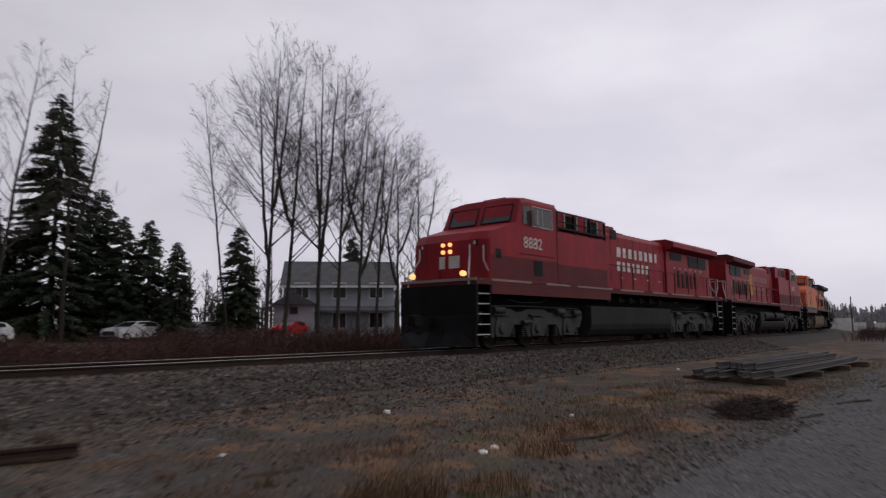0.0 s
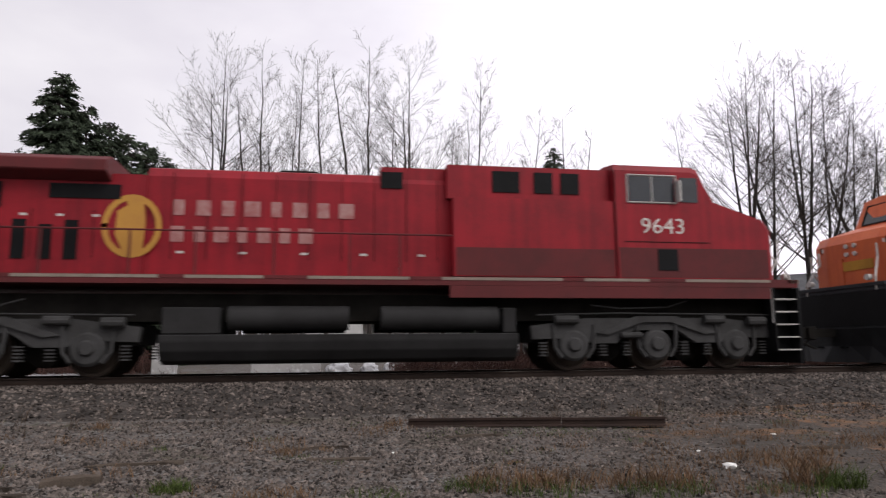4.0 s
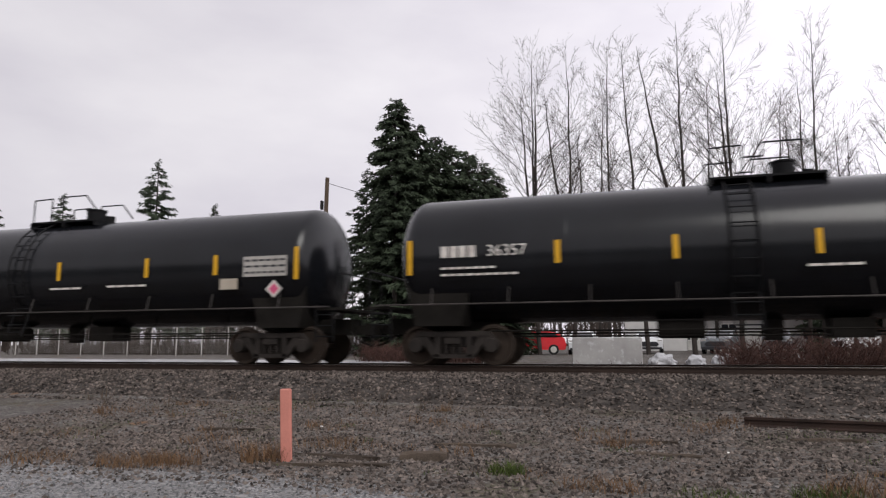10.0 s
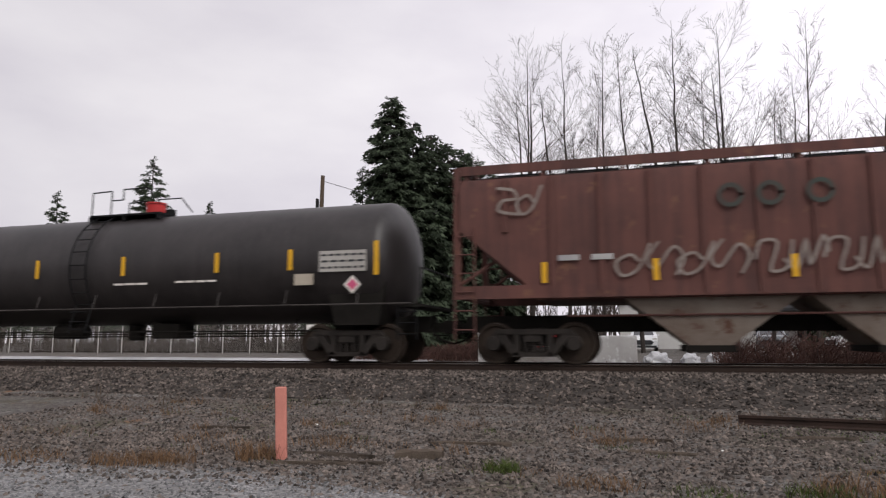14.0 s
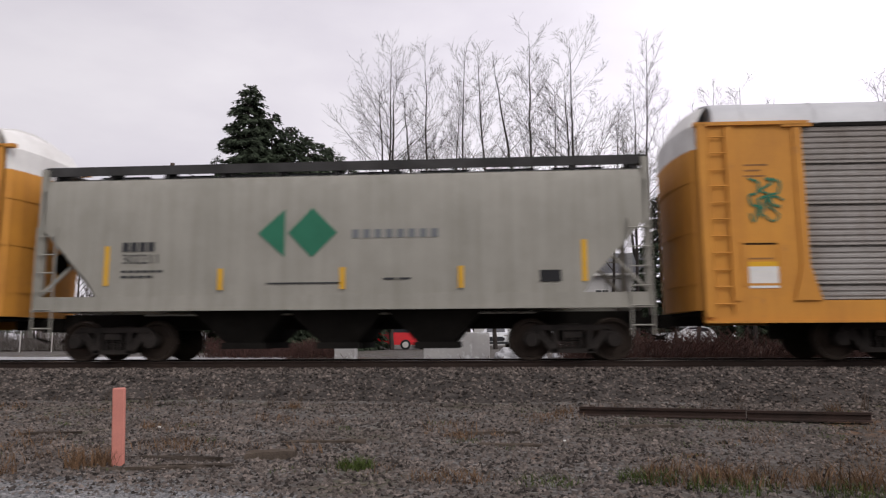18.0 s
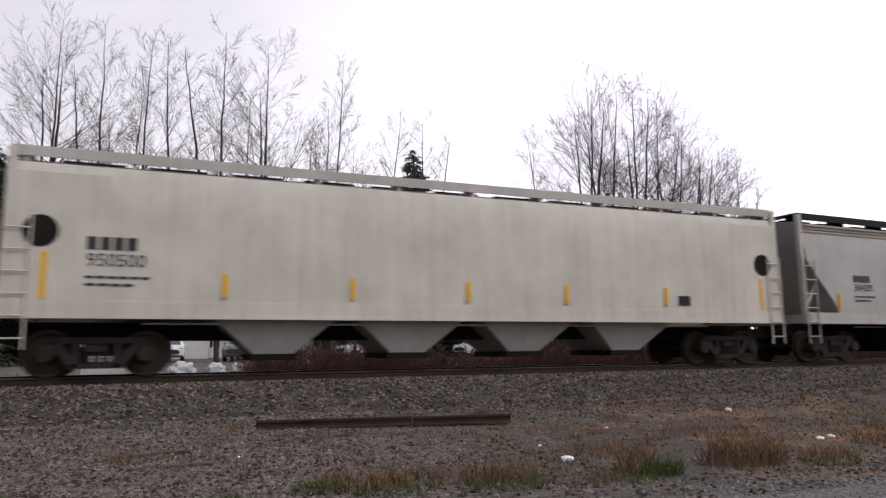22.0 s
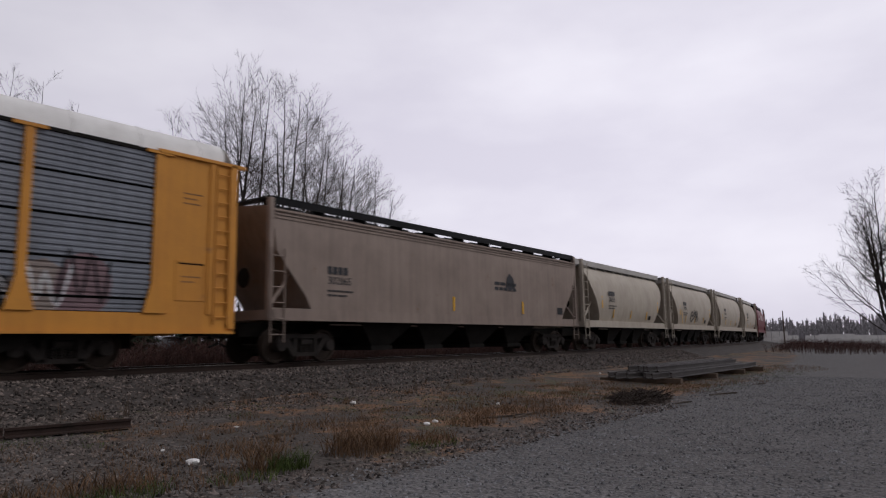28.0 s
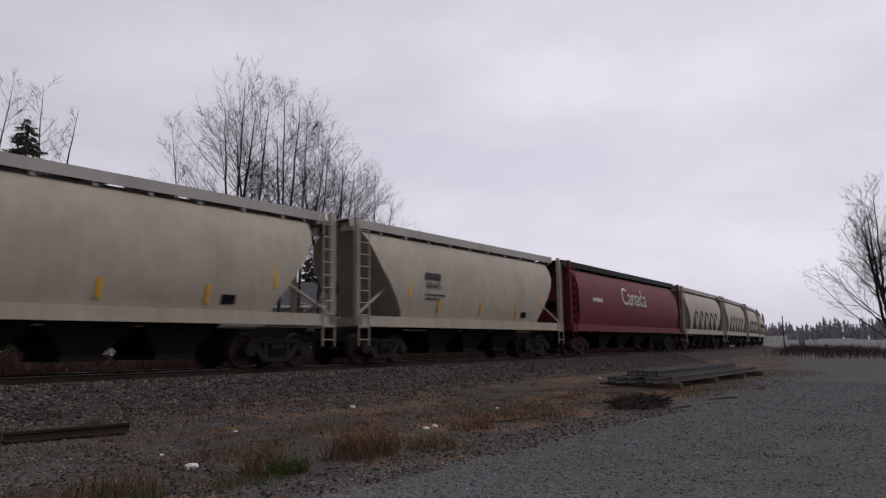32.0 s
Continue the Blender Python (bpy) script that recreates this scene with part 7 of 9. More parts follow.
    for i in range(18, len(lens)):
        L = lens[i]
        if i == 22:
            c = hopper("", L, "dark maroon cylindrical grain hopper with white lettering", M["maroon"], ROUND, CYL_ENDS, 4, trim=M["maroon"], roof=M["black"])
            word(c, "Canada", -2.4, 2.62, 1.35, ry, M["inkwhite"])
            bars(c, M["inkwhite"], -6.4, -5.2, 2.7, 0.2, ry, 6, 0.05)
        else:
            c = hopper("", L, "cream round-sided hopper with dirty lower panels and orange reflectors", M["hopcream"], ROUND, SLANT_ENDS, 3, trim=M["hopcream"], roof=M["hopgrey"], stripe_at=(-2.6, 0.0, 2.6), stripe_y=1.5)
            n_ = nums[i - 18]
            if n_:
                car_number(c, -3.4, 2.45, 0.34, ry, n_)
            stripes(c, (-4.2, 4.6), 2.1, 2.7, ry + 0.02)
            decal(c, M["g_black"], rect(3.0, 3.4, 1.62, 1.85), -1.535, "data_plate")
            if i == 19:
                spray(c, -1.5, 0.7, 1.6, 2.6, (1, 3, 0), M["g_black"], None, ry, 0.04)
                stripes(c, (-3.8,), 1.5, 2.4, ry + 0.0)
            if i >= 23:
                for k in range(5):
                    decal(c, M["g_black"], [(-4 + 1.7 * k, 1.5), (-2.8 + 1.7 * k, 1.5), (-2.9 + 1.7 * k, 2.6), (-3.4 + 1.7 * k, 2.9), (-3.9 + 1.7 * k, 2.5)], ry, "graffiti")
        out.append(c)
    for car, a, b in zip(out, BOUNDS, BOUNDS[1:]):
        CARS.append((car, (a + b) / 2 + (0.1 if car == out[0] else -0.15 if car == out[1] else -0.28 if car == out[2] else 0.0), 180 if car["label"].startswith("faded red diesel") else 0))


build_train()
for round_car in ROUND_CARS:
    hug_sides(round_car)
def polar(bearing, dist, z=None):
    a = radians(bearing)
    x, y = dist * math.sin(a), dist * math.cos(a)
    return Vector((x, y, ground_z(x, y) if z is None else z))


# ---------- bare trees ----------


def grow(raw, rnd, p, d, length, r, level, spread):
    """One limb with its side shoots, curving upward as it goes."""
    n = 5 if level < 2 else 3
    steps = (0, 7, 5, 3)[level]
    lift = (0, 0.075, 0.06, 0.04)[level]
    pts, dirs = [p], [d]
    for i in range(steps):
        d = (d + Vector((rnd.uniform(-1, 1), rnd.uniform(-1, 1), 0.0)) * 0.035 + Vector((0, 0, lift * rnd.uniform(0.3, 1.2)))).normalized()
        q = pts[-1] + d * (length / steps)
        r0, r1 = r * (1 - 0.85 * i / steps), r * (1 - 0.85 * (i + 1) / steps)
        raw.tube(pts[-1], q, max(r0, 0.0065), max(r1, 0.0048), n)
        pts.append(q)
        dirs.append(d)
    if level >= 3:
        return
    kids = int(length * (2.6 if level == 1 else 3.0)) + 2
    for k in range(kids):
        t = 0.18 + 0.8 * (k + rnd.random()) / kids
        i = min(int(t * steps), steps - 1)
        base = pts[i].lerp(pts[i + 1], t * steps - i)
        dd = dirs[i + 1]
        side = Vector((rnd.uniform(-1, 1), rnd.uniform(-1, 1), rnd.uniform(-0.3, 0.3)))
        side = side - dd * side.dot(dd)
        if side.length < 0.1:
            continue
        nd = (dd + side.normalized() * spread * rnd.uniform(0.6, 1.2)).normalized()
        ln = (0.42 * length * (1.15 - 0.75 * t) if level == 1 else rnd.uniform(0.25, 0.6)) * rnd.uniform(0.6, 1.2)
        grow(raw, rnd, base, nd, max(ln, 0.25), max(r * (1 - 0.85 * t) * 0.45, 0.005), level + 1, spread)


def bare_tree(height, lean, seed, label, spread=0.85, first=0.30, fan=1.0, girth=1.0, limbs=26, fork=0):
    rnd = random.Random(seed)
    tree = thing("bare_tree", label, "tree", "bare trees beyond the track")
    trunk, crown = Raw(), Raw()
    steps = 14
    stems = [(Vector((0, 0, -0.3)), Vector((lean, 0, height * 0.95)), girth * height * 0.0068, first)]
    for k in range(fork):
        z = height * rnd.uniform(0.18, 0.45)
        a = rnd.uniform(0, 6.28)
        stems.append((Vector((lean * (z / height) ** 2, 0, z)), Vector((math.cos(a) * height * 0.11, math.sin(a) * height * 0.11, height * rnd.uniform(0.78, 0.92))), girth * height * 0.0055, 0.2))
    for foot, top, r0, lo in stems:
        pts = []
        for i in range(steps + 1):
            t = i / steps
            w = Vector((rnd.uniform(-0.05, 0.05), rnd.uniform(-0.05, 0.05), 0)) * (i > 0)
            bow = (t * t if lo == first else t ** 0.6)
            pts.append(Vector((foot.x + (top.x - foot.x) * bow, foot.y + (top.y - foot.y) * bow, foot.z + (top.z - foot.z) * t)) + w)
        rad = [r0 * (1 - t / steps) ** 0.9 + 0.008 for t in range(steps + 1)]
        for i in range(steps):
            trunk.tube(pts[i], pts[i + 1], rad[i], rad[i + 1], 8)
        count = limbs if lo == first else limbs // 2
        span = (top.z - foot.z)
        for k in range(count):
            t = lo + (0.98 - lo) * (k + rnd.random()) / count
            i = min(int(t * steps), steps - 1)
            base = pts[i].lerp(pts[i + 1], t * steps - i)
            a = rnd.uniform(0, 2 * math.pi)
            d = Vector((math.cos(a), math.sin(a), rnd.uniform(0.5, 0.9) + 0.35 * t)).normalized()
            ln = span * fan * (0.30 * (1 - t) + 0.075) * rnd.uniform(0.75, 1.25)
            grow(crown, rnd, base, d, ln, rad[i] * 0.36, 1, spread)
    trunk.part("trunk", M["bark"], tree)
    crown.part("crown", M["twig"], tree)
    return tree


LABEL_TREE = "tall leafless tree with fine upswept twigs beyond the track"
# bearing of the foot, bearing of the top, elevation of the top, distance
ROW = ((-8.4, -9.2, 25.2, 44), (-5.5, -5.5, 25.4, 45), (-2.8, -2.2, 25.8, 46), (-3.6, -2.7, 21.8, 47), (0.2, -1.1, 25.7, 44), (3.7, 3.0, 25.4, 45), (5.3, 5.4, 20.7, 46),
       (7.2, 6.7, 26.0, 44), (9.6, 11.0, 19.5, 47), (11.7, 12.4, 20.2, 46), (12.6, 13.1, 23.1, 45), (14.6, 14.2, 19.0, 47), (16.2, 18.5, 20.1, 48), (20.3, 20.4, 19.7, 55))
protos = [bare_tree(20.0, 0.0, 11, LABEL_TREE), bare_tree(20.0, 0.4, 12, LABEL_TREE, 0.8, 0.36, 0.8, fork=1), bare_tree(20.0, -0.5, 13, LABEL_TREE, 0.9, 0.26, 1.35, 1.05, 24, 2), bare_tree(20.0, 0.2, 17, LABEL_TREE, 0.8, 0.42, 0.85, 0.8, 22),
          bare_tree(20.0, 0.1, 18, LABEL_TREE, 0.9, 0.3, 1.0, 0.9, 24, 1), bare_tree(20.0, -0.2, 19, LABEL_TREE, 0.9, 0.24, 1.4, 1.0, 24, 1)]
GROVE = ((34.3, 34.7, 22.0, 48), (35.6, 37.2, 21.0, 50), (38.0, 38.9, 21.6, 50), (39.5, 40.3, 19.2, 51), (41.1, 41.9, 18.0, 52), (42.5, 43.8, 16.2, 54), (44.2, 44.6, 14.9, 55), (45.8, 46.0, 14.0, 56), (31.5, 28.9, 16.9, 50))
used = set()
rt = random.Random(5)


def stand(proto, foot, top, elev, dist):
    p = polar(foot, dist)
    h = (0.5 + dist * math.tan(radians(elev)) - p.z) * (0.965 if foot < 25 else 1.0)
    shift = dist * math.tan(radians(top - foot))
    k = h / 20.0
    return Matrix.Translation((p.x, p.y, p.z)) @ pose(0, 0, 0, 0, math.degrees(math.atan2(shift, h)), 0) @ pose(0, 0, 0, 0, 0, rt.uniform(0, 360)) @ Matrix.Scale(k, 4)


for i, row in enumerate(ROW + GROVE):
    k = (2, 5)[i % 2] if (i >= len(ROW) and i != len(ROW) + 8) or i in (0, 7) else (0, 1, 3, 4)[i % 4]
    m = stand(protos[k], *row)
    if k in used:
        copy_thing(protos[k], m)
    else:
        used.add(k)
        protos[k].matrix_basis = m

# a spreading many-stemmed tree beside the road far down the line
bt = bare_tree(12.0, -0.3, 31, "low spreading leafless tree beside the gravel road", 1.0, 0.14, 1.5, 1.5, 34, 5)
bt["group"] = ""
p = polar(84.6, 54, -0.9)
bt.matrix_basis = Matrix.Translation(p)

# ---------- conifers ----------


def conifer(height, width, seed, label, skirt=0.06, droop=0.35, dense=1.0, ragged=0.3, taper=0.75):
    rnd = random.Random(seed)
    tree = thing("conifer", label, "tree", "conifers beyond the track")
    trunk, crown = Raw(), Raw()
    trunk.tube(Vector((0, 0, -0.3)), Vector((0, 0, height * 0.98)), height * 0.013, 0.02, 8)
    n = int(height * 9 * dense)
    for k in range(n):
        t = skirt + (1 - skirt) * (k + rnd.random()) / n
        reach = width * (1 - t) ** taper * rnd.uniform(1 - ragged, 1 + ragged * 0.4) + 0.12
        a = rnd.uniform(0, 2 * math.pi)
        out = Vector((math.cos(a), math.sin(a), 0))
        side = Vector((-out.y, out.x, 0))
        foot = Vector((0, 0, height * t))
        tip = out * reach + Vector((0, 0, height * t + reach * (0.25 - droop)))
        trunk.tube(foot, tip, 0.03, 0.01, 3)
        m = max(6, int(reach * 17))
        for j in range(m):
            s = 0.25 + 0.75 * (j + rnd.random()) / m
            c = foot.lerp(tip, s) + Vector((rnd.uniform(-.1, .1), rnd.uniform(-.1, .1), rnd.uniform(-.12, .08)))
            w = (0.20 + 0.20 * (1 - abs(s - 0.6)) * min(reach, 1.6)) * rnd.uniform(0.35, 0.95)
            for q in (-1, 1):
                f = (out * rnd.uniform(0.3, 1.0) + side * q * rnd.uniform(0.3, 1.1)).normalized() * w
                cut = (side * rnd.uniform(-1, 1) + Vector((0, 0, rnd.uniform(-1, 1)))) * w * 0.30
                dn = Vector((0, 0, -w * rnd.uniform(0.05, 0.6)))
                crown.tri(c - cut, c + cut, c + f + dn)
            crown.tri(c - side * w * 0.22, c + side * w * 0.22, c + out * w * 0.5 + Vector((0, 0, -w * rnd.uniform(0.3, 0.9))))
    trunk.part("trunk", M["bark"], tree)
    crown.part("crown", M["needle"], tree)
    return tree


def plant(tree, bearing, dist, scale=1.0):
    q = polar(bearing, dist)
    tree.matrix_basis = Matrix.Translation(q) @ Matrix.Scale(scale, 4)
    return tree


cedar = conifer(15.5, 2.5, 41, "tall ragged dark green cedar beyond the track", 0.30, 0.45, 3.4, 0.45, 0.42)
plant(cedar, -20.5, 40)
spruce = conifer(18.0, 4.2, 42, "full dark green spruce standing near the pale house", 0.03, 0.45, 2.6, 0.3, 0.62)
plant(spruce, 19.45, 60, 1.03)
fir = conifer(16.0, 4.6, 43, "open-branched fir far beyond the fence", 0.1, 0.3, 1.3, 0.5, 0.8)
plant(fir, -39.6, 60)
hedge_tree = conifer(9.5, 2.1, 44, "dense dark cedar standing among the houses", 0.02, 0.4, 3.2, 0.35, 0.5)
plant(hedge_tree, 23.8, 60)


def again(proto, bearing, dist, scale, turn):
    q = polar(bearing, dist)
    return copy_thing(proto, Matrix.Translation(q) @ pose(0, 0, 0, 0, 0, turn) @ Matrix.Scale(scale, 4))


def tall(proto, full, bearing, elev, dist, turn):
    q = polar(bearing, dist)
    h = 0.5 + dist * math.tan(radians(elev)) - q.z
    return again(proto, bearing, dist, h / full, turn)


for be, el, d, tn in ((-18.6, 18.2, 41, 70), (-17.0, 17.3, 42, 140), (-15.6, 16.6, 43, 200), (-14.2, 16.0, 43, 250), (-12.8, 15.0, 44, 300), (-11.8, 13.9, 45, 20), (-19.6, 16.5, 42, 100)):
    tall(hedge_tree, 9.5, be, el, d, tn)
tall(fir, 16.0, -22.9, 14.6, 44, 60)
# dark cedars behind and beside the pale house
for be, el, d, tn in ((5.5, 11.0, 84, 30), (8.2, 10.8, 84, 80), (13.7, 11.4, 60, 10), (15.2, 10.2, 60, 200), (22.2, 10.2, 62, 310)):
    tall(hedge_tree, 9.5, be, el, d, tn)
for be, d, k, tn in ((25.6, 60, 0.98, 40), (27.6, 58, 0.78, 90), (32.0, 60, 0.95, 150), (17.2, 62, 0.9, 110), (48.0, 80, 0.8, 80), (40.5, 90, 1.3, 10), (-26.5, 60, 0.8, 200)):
    again(hedge_tree, be, d, k, tn)
for be, d, k, tn in ((-35.2, 90, 1.15, 30), (-46.0, 70, 0.9, 80), (-51.0, 80, 1.1, 150)):
    again(fir, be, d, k, tn)

# ---------- woods far off: uneven masses of bare crowns ----------


def far_woods(name, label, a0, a1, dist, h0, h1, count, seed, material):
    rnd = random.Random(seed)
    raw = Raw()
    for i in range(count):
        be = rnd.uniform(a0, a1)
        d = dist * rnd.uniform(0.9, 1.25)
        q = polar(be, d)
        h = rnd.uniform(h0, h1) * (0.75 + 0.4 * noise.noise((be * 0.35, seed, 0)))
        raw.tube(q, q + Vector((rnd.uniform(-.4, .4), 0, h)), 0.0016 * dist, 0.0004 * dist, 3)
        for k in range(9):
            t = rnd.uniform(0.25, 0.95)
            b = q + Vector((0, 0, h * t))
            a = rnd.uniform(0, 6.28)
            ln = h * 0.33 * (1.1 - t)
            e = b + Vector((math.cos(a) * ln * 0.7, math.sin(a) * ln * 0.7, ln))
            raw.tube(b, e, 0.0006 * dist, 0.0003 * dist, 3)
            for j in range(3):
                c = b.lerp(e, rnd.uniform(0.3, 1))
                raw.tube(c, c + Vector((rnd.uniform(-1, 1), rnd.uniform(-1, 1), rnd.uniform(0.3, 1.5))) * ln * 0.35, 0.0004 * dist, 0.0002 * dist, 3)
    ob = new(name, raw.mesh(name, material))
    tagged(ob, label, "woods", kind="stuff")


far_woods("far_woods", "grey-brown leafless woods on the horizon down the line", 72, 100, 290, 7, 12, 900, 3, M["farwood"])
# unseen woods added behind the camera; they darken reflections and block low sky
far_woods("far_woods", "unseen dark woods added behind the camera to darken reflections", 108, 262, 62, 11, 17, 1500, 8, M["needle"])
far_woods("far_woods", "thin leafless saplings and yard trees behind the houses", -55, 58, 85, 6, 13, 420, 4, M["twig"])
far_woods("far_woods", "dark low woods behind the yard and houses", -75, 70, 150, 6, 11, 900, 6, M["twig"])

# ---------- bramble thicket along the far side ----------


def thicket(name, label, x0, x1, d0, d1, h, count, seed, material):
    rnd = random.Random(seed)
    raw = Raw()
    for i in range(count):
        s = rnd.uniform(x0, x1)
        x, y, a = on_track(s, rnd.uniform(d0, d1))
        q = Vector((x, y, ground_z(x, y) - 0.05))
        hh = h * rnd.uniform(0.5, 1.15) * (0.85 + 0.4 * noise.noise((s * 0.25, seed, 1)))
        lean = Vector((rnd.uniform(-0.5, 0.5), rnd.uniform(-0.4, 0.4), 1.0))
        mid = q + lean * hh * 0.6
        tip = mid + Vector((rnd.uniform(-0.6, 0.6), rnd.uniform(-0.5, 0.5), rnd.uniform(0.15, 0.6))) * hh * 0.7
        raw.tube(q, mid, 0.016, 0.011, 3)
        raw.tube(mid, tip, 0.011, 0.006, 3)
        for k in range(3):
            b = q.lerp(mid, rnd.uniform(0.3, 1.0))
            raw.tube(b, b + Vector((rnd.uniform(-1, 1), rnd.uniform(-1, 1), rnd.uniform(0.0, 1.0))) * hh * 0.35, 0.007, 0.004, 3)
    tagged(new(name, raw.mesh(name, material)), label, "bramble", kind="stuff")


thicket("bramble_thicket", "dense reddish-brown bramble thicket beside the ballast", 2.5, 70, 4.5, 11.0, 1.55, 9000, 21, M["bramble"])
thicket("bramble_thicket", "low brown brush at the edge of the yard", -12, 2.5, 5.0, 8.0, 0.5, 700, 22, M["bramble"])
thicket("bramble_thicket", "brown brush beside the gravel road down the line", 60, 120, -14.0, -4.5, 1.3, 1600, 23, M["bramble"])
thicket("bramble_thicket", "brown brush growing on the far bank", 70, 130, 4.5, 12.0, 1.7, 2500, 24, M["bramble"])

# ---------- houses ----------


def house(label, w, d, h, ridge, wall_m, roof_m, bearing, dist, gable_w=0.0, storeys=2, turn=0.0):
    hs = thing("house", label, "house")
    b = BM()
    box(b, -w / 2, w / 2, -d / 2, d / 2, -0.5, h)
    part("wall", b, wall_m, hs)
    r = BM()
    prism(r, [(-d / 2 - 0.4, h - 0.05), (d / 2 + 0.4, h - 0.05), (0, h + ridge)], -w / 2 - 0.3, w / 2 + 0.3)
    part("roof", r, roof_m, hs)
    e = BM()
    box(e, -w / 2 - 0.35, w / 2 + 0.35, -d / 2 - 0.48, -d / 2 - 0.38, h - 0.2, h)
    part("gutter", e, M["white"], hs)
    # clapboard courses on the front wall
    n = int(h / 0.28)
    for i in range(n):
        z = 0.05 + i * 0.28
        bs = BM()
        prism(bs, [(-d / 2 - 0.005, z), (-d / 2 - 0.03, z), (-d / 2 - 0.005, z + 0.26)], -w / 2, w / 2)
        part("clapboard", bs, wall_m, hs)
    cols = max(3, int(w / 3))
    for s in range(storeys):
        for i in range(cols):
            x = -w / 2 + w * (i + 0.5) / cols
            z = 0.9 + s * 2.7
            fr = BM()
            for a in ((x - 0.65, x + 0.65, z - 0.08, z), (x - 0.65, x + 0.65, z + 1.3, z + 1.38), (x - 0.65, x - 0.57, z, z + 1.3), (x + 0.57, x + 0.65, z, z + 1.3), (x - 0.03, x + 0.03, z, z + 1.3)):
                box(fr, a[0], a[1], -d / 2 - 0.09, -d / 2 - 0.02, a[2], a[3])
            win = part("window", fr, M["white"], hs)
            pn = BM()
            box(pn, x - 0.57, x + 0.57, -d / 2 - 0.05, -d / 2 - 0.03, z, z + 1.3)
            part("pane", pn, M["glass"], win)
    if gable_w:
        g = BM()
        box(g, -w / 2 - 0.6, -w / 2 - 0.6 + gable_w, -d / 2 - 2.2, -d / 2 + 0.5, -0.5, h * 0.62)
        part("porch_wall", g, wall_m, hs)
        gr = BM()
        prism(gr, [(-w / 2 - 0.9, h * 0.62), (-w / 2 - 0.3 + gable_w, h * 0.62), (-w / 2 - 0.6 + gable_w / 2, h * 0.62 + gable_w * 0.33)], -d / 2 - 2.5, -d / 2 + 0.6, "y")
        part("porch_roof", gr, roof_m, hs)
        vent = BM()
        box(vent, -w / 2 - 0.6 + gable_w / 2 - 0.35, -w / 2 - 0.6 + gable_w / 2 + 0.35, -d / 2 - 2.26, -d / 2 - 2.21, h * 0.45, h * 0.58)
        part("gable_vent", vent, M["inkdark"], hs)
        ar = BM()
        prism(ar, [(-d / 2 - 1.3, h * 0.52), (-d / 2, h * 0.6), (-d / 2, h * 0.56), (-d / 2 - 1.3, h * 0.48)], -w / 2 + gable_w - 0.6, w / 2)
        part("awning_roof", ar, roof_m, hs)
    ch = BM()
    box(ch, w * 0.2, w * 0.2 + 0.7, -0.4, 0.4, h, h + ridge + 0.5)
    part("chimney", ch, M["concrete"], hs)
    q = polar(bearing, dist)
    hs.matrix_basis = Matrix.Translation((q.x, q.y, q.z)) @ pose(0, 0, 0, 0, 0, -bearing + turn)
    return hs


house("pale two-storey house with a dark shingle roof behind the trees", 15.5, 9, 6.4, 2.4, M["siding"], M["shingle"], 6.2, 68, 5.0)
house("blue-grey two-storey house with a steep roof behind bare trees", 10.0, 8, 4.7, 2.6, M["sidinggrey"], M["shingle"], 39.6, 70, 3.4)
house("low pale bungalow half hidden by cedars", 12.0, 8, 3.0, 1.6, M["siding"], M["shingle"], 24.0, 95, 0.0, 1)
house("pale house partly hidden behind the tall cedars", 11.0, 8, 4.6, 2.0, M["siding"], M["shingle"], -16.5, 80, 0.0, 2)

# ---------- parked cars ----------


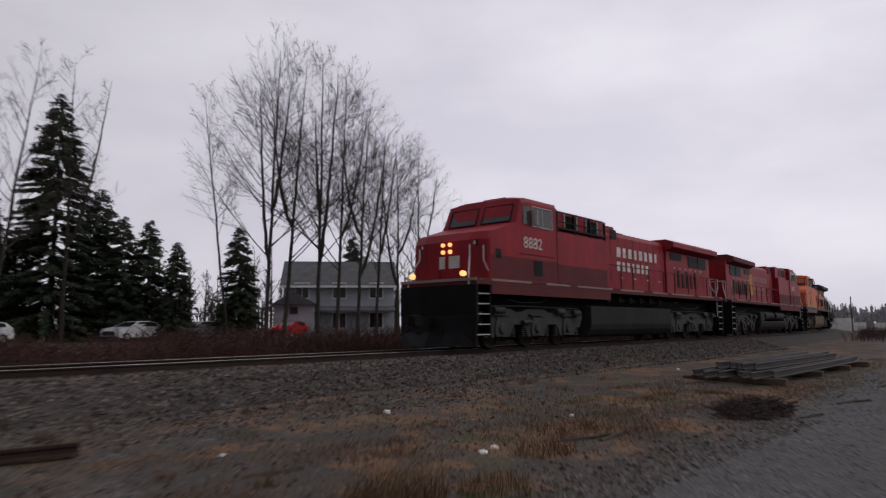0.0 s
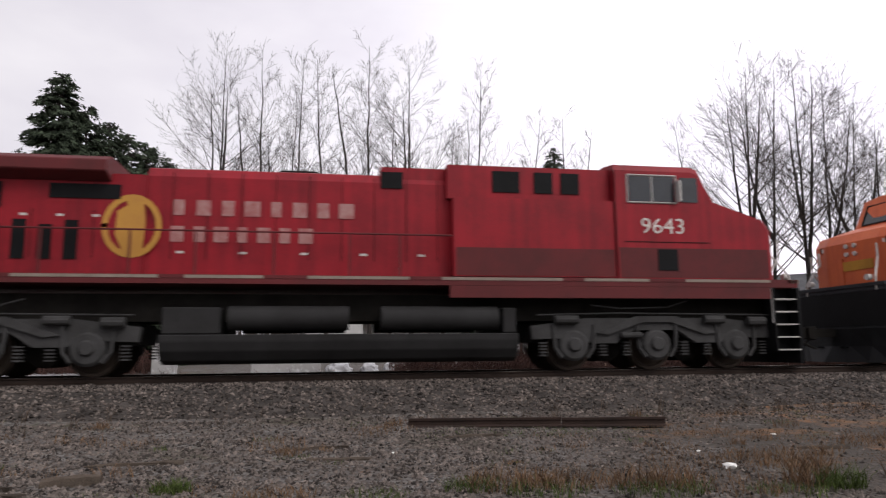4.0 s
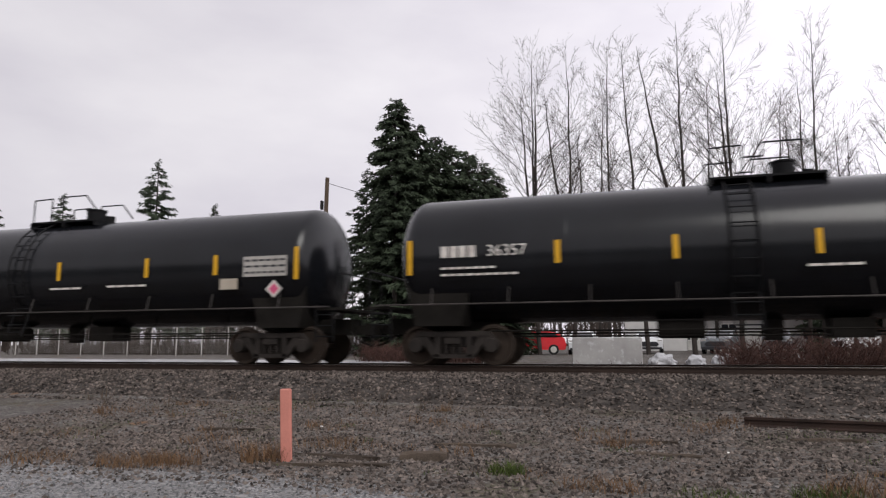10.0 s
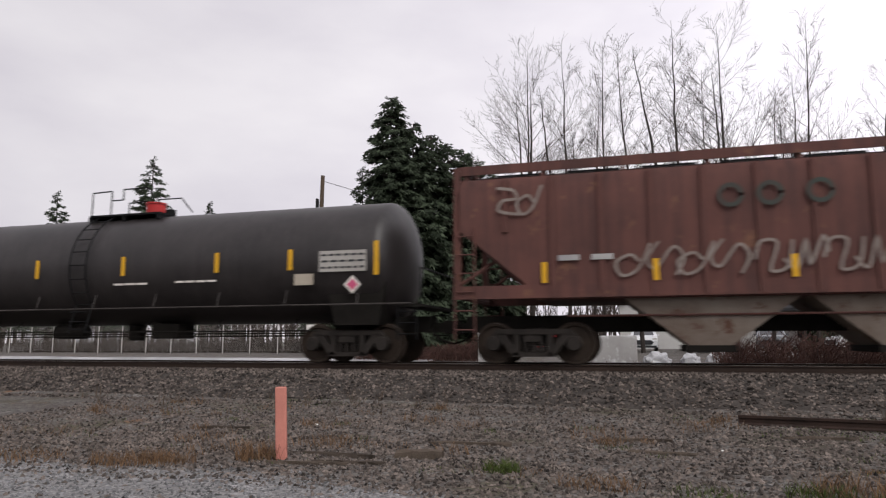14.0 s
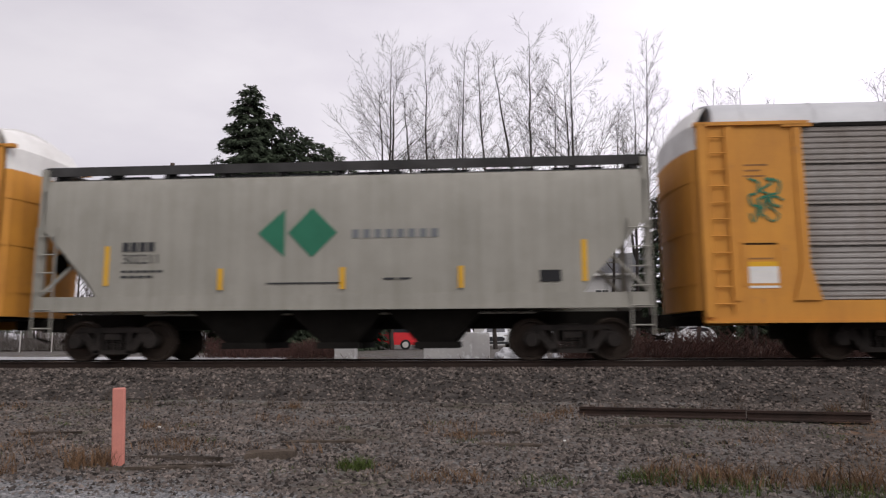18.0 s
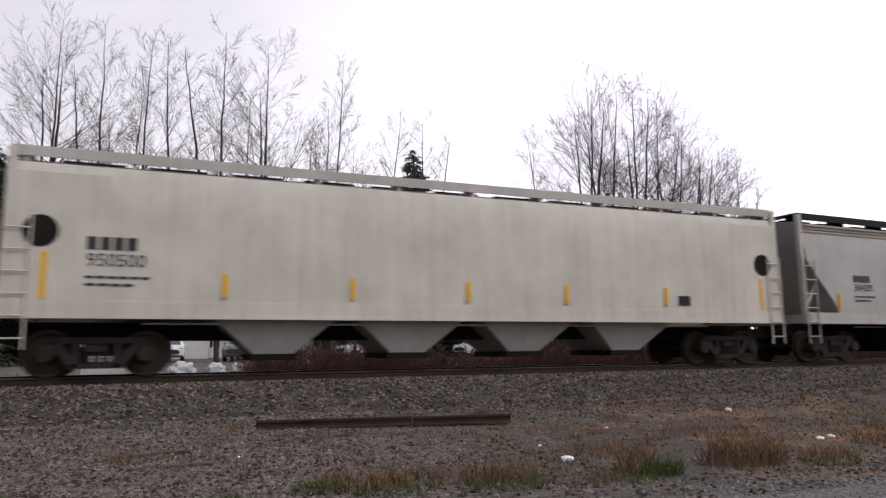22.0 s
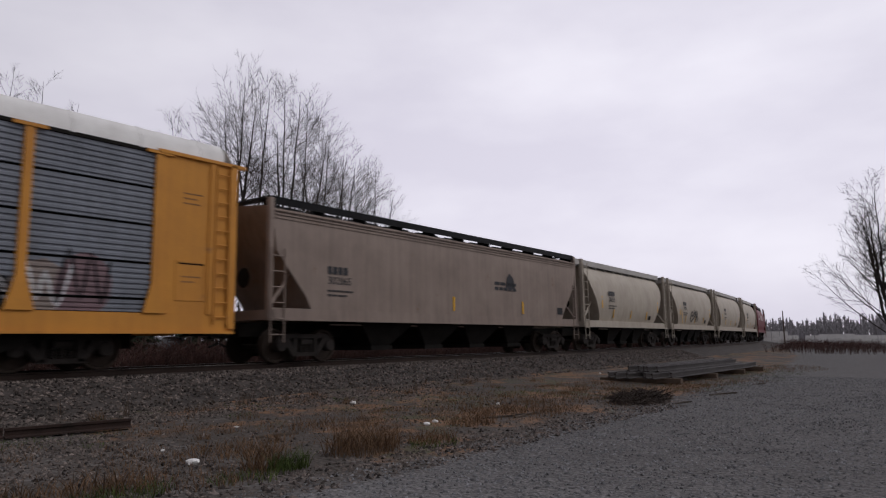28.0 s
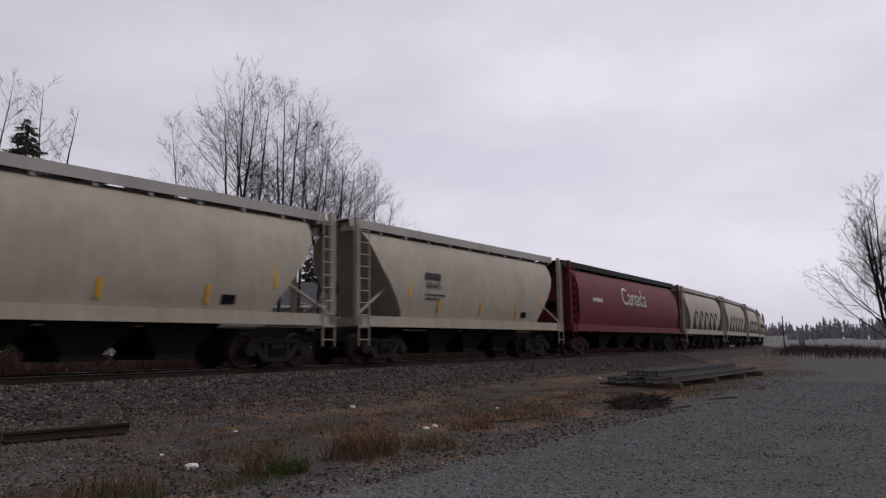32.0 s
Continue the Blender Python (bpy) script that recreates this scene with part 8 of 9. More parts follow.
def parked_car(label, paint, x, y, turn, hatch=True):
    car = thing("parked_car", label, "car", "cars parked beyond the track")
    prof = [(-2.05, 0.32), (-2.1, 0.75), (-1.95, 0.95), (-1.5, 1.02), (-0.85, 1.1), (-0.15, 1.46), (0.9, 1.5), (1.6, 1.38), (2.0, 1.0), (2.08, 0.6), (2.0, 0.32)]
    b = BM()
    rings = []
    for yy, k in ((-0.86, 0), (-0.8, 1), (0.8, 1), (0.86, 0)):
        rings.append([(px * (0.985 if k == 0 else 1.0), yy * (0.86 if (pz > 1.15) else 1.0), pz - (0.03 if k == 0 and pz > 1.15 else 0)) for px, pz in prof])
    loft(b, rings)
    part("body", b, paint, car, smooth=True)
    g = BM()
    prism(g, [(-0.72, 1.12), (-0.12, 1.40), (0.85, 1.43), (1.45, 1.32), (1.55, 1.1)], -0.79, 0.79, "y")
    part("side_glass", g, M["glass"], car)
    g = BM()
    loft(g, [[(-0.93, -0.66, 1.09), (-0.93, 0.66, 1.09), (-0.90, 0.66, 1.09), (-0.90, -0.66, 1.09)], [(-0.24, -0.6, 1.43), (-0.24, 0.6, 1.43), (-0.2, 0.6, 1.43), (-0.2, -0.6, 1.43)]])
    part("windscreen", g, M["glass"], car)
    gr = BM()
    prism(gr, [(-0.5, 0.48), (0.5, 0.48), (0.62, 0.62), (0.45, 0.78), (-0.45, 0.78), (-0.62, 0.62)], -2.115, -2.08)
    part("grille", gr, M["inkdark"], car)
    bp = BM()
    box(bp, -2.11, -2.02, -0.8, 0.8, 0.28, 0.42)
    part("bumper", bp, M["inkdark"], car)
    for s in (-1, 1):
        hl_ = BM()
        box(hl_, -2.06, -1.85, *sorted((s * 0.55, s * 0.82)), 0.74, 0.9)
        part("headlight", hl_, M["hopgrey"], car)
        mr = BM()
        box(mr, -0.72, -0.6, *sorted((s * 0.86, s * 1.02)), 1.06, 1.18)
        part("side_mirror", mr, paint, car)
        for xx in (-1.3, 1.28):
            wb = BM()
            lathe(wb, [(0.02, -0.1), (0.3, -0.1), (0.33, -0.08), (0.33, 0.08), (0.3, 0.1), (0.02, 0.1)], (xx, s * 0.8, 0.33), 18)
            wh = part("wheel", wb, M["tyre"], car)
            rb = BM()
            lathe(rb, [(0.02, -0.12), (0.2, -0.115), (0.2, 0.115), (0.02, 0.12)], (xx, s * 0.8, 0.33), 14)
            part("rim", rb, M["silver"], wh)
    car.matrix_basis = Matrix.Translation((x, y, ground_z(x, y))) @ pose(0, 0, 0, 0, 0, turn)
    return car


parked_car("small bright red hatchback parked beyond the track", M["carred"], -7.0, 44.5, 8)
parked_car("white hatchback parked facing the track", M["carwhite"], 0.2, 49.0, 90)
parked_car("white car parked close behind a concrete block", M["carwhite"], -4.0, 46.0, 95)
parked_car("dark grey car parked behind wire mesh", M["cargrey"], 4.6, 47.0, 75)
parked_car("dark grey car parked by the brush", M["cargrey"], 8.2, 49.0, 80)
parked_car("pale grey car parked near the houses", M["carwhite"], 24.0, 52.0, 20)
parked_car("dark car parked near the cedars", M["cargrey"], 29.0, 52.0, 10)
parked_car("red car parked among the trees", M["carred"], 36.0, 50.0, 30)
parked_car("white car parked among the trees", M["carwhite"], 14.5, 53.0, 15)

# ---------- concrete blocks, fence, pole, pavement ----------


def concrete_block(x, y, w, h, d, turn, seed):
    cb = thing("concrete_block", "pale concrete barrier block scrawled with grey paint", "barrier", "concrete blocks beyond the track")
    b = BM()
    box(b, -w / 2, w / 2, -d / 2, d / 2, 0, h)
    part("block", b, M["concrete"], cb, bevel=0.03)
    cb.matrix_basis = Matrix.Translation((x, y, ground_z(x, y) - 0.02)) @ pose(0, 0, 0, 0, 0, turn)
    return cb


concrete_block(-6.05, 28.0, 0.85, 1.35, 0.7, 3, 3)
concrete_block(-1.5, 28.3, 2.7, 1.15, 0.6, 2, 6)


def sheeted_heap(x, y, w, h, d, seed):
    hp = thing("sheeted_heap", "crumpled pale plastic sheeting heaped over rubble", "heap", "sheeted heaps beyond the track")
    b = BM()
    bmesh.ops.create_icosphere(b, subdivisions=5, radius=1.0)
    for v in b.verts:
        k = 1.0 + 0.28 * noise.noise((v.co.x * 2.2 + seed, v.co.y * 2.2, v.co.z * 2.2)) + 0.14 * abs(noise.noise((v.co.x * 7 + seed, v.co.y * 7, v.co.z * 3)))
        f = 0.72 if v.co.z > 0 else 0.95
        v.co = Vector((math.copysign(abs(v.co.x) ** f, v.co.x) * w / 2 * k, math.copysign(abs(v.co.y) ** f, v.co.y) * d / 2 * k, max(-0.1, v.co.z) * h * k))
    part("sheet", b, M["tarp"], hp, smooth=True)
    hp.matrix_basis = Matrix.Translation((x, y, ground_z(x, y)))


for k, (x, y, w, h, d) in enumerate(((0.6, 29.0, 1.0, 0.42, 0.8), (1.9, 29.6, 0.7, 0.36, 0.6), (3.1, 30.4, 0.9, 0.4, 0.7), (4.6, 31.0, 1.0, 0.42, 0.7), (6.0, 32.0, 0.8, 0.4, 0.7))):
    sheeted_heap(x, y, w, h, d, 3.7 * k)


def mesh_fence():
    fence = thing("mesh_fence", "galvanised chain-link fence along the side road", "fence")
    for i in range(17):
        t = BM()
        tube(t, (0, 0, -0.1), (0, 0, 1.9), 0.035, n=8)
        o = part("post", t, M["silver"], fence)
        o.matrix_basis = pose(-46 + 2.1 * i, 41 - 0.06 * i * 1.0, ground_z(-46 + 2.1 * i, 41))
    w = Raw()
    for i in range(17 * 12):
        x = -46 + 2.1 * i / 12
        for s in (-1, 1):
            w.tube(Vector((x, 41, -0.1)), Vector((x + s * 1.9, 41, 1.75)), 0.004, 0.004, 3)
    w.tube(Vector((-46, 41, 1.78)), Vector((-12, 40.4, 1.78)), 0.02, 0.02, 6)
    w.part("mesh", M["silver"], fence)
    return fence


mesh_fence()
thicket("brush", "reddish-brown brush on the bank by the concrete blocks", -13, -6.6, 13.5, 17.0, 1.1, 1300, 26, M["bramble"])
thicket("brush", "grey-brown brush growing behind the wire fence", -48, -9, 25.5, 29.0, 1.7, 2600, 25, M["twig"])

road = BM()
n = 22
left, right = [], []
for i in range(n + 1):
    t = i / n
    x = -75 + 66 * t
    y = 33.5 - 8.5 * t + 9.0 * max(0.0, t - 0.55) ** 1.2
    left.append((x, y - 3.4 + 1.2 * t, ground_z(x, y - 3.4 + 1.2 * t) + 0.03))
    right.append((x, y + 3.6 - 1.2 * t, ground_z(x, y + 3.6 - 1.2 * t) + 0.05))
va = [road.verts.new(c) for c in left]
vb = [road.verts.new(c) for c in right]
for i in range(n):
    road.faces.new((va[i], va[i + 1], vb[i + 1], vb[i]))
tagged(finish("side_road", road, M["asphalt"], smooth=True), "wet pale paved side road curving towards the track", "road", kind="structure")


def utility_pole():
    up = thing("utility_pole", "leaning dark wooden utility pole with one wire", "utility pole")
    b = BM()
    tube(b, (0, 0, -0.3), (0.25, 0, 10.0), 0.16, 0.11, n=10)
    part("pole", b, M["wood"], up, smooth=True)
    c = BM()
    box(c, -0.1, 0.0, -0.12, 0.1, 8.2, 8.7)
    part("junction_box", c, M["fuelgrey"], up)
    sg_ = BM()
    box(sg_, -0.4, 0.4, -0.2, -0.17, 1.2, 1.7)
    part("sign_plate", sg_, M["white"], up)
    w = BM()
    pts = [(0.25 + 22 * i / 12, 18 * i / 12, 9.7 - 2.4 * math.sin(math.pi * (i / 12) * 0.8)) for i in range(13)]
    line(w, pts, 0.015, 4)
    part("wire", w, M["black"], up)
    q = polar(-26.6, 38)
    up.matrix_basis = Matrix.Translation(q)


utility_pole()

# ---------- far end of the line ----------
for i, (be, d, w, h) in enumerate(((77.4, 170, 5, 2.6), (78.3, 175, 4, 1.8), (80.3, 150, 5, 1.7), (81.4, 150, 6, 1.9), (82.6, 152, 5, 1.7), (83.6, 155, 5, 1.6), (85.5, 160, 6, 1.9), (87.5, 160, 6, 1.8))):
    st = thing("wrapped_stack", "distant white-wrapped lumber stack beside the road", "lumber stack", "white stacks down the line")
    for k in range(3):
        for j in range(2):
            b = BM()
            box(b, -w / 2 + k * w / 3 + 0.05, -w / 2 + (k + 1) * w / 3 - 0.05, -0.7, 0.7, j * h / 2 + 0.06, (j + 1) * h / 2)
            part("package", b, M["white"], st)
    q = polar(be, d)
    st.matrix_basis = Matrix.Translation(q) @ pose(0, 0, 0, 0, 0, -be)
fp = thing("signal_pole", "thin distant pole beside the track", "pole")
part("mast", tube(BM(), (0, 0, 0), (0, 0, 6.0), 0.12, 0.09), M["wood"], fp)
fp.matrix_basis = Matrix.Translation(polar(78.0, 140))

# ---------- things lying about the yard ----------


def lying_rail(label, x0, y0, x1, y1, z, material, h=0.14, roll=0.0):
    lr = thing("loose_rail", label, "rail", "loose rails in the yard")
    ln = math.hypot(x1 - x0, y1 - y0)
    b = BM()
    prism(b, [(-0.075, 0), (0.075, 0), (0.075, 0.014), (0.012, 0.035), (0.012, h - 0.045), (0.036, h - 0.036), (0.036, h), (-0.036, h), (-0.036, h - 0.036), (-0.012, h - 0.045), (-0.012, 0.035), (-0.075, 0.014)], 0, ln)
    part("length", b, material, lr)
    lr.matrix_basis = Matrix.Translation((x0, y0, z)) @ pose(0, 0, 0, roll, 0, math.degrees(math.atan2(y1 - y0, x1 - x0)))
    return lr


lying_rail("rusty loose rail lying at the foot of the ballast", 1.36, 11.27, 3.8, 10.86, -0.735, M["rustrail"])
lying_rail("rusty loose rail butted against another by the ballast", 3.82, 10.86, 5.48, 10.59, -0.745, M["rustrail"])
rp = random.Random(8)
for i in range(8):
    yy = 7.75 + 0.27 * i + rp.uniform(-0.04, 0.04)
    lying_rail("wet grey rail stacked on bearers by the line", 20.6 + rp.uniform(-0.8, 0.4), yy, 31.0 + rp.uniform(-0.9, 0.5), yy + rp.uniform(-0.12, 0.12), -0.70, M["oldsteel"], 0.17)
for i in range(5):
    yy = 8.2 + 0.27 * i + rp.uniform(-0.04, 0.04)
    lying_rail("wet grey rail on the upper layer of the stack", 20.9 + rp.uniform(-0.5, 0.8), yy, 30.6 + rp.uniform(-1.5, 0.5), yy + rp.uniform(-0.1, 0.1), -0.528, M["oldsteel"], 0.17)
for x in (20.9, 24.4, 27.8, 30.6):
    bt_ = thing("timber_bearer", "dark timber bearer under the stacked rails", "timber", "bearers under the rails")
    b = BM()
    box(b, -0.11, 0.11, -1.3, 1.3, 0, -0.702 - ground_z(x, 8.7) + 0.02)
    part("timber", b, M["wood"], bt_, bevel=0.012)
    bt_.matrix_basis = Matrix.Translation((x, 8.7, ground_z(x, 8.7) - 0.02)) @ pose(0, 0, 0, 0, 0, 2)


def marker_post():
    mp_ = thing("marker_post", "faded salmon-pink flat marker post in the gravel", "post")
    b = BM()
    box(b, -0.066, 0.066, -0.03, 0.03, -0.1, 0.86)
    part("board", b, M["salmon"], mp_, bevel=0.012)
    mp_.matrix_basis = Matrix.Translation((-4.16, 7.5, -0.89)) @ pose(0, 0, 0, 2, -1.5, 12)


marker_post()


def broken_timber(x, y, ln, w, h, turn, seed, label):
    bt2 = thing("broken_timber", label, "wood", "scraps of wood in the yard")
    rnd = random.Random(seed)
    b = BM()
    rings = []
    for i in range(6):
        t = i / 5
        k = 1.0 - 0.75 * max(0, 0.35 - t)
        rings.append([(ln * (t - 0.5), a * w * k + rnd.uniform(-.015, .015), max(0.0, c * h * k + rnd.uniform(-.01, .01))) for a, c in ((-0.5, 0), (0.5, 0), (0.45, 0.8), (0.1, 1), (-0.4, 0.85))])
    loft(b, rings)
    part("timber", b, M["tie"], bt2)
    bt2.matrix_basis = Matrix.Translation((x, y, ground_z(x, y) - 0.01)) @ pose(0, 0, 0, 0, 0, turn)


broken_timber(-2.6, 8.0, 0.58, 0.15, 0.12, 4, 1, "splintered end of an old timber tie")
for i, (x, y, ln, tn) in enumerate(((-3.75, 7.35, 1.0, 8), (-3.3, 7.5, 0.9, 2), (-3.7, 7.85, 1.2, -4), (-2.2, 8.9, 1.1, 3), (-0.1, 9.6, 0.9, 5), (0.2, 8.8, 0.8, -8), (2.2, 10.1, 0.9, 6), (-6.2, 9.4, 0.8, 10), (10.9, 7.2, 1.3, -15), (11.3, 7.0, 0.9, 5), (6.6, 8.4, 0.7, -6), (18.2, 5.4, 1.1, -20), (19.5, 5.9, 0.9, 5), (22.5, 5.6, 0.8, -10), (15.5, 5.5, 0.7, -12))):
    broken_timber(x, y, ln, 0.06, 0.05, tn, 20 + i, "dark broken stick lying on the gravel")


def paper_scrap(x, y, size, seed):
    sc = thing("paper_scrap", "crumpled white scrap lying in the weeds", "litter", "white litter in the yard")
    rnd = random.Random(seed)
    b = BM()
    bmesh.ops.create_icosphere(b, subdivisions=2, radius=size)
    for v in b.verts:
        v.co = v.co * rnd.uniform(0.75, 1.2)
        v.co.z *= 0.5
    part("paper", b, M["white"], sc)
    sc.matrix_basis = Matrix.Translation((x, y, ground_z(x, y) + size * 0.3)) @ pose(0, 0, 0, 0, 0, seed * 50)


for i, (x, y, s) in enumerate(((10.34, 10.67, 0.12), (4.63, 7.46, 0.13), (6.66, 9.52, 0.06), (8.98, 7.5, 0.1), (9.35, 7.62, 0.08), (12.45, 8.4, 0.07), (-4.9, 9.9, 0.05), (4.9, 8.6, 0.05), (3.1, 11.6, 0.05), (23.5, 11.3, 0.09), (0.9, 9.1, 0.04))):
    paper_scrap(x, y, s * 0.62, i + 1)


def soil_heap():
    hp = Raw()
    rnd = random.Random(77)
    nx, ny = 34, 22
    pts = {}
    for i in range(nx):
        for j in range(ny):
            u, v = i / (nx - 1) * 2 - 1, j / (ny - 1) * 2 - 1
            x, y = 15.1 + u * 1.15, 6.3 + v * 0.58
            k = max(0.0, 1 - u * u - v * v)
            pts[i, j] = Vector((x, y, ground_z(x, y) - 0.03 + 0.27 * k ** 0.8 * (0.8 + 0.7 * noise.noise((x * 2.5, y * 2.5, 5))) + (rnd.uniform(-.06, .06) if k > 0 else 0)))
    for i in range(nx - 1):
        for j in range(ny - 1):
            hp.quad(pts[i, j], pts[i + 1, j], pts[i + 1, j + 1], pts[i, j + 1])
    for i in range(420):
        u, v = rnd.uniform(-0.9, 0.9), rnd.uniform(-0.9, 0.9)
        if u * u + v * v > 0.9:
            continue
        x, y = 15.1 + u * 1.15, 6.3 + v * 0.58
        z = ground_z(x, y) + 0.22 * max(0, 1 - u * u - v * v) ** 0.8
        hp.tube(Vector((x, y, z)), Vector((x + rnd.uniform(-.35, .35), y + rnd.uniform(-.3, .3), z + rnd.uniform(-0.02, .14))), 0.014, 0.006, 3)
    heap = thing("debris_heap", "low heap of dark soil and dead brush by the road", "heap")
    hp.part("soil", M["soil"], heap)


soil_heap()

# ---------- weeds and grass ----------


def grass(name, label, spots_, material, seed, blade=0.0035):
    rnd = random.Random(seed)
    raw = Raw()
    for x, y, rad, h, n in spots_:
        for i in range(n):
            a, r = rnd.uniform(0, 6.283), rad * math.sqrt(rnd.random())
            px_, py_ = x + r * math.cos(a) * 1.5, y + r * math.sin(a)
            q = Vector((px_, py_, ground_z(px_, py_) - 0.01))
            hh = h * rnd.uniform(0.45, 1.1)
            ln = Vector((rnd.uniform(-.5, .5), rnd.uniform(-.5, .5), 1)).normalized() * hh
            s = Vector((rnd.uniform(-1, 1), rnd.uniform(-1, 1), 0)).normalized() * blade * rnd.uniform(0.8, 1.8)
            m = q + ln * 0.55
            tip = q + ln + Vector((ln.x, ln.y, 0)) * 0.7
            raw.quad(q - s, q + s, m + s * 0.8, m - s * 0.8)
            raw.tri(m - s * 0.8, m + s * 0.8, tip)
    tagged(new(name, raw.mesh(name, material)), label, "grass", kind="stuff")


rg = random.Random(9)
dry = [(6.56, 6.57, 0.4, 0.42, 420), (6.9, 6.8, 0.35, 0.36, 260), (4.94, 6.52, 0.16, 0.45, 160), (5.4, 7.9, 0.5, 0.16, 260), (10.83, 8.06, 0.8, 0.14, 420), (12.3, 8.0, 0.9, 0.14, 420), (-5.9, 6.98, 0.35, 0.2, 300), (-5.4, 7.05, 0.25, 0.2, 200), (-4.45, 7.45, 0.2, 0.26, 240), (-7.4, 6.9, 0.4, 0.15, 240), (-0.46, 7.04, 0.3, 0.13, 220), (1.92, 7.1, 0.4, 0.22, 300), (2.6, 7.0, 0.4, 0.2, 300), (7.8, 6.4, 0.3, 0.25, 200), (9.6, 7.0, 0.35, 0.24, 220), (4.2, 6.5, 0.5, 0.14, 260), (8.0, 8.6, 0.6, 0.18, 240), (14.0, 7.9, 0.8, 0.15, 300), (3.4, 6.8, 0.3, 0.3, 200), (16.5, 7.6, 1.2, 0.12, 500), (19.0, 7.2, 1.2, 0.12, 500), (23.0, 7.0, 1.6, 0.12, 600), (33.0, 8.0, 2.5, 0.16, 900), (12.0, 7.0, 0.7, 0.16, 400)]
for i in range(90):
    x = rg.uniform(-10, 19)
    y = rg.uniform(7.4, 12.0)
    dry.append((x, y, rg.uniform(0.08, 0.35), rg.uniform(0.06, 0.2), rg.randint(20, 70)))
for i in range(110):
    x = rg.uniform(3.5, 22)
    dry.append((x, rg.uniform(6.4, 10.4), rg.uniform(0.2, 0.7), rg.uniform(0.04, 0.12), rg.randint(50, 130)))
grass("dry_grass", "dry orange-brown grass in scattered clumps", dry, M["drygrass"], 61)
green = [(-1.5, 7.5, 0.14, 0.16, 320), (5.14, 6.34, 0.18, 0.26, 300), (4.5, 6.2, 0.3, 0.12, 200), (1.5, 7.0, 0.2, 0.16, 200), (2.2, 6.7, 0.3, 0.14, 240), (3.3, 6.5, 0.35, 0.14, 300), (0.5, 6.9, 0.25, 0.1, 160), (7.6, 6.2, 0.3, 0.12, 160), (3.03, 10.76, 0.8, 0.05, 700), (4.3, 10.6, 0.7, 0.05, 500), (-6.2, 12.6, 0.7, 0.06, 400), (17.0, 8.6, 1.6, 0.07, 900), (20.5, 7.0, 1.6, 0.07, 900), (25.0, 7.0, 1.6, 0.07, 900), (29.0, 7.2, 1.6, 0.08, 900), (33.0, 8.6, 3.0, 0.08, 1200), (11.0, 9.2, 1.2, 0.05, 400)]
for i in range(60):
    green.append((rg.uniform(-10, 19), rg.uniform(7.2, 12.2), rg.uniform(0.1, 0.4), rg.uniform(0.04, 0.09), rg.randint(20, 60)))
grass("green_grass", "short green grass and moss tufts on the gravel", green, M["greengrass"], 62, 0.003)
weeds = [(rg.uniform(-12, 18), rg.uniform(11.4, 13.0), 0.05, rg.uniform(0.2, 0.45), rg.randint(5, 12)) for i in range(70)]
grass("weed_stalks", "thin dead weed stalks at the ballast edge", weeds, M["wood"], 63, 0.004)

# ---------- loose stone ----------


def stones(name, label, count, seed, place, s0, s1, material):
    rnd = np.random.RandomState(seed)
    base = np.array([(1, 0, 0), (-1, 0, 0), (0, 1, 0), (0, -1, 0), (0, 0, 1), (0, 0, -1)], float)
    tris = np.array([(0, 2, 4), (2, 1, 4), (1, 3, 4), (3, 0, 4), (2, 0, 5), (1, 2, 5), (3, 1, 5), (0, 3, 5)])
    vs, fs = [], []
    for i in range(count):
        x, y, z = place(rnd)
        s = rnd.uniform(s0, s1)
        q = base * (s * rnd.uniform(0.55, 1.25, (6, 1))) + rnd.uniform(-0.35, 0.35, (6, 3)) * s
        a = rnd.uniform(0, 6.28)
        ca, sa = math.cos(a), math.sin(a)
        rot = np.stack([q[:, 0] * ca - q[:, 1] * sa, q[:, 0] * sa + q[:, 1] * ca, q[:, 2] * 0.8], 1)
        vs.append(rot + (x, y, z))
        fs.append(tris + 6 * i)
    me = bpy.data.meshes.new(name)
    me.from_pydata(np.concatenate(vs).tolist(), [], np.concatenate(fs).tolist())
    me.materials.append(material)
    tagged(new(name, me), label, "stones", kind="stuff")


BED = ((-3.75, -0.72), (-3.2, -0.50), (-2.2, -0.22), (-1.5, -0.17), (2.0, -0.17))


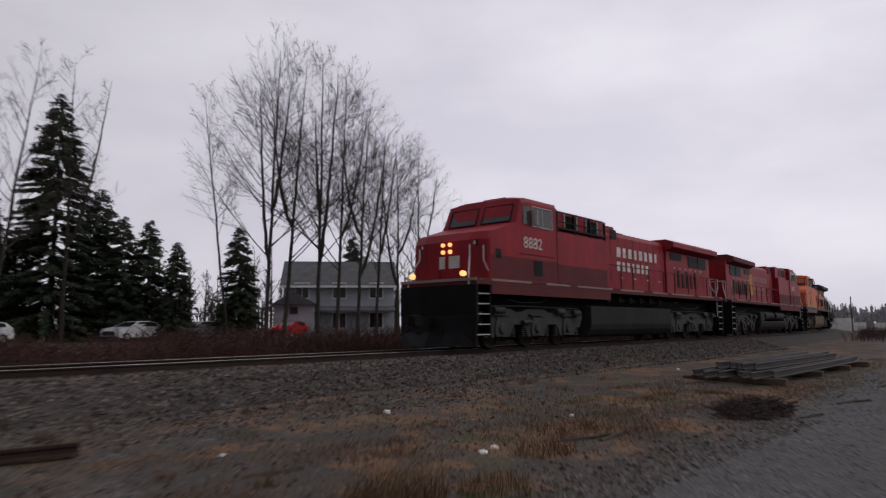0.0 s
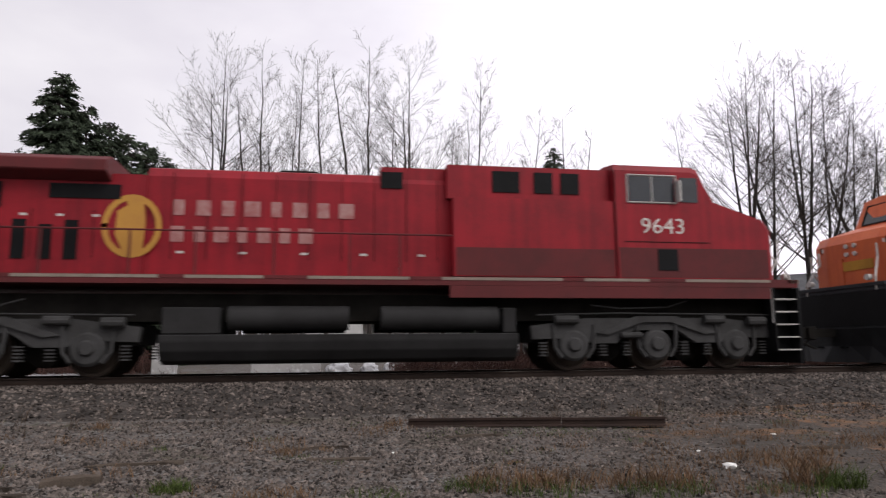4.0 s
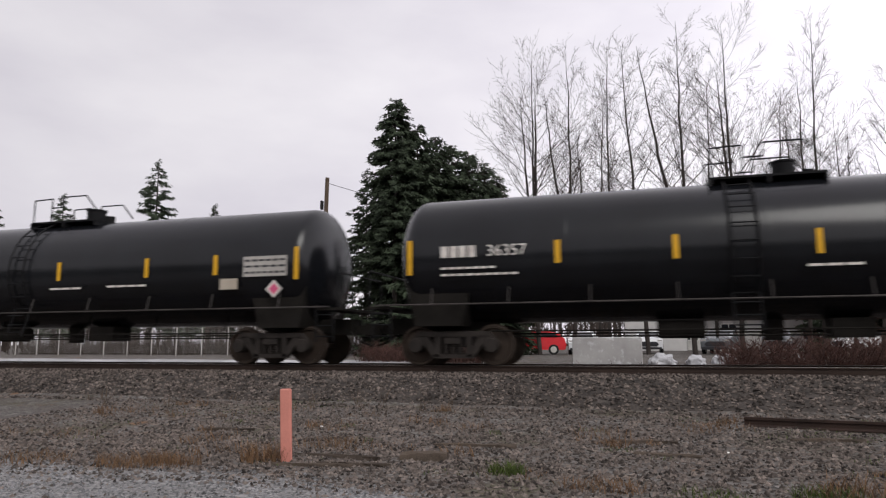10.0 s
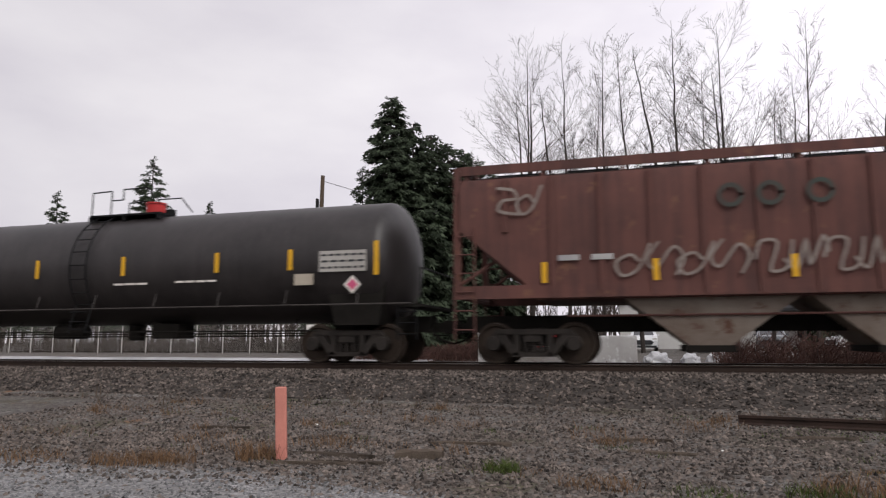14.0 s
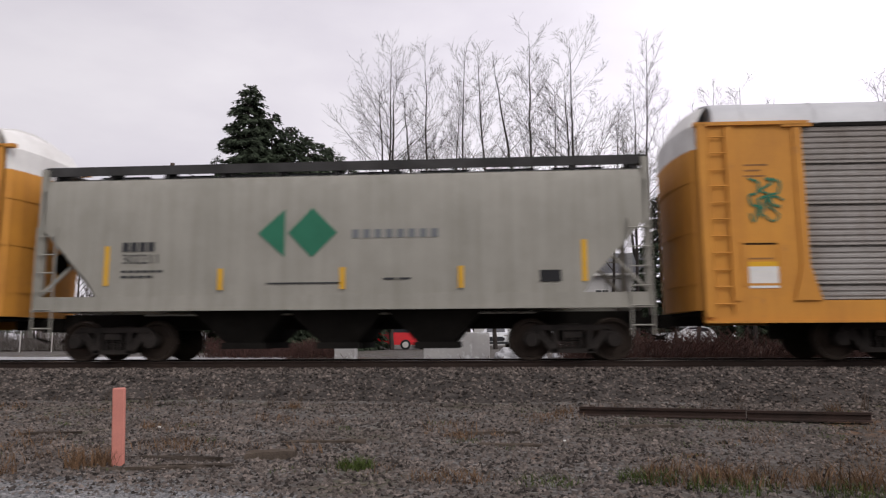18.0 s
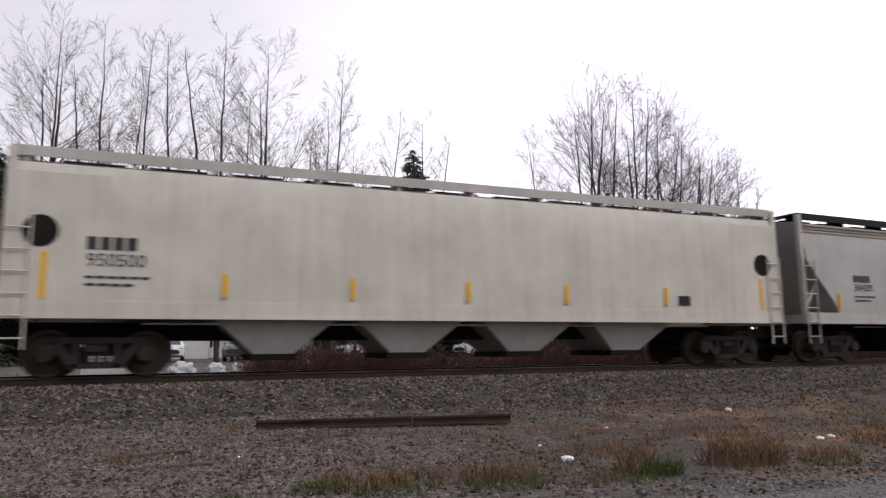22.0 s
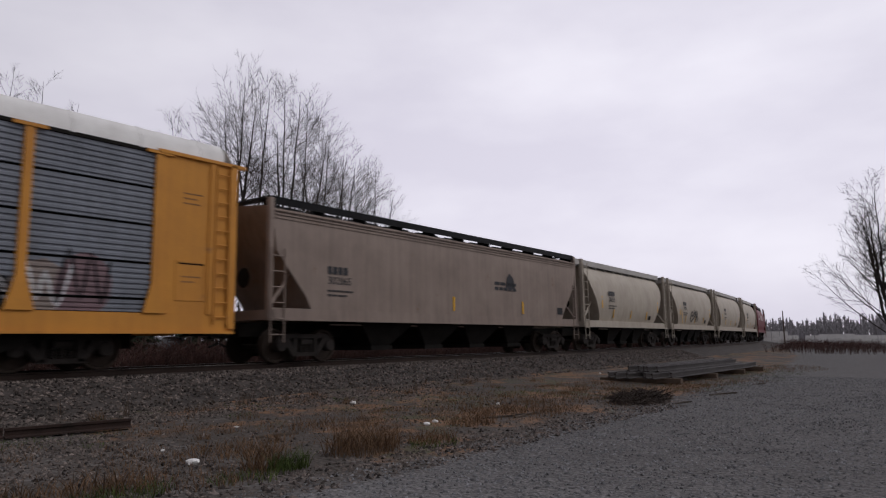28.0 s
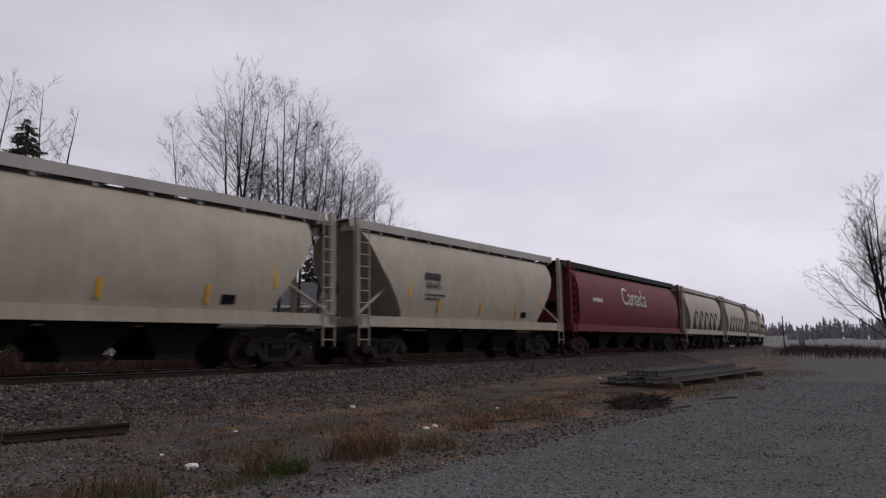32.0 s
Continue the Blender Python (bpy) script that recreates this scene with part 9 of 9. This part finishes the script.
def on_ballast(rnd):
    s = -17 + 60 * rnd.rand() ** 1.15
    o = rnd.uniform(-4.0, -0.85)
    x, y, a = on_track(s, o)
    return x, y, (lerp_table(BED, o) if o > -3.75 else ground_z(x, y)) + 0.008


def on_yard(rnd):
    x = rnd.uniform(-11, 15)
    y = 5.2 + 7.2 * rnd.rand()
    if x < 0 and y < 5.4 + min(1.4, -0.35 * x) and rnd.rand() < 0.85:
        y += 2.2
    if x > 2.5 and 6.2 < y < 10.8 and rnd.rand() < 0.8:
        x -= 10
    return x, y, ground_z(x, y) + 0.002


def on_road(rnd):
    x = -10 + 38 * rnd.rand() ** 1.1
    y = rnd.uniform(3.4 if x < 1.0 else 0.2, 5.7 + min(1.3, max(0.0, -0.35 * x)) + 0.0019 * x * x)
    return x, y, ground_z(x, y) + 0.001


stones("ballast_stones", "angular grey-brown crushed ballast stones", 34000, 71, on_ballast, 0.02, 0.05, M["stone"])
stones("yard_stones", "scattered grey stones and gravel on the yard", 46000, 72, on_yard, 0.01, 0.038, M["stone"])
stones("road_stones", "small pale crushed gravel on the road", 42000, 73, on_road, 0.008, 0.026, M["roadstone"])


def rolled(t):
    """How far the train has come by t seconds, in metres."""
    early = 1.6 * max(0.0, 1 - t / 3.2) ** 1.4
    return 13.2239 * t - 0.00866 * t * t + 0.0006 * t ** 3 + early


def motions():
    for car, mid, turn in CARS:
        rows = []
        for i in range(33):
            x, y, a = on_track(mid - rolled(i))
            rows.append((i, pose(x, y, 0, 0, 0, math.degrees(a) + turn)))
        walk(car, rows)
    # the wheels of the locomotives roll, less than a quarter turn from key to key
    far = [car for car, mid, turn in CARS[3:]]
    for wheel, x, radius in WHEELS:
        if wheel.parent.parent in far:
            continue
        sign = -1
        top = wheel.parent.parent
        if top["label"].startswith("faded red diesel"):
            sign = 1
        steps = 640 if radius < 0.5 else 560
        rows = [(32.0 * i / steps, pose(x, 0, radius, 0, sign * math.degrees(rolled(32.0 * i / steps) / radius))) for i in range(steps + 1)]
        walk(wheel, rows)


motions()
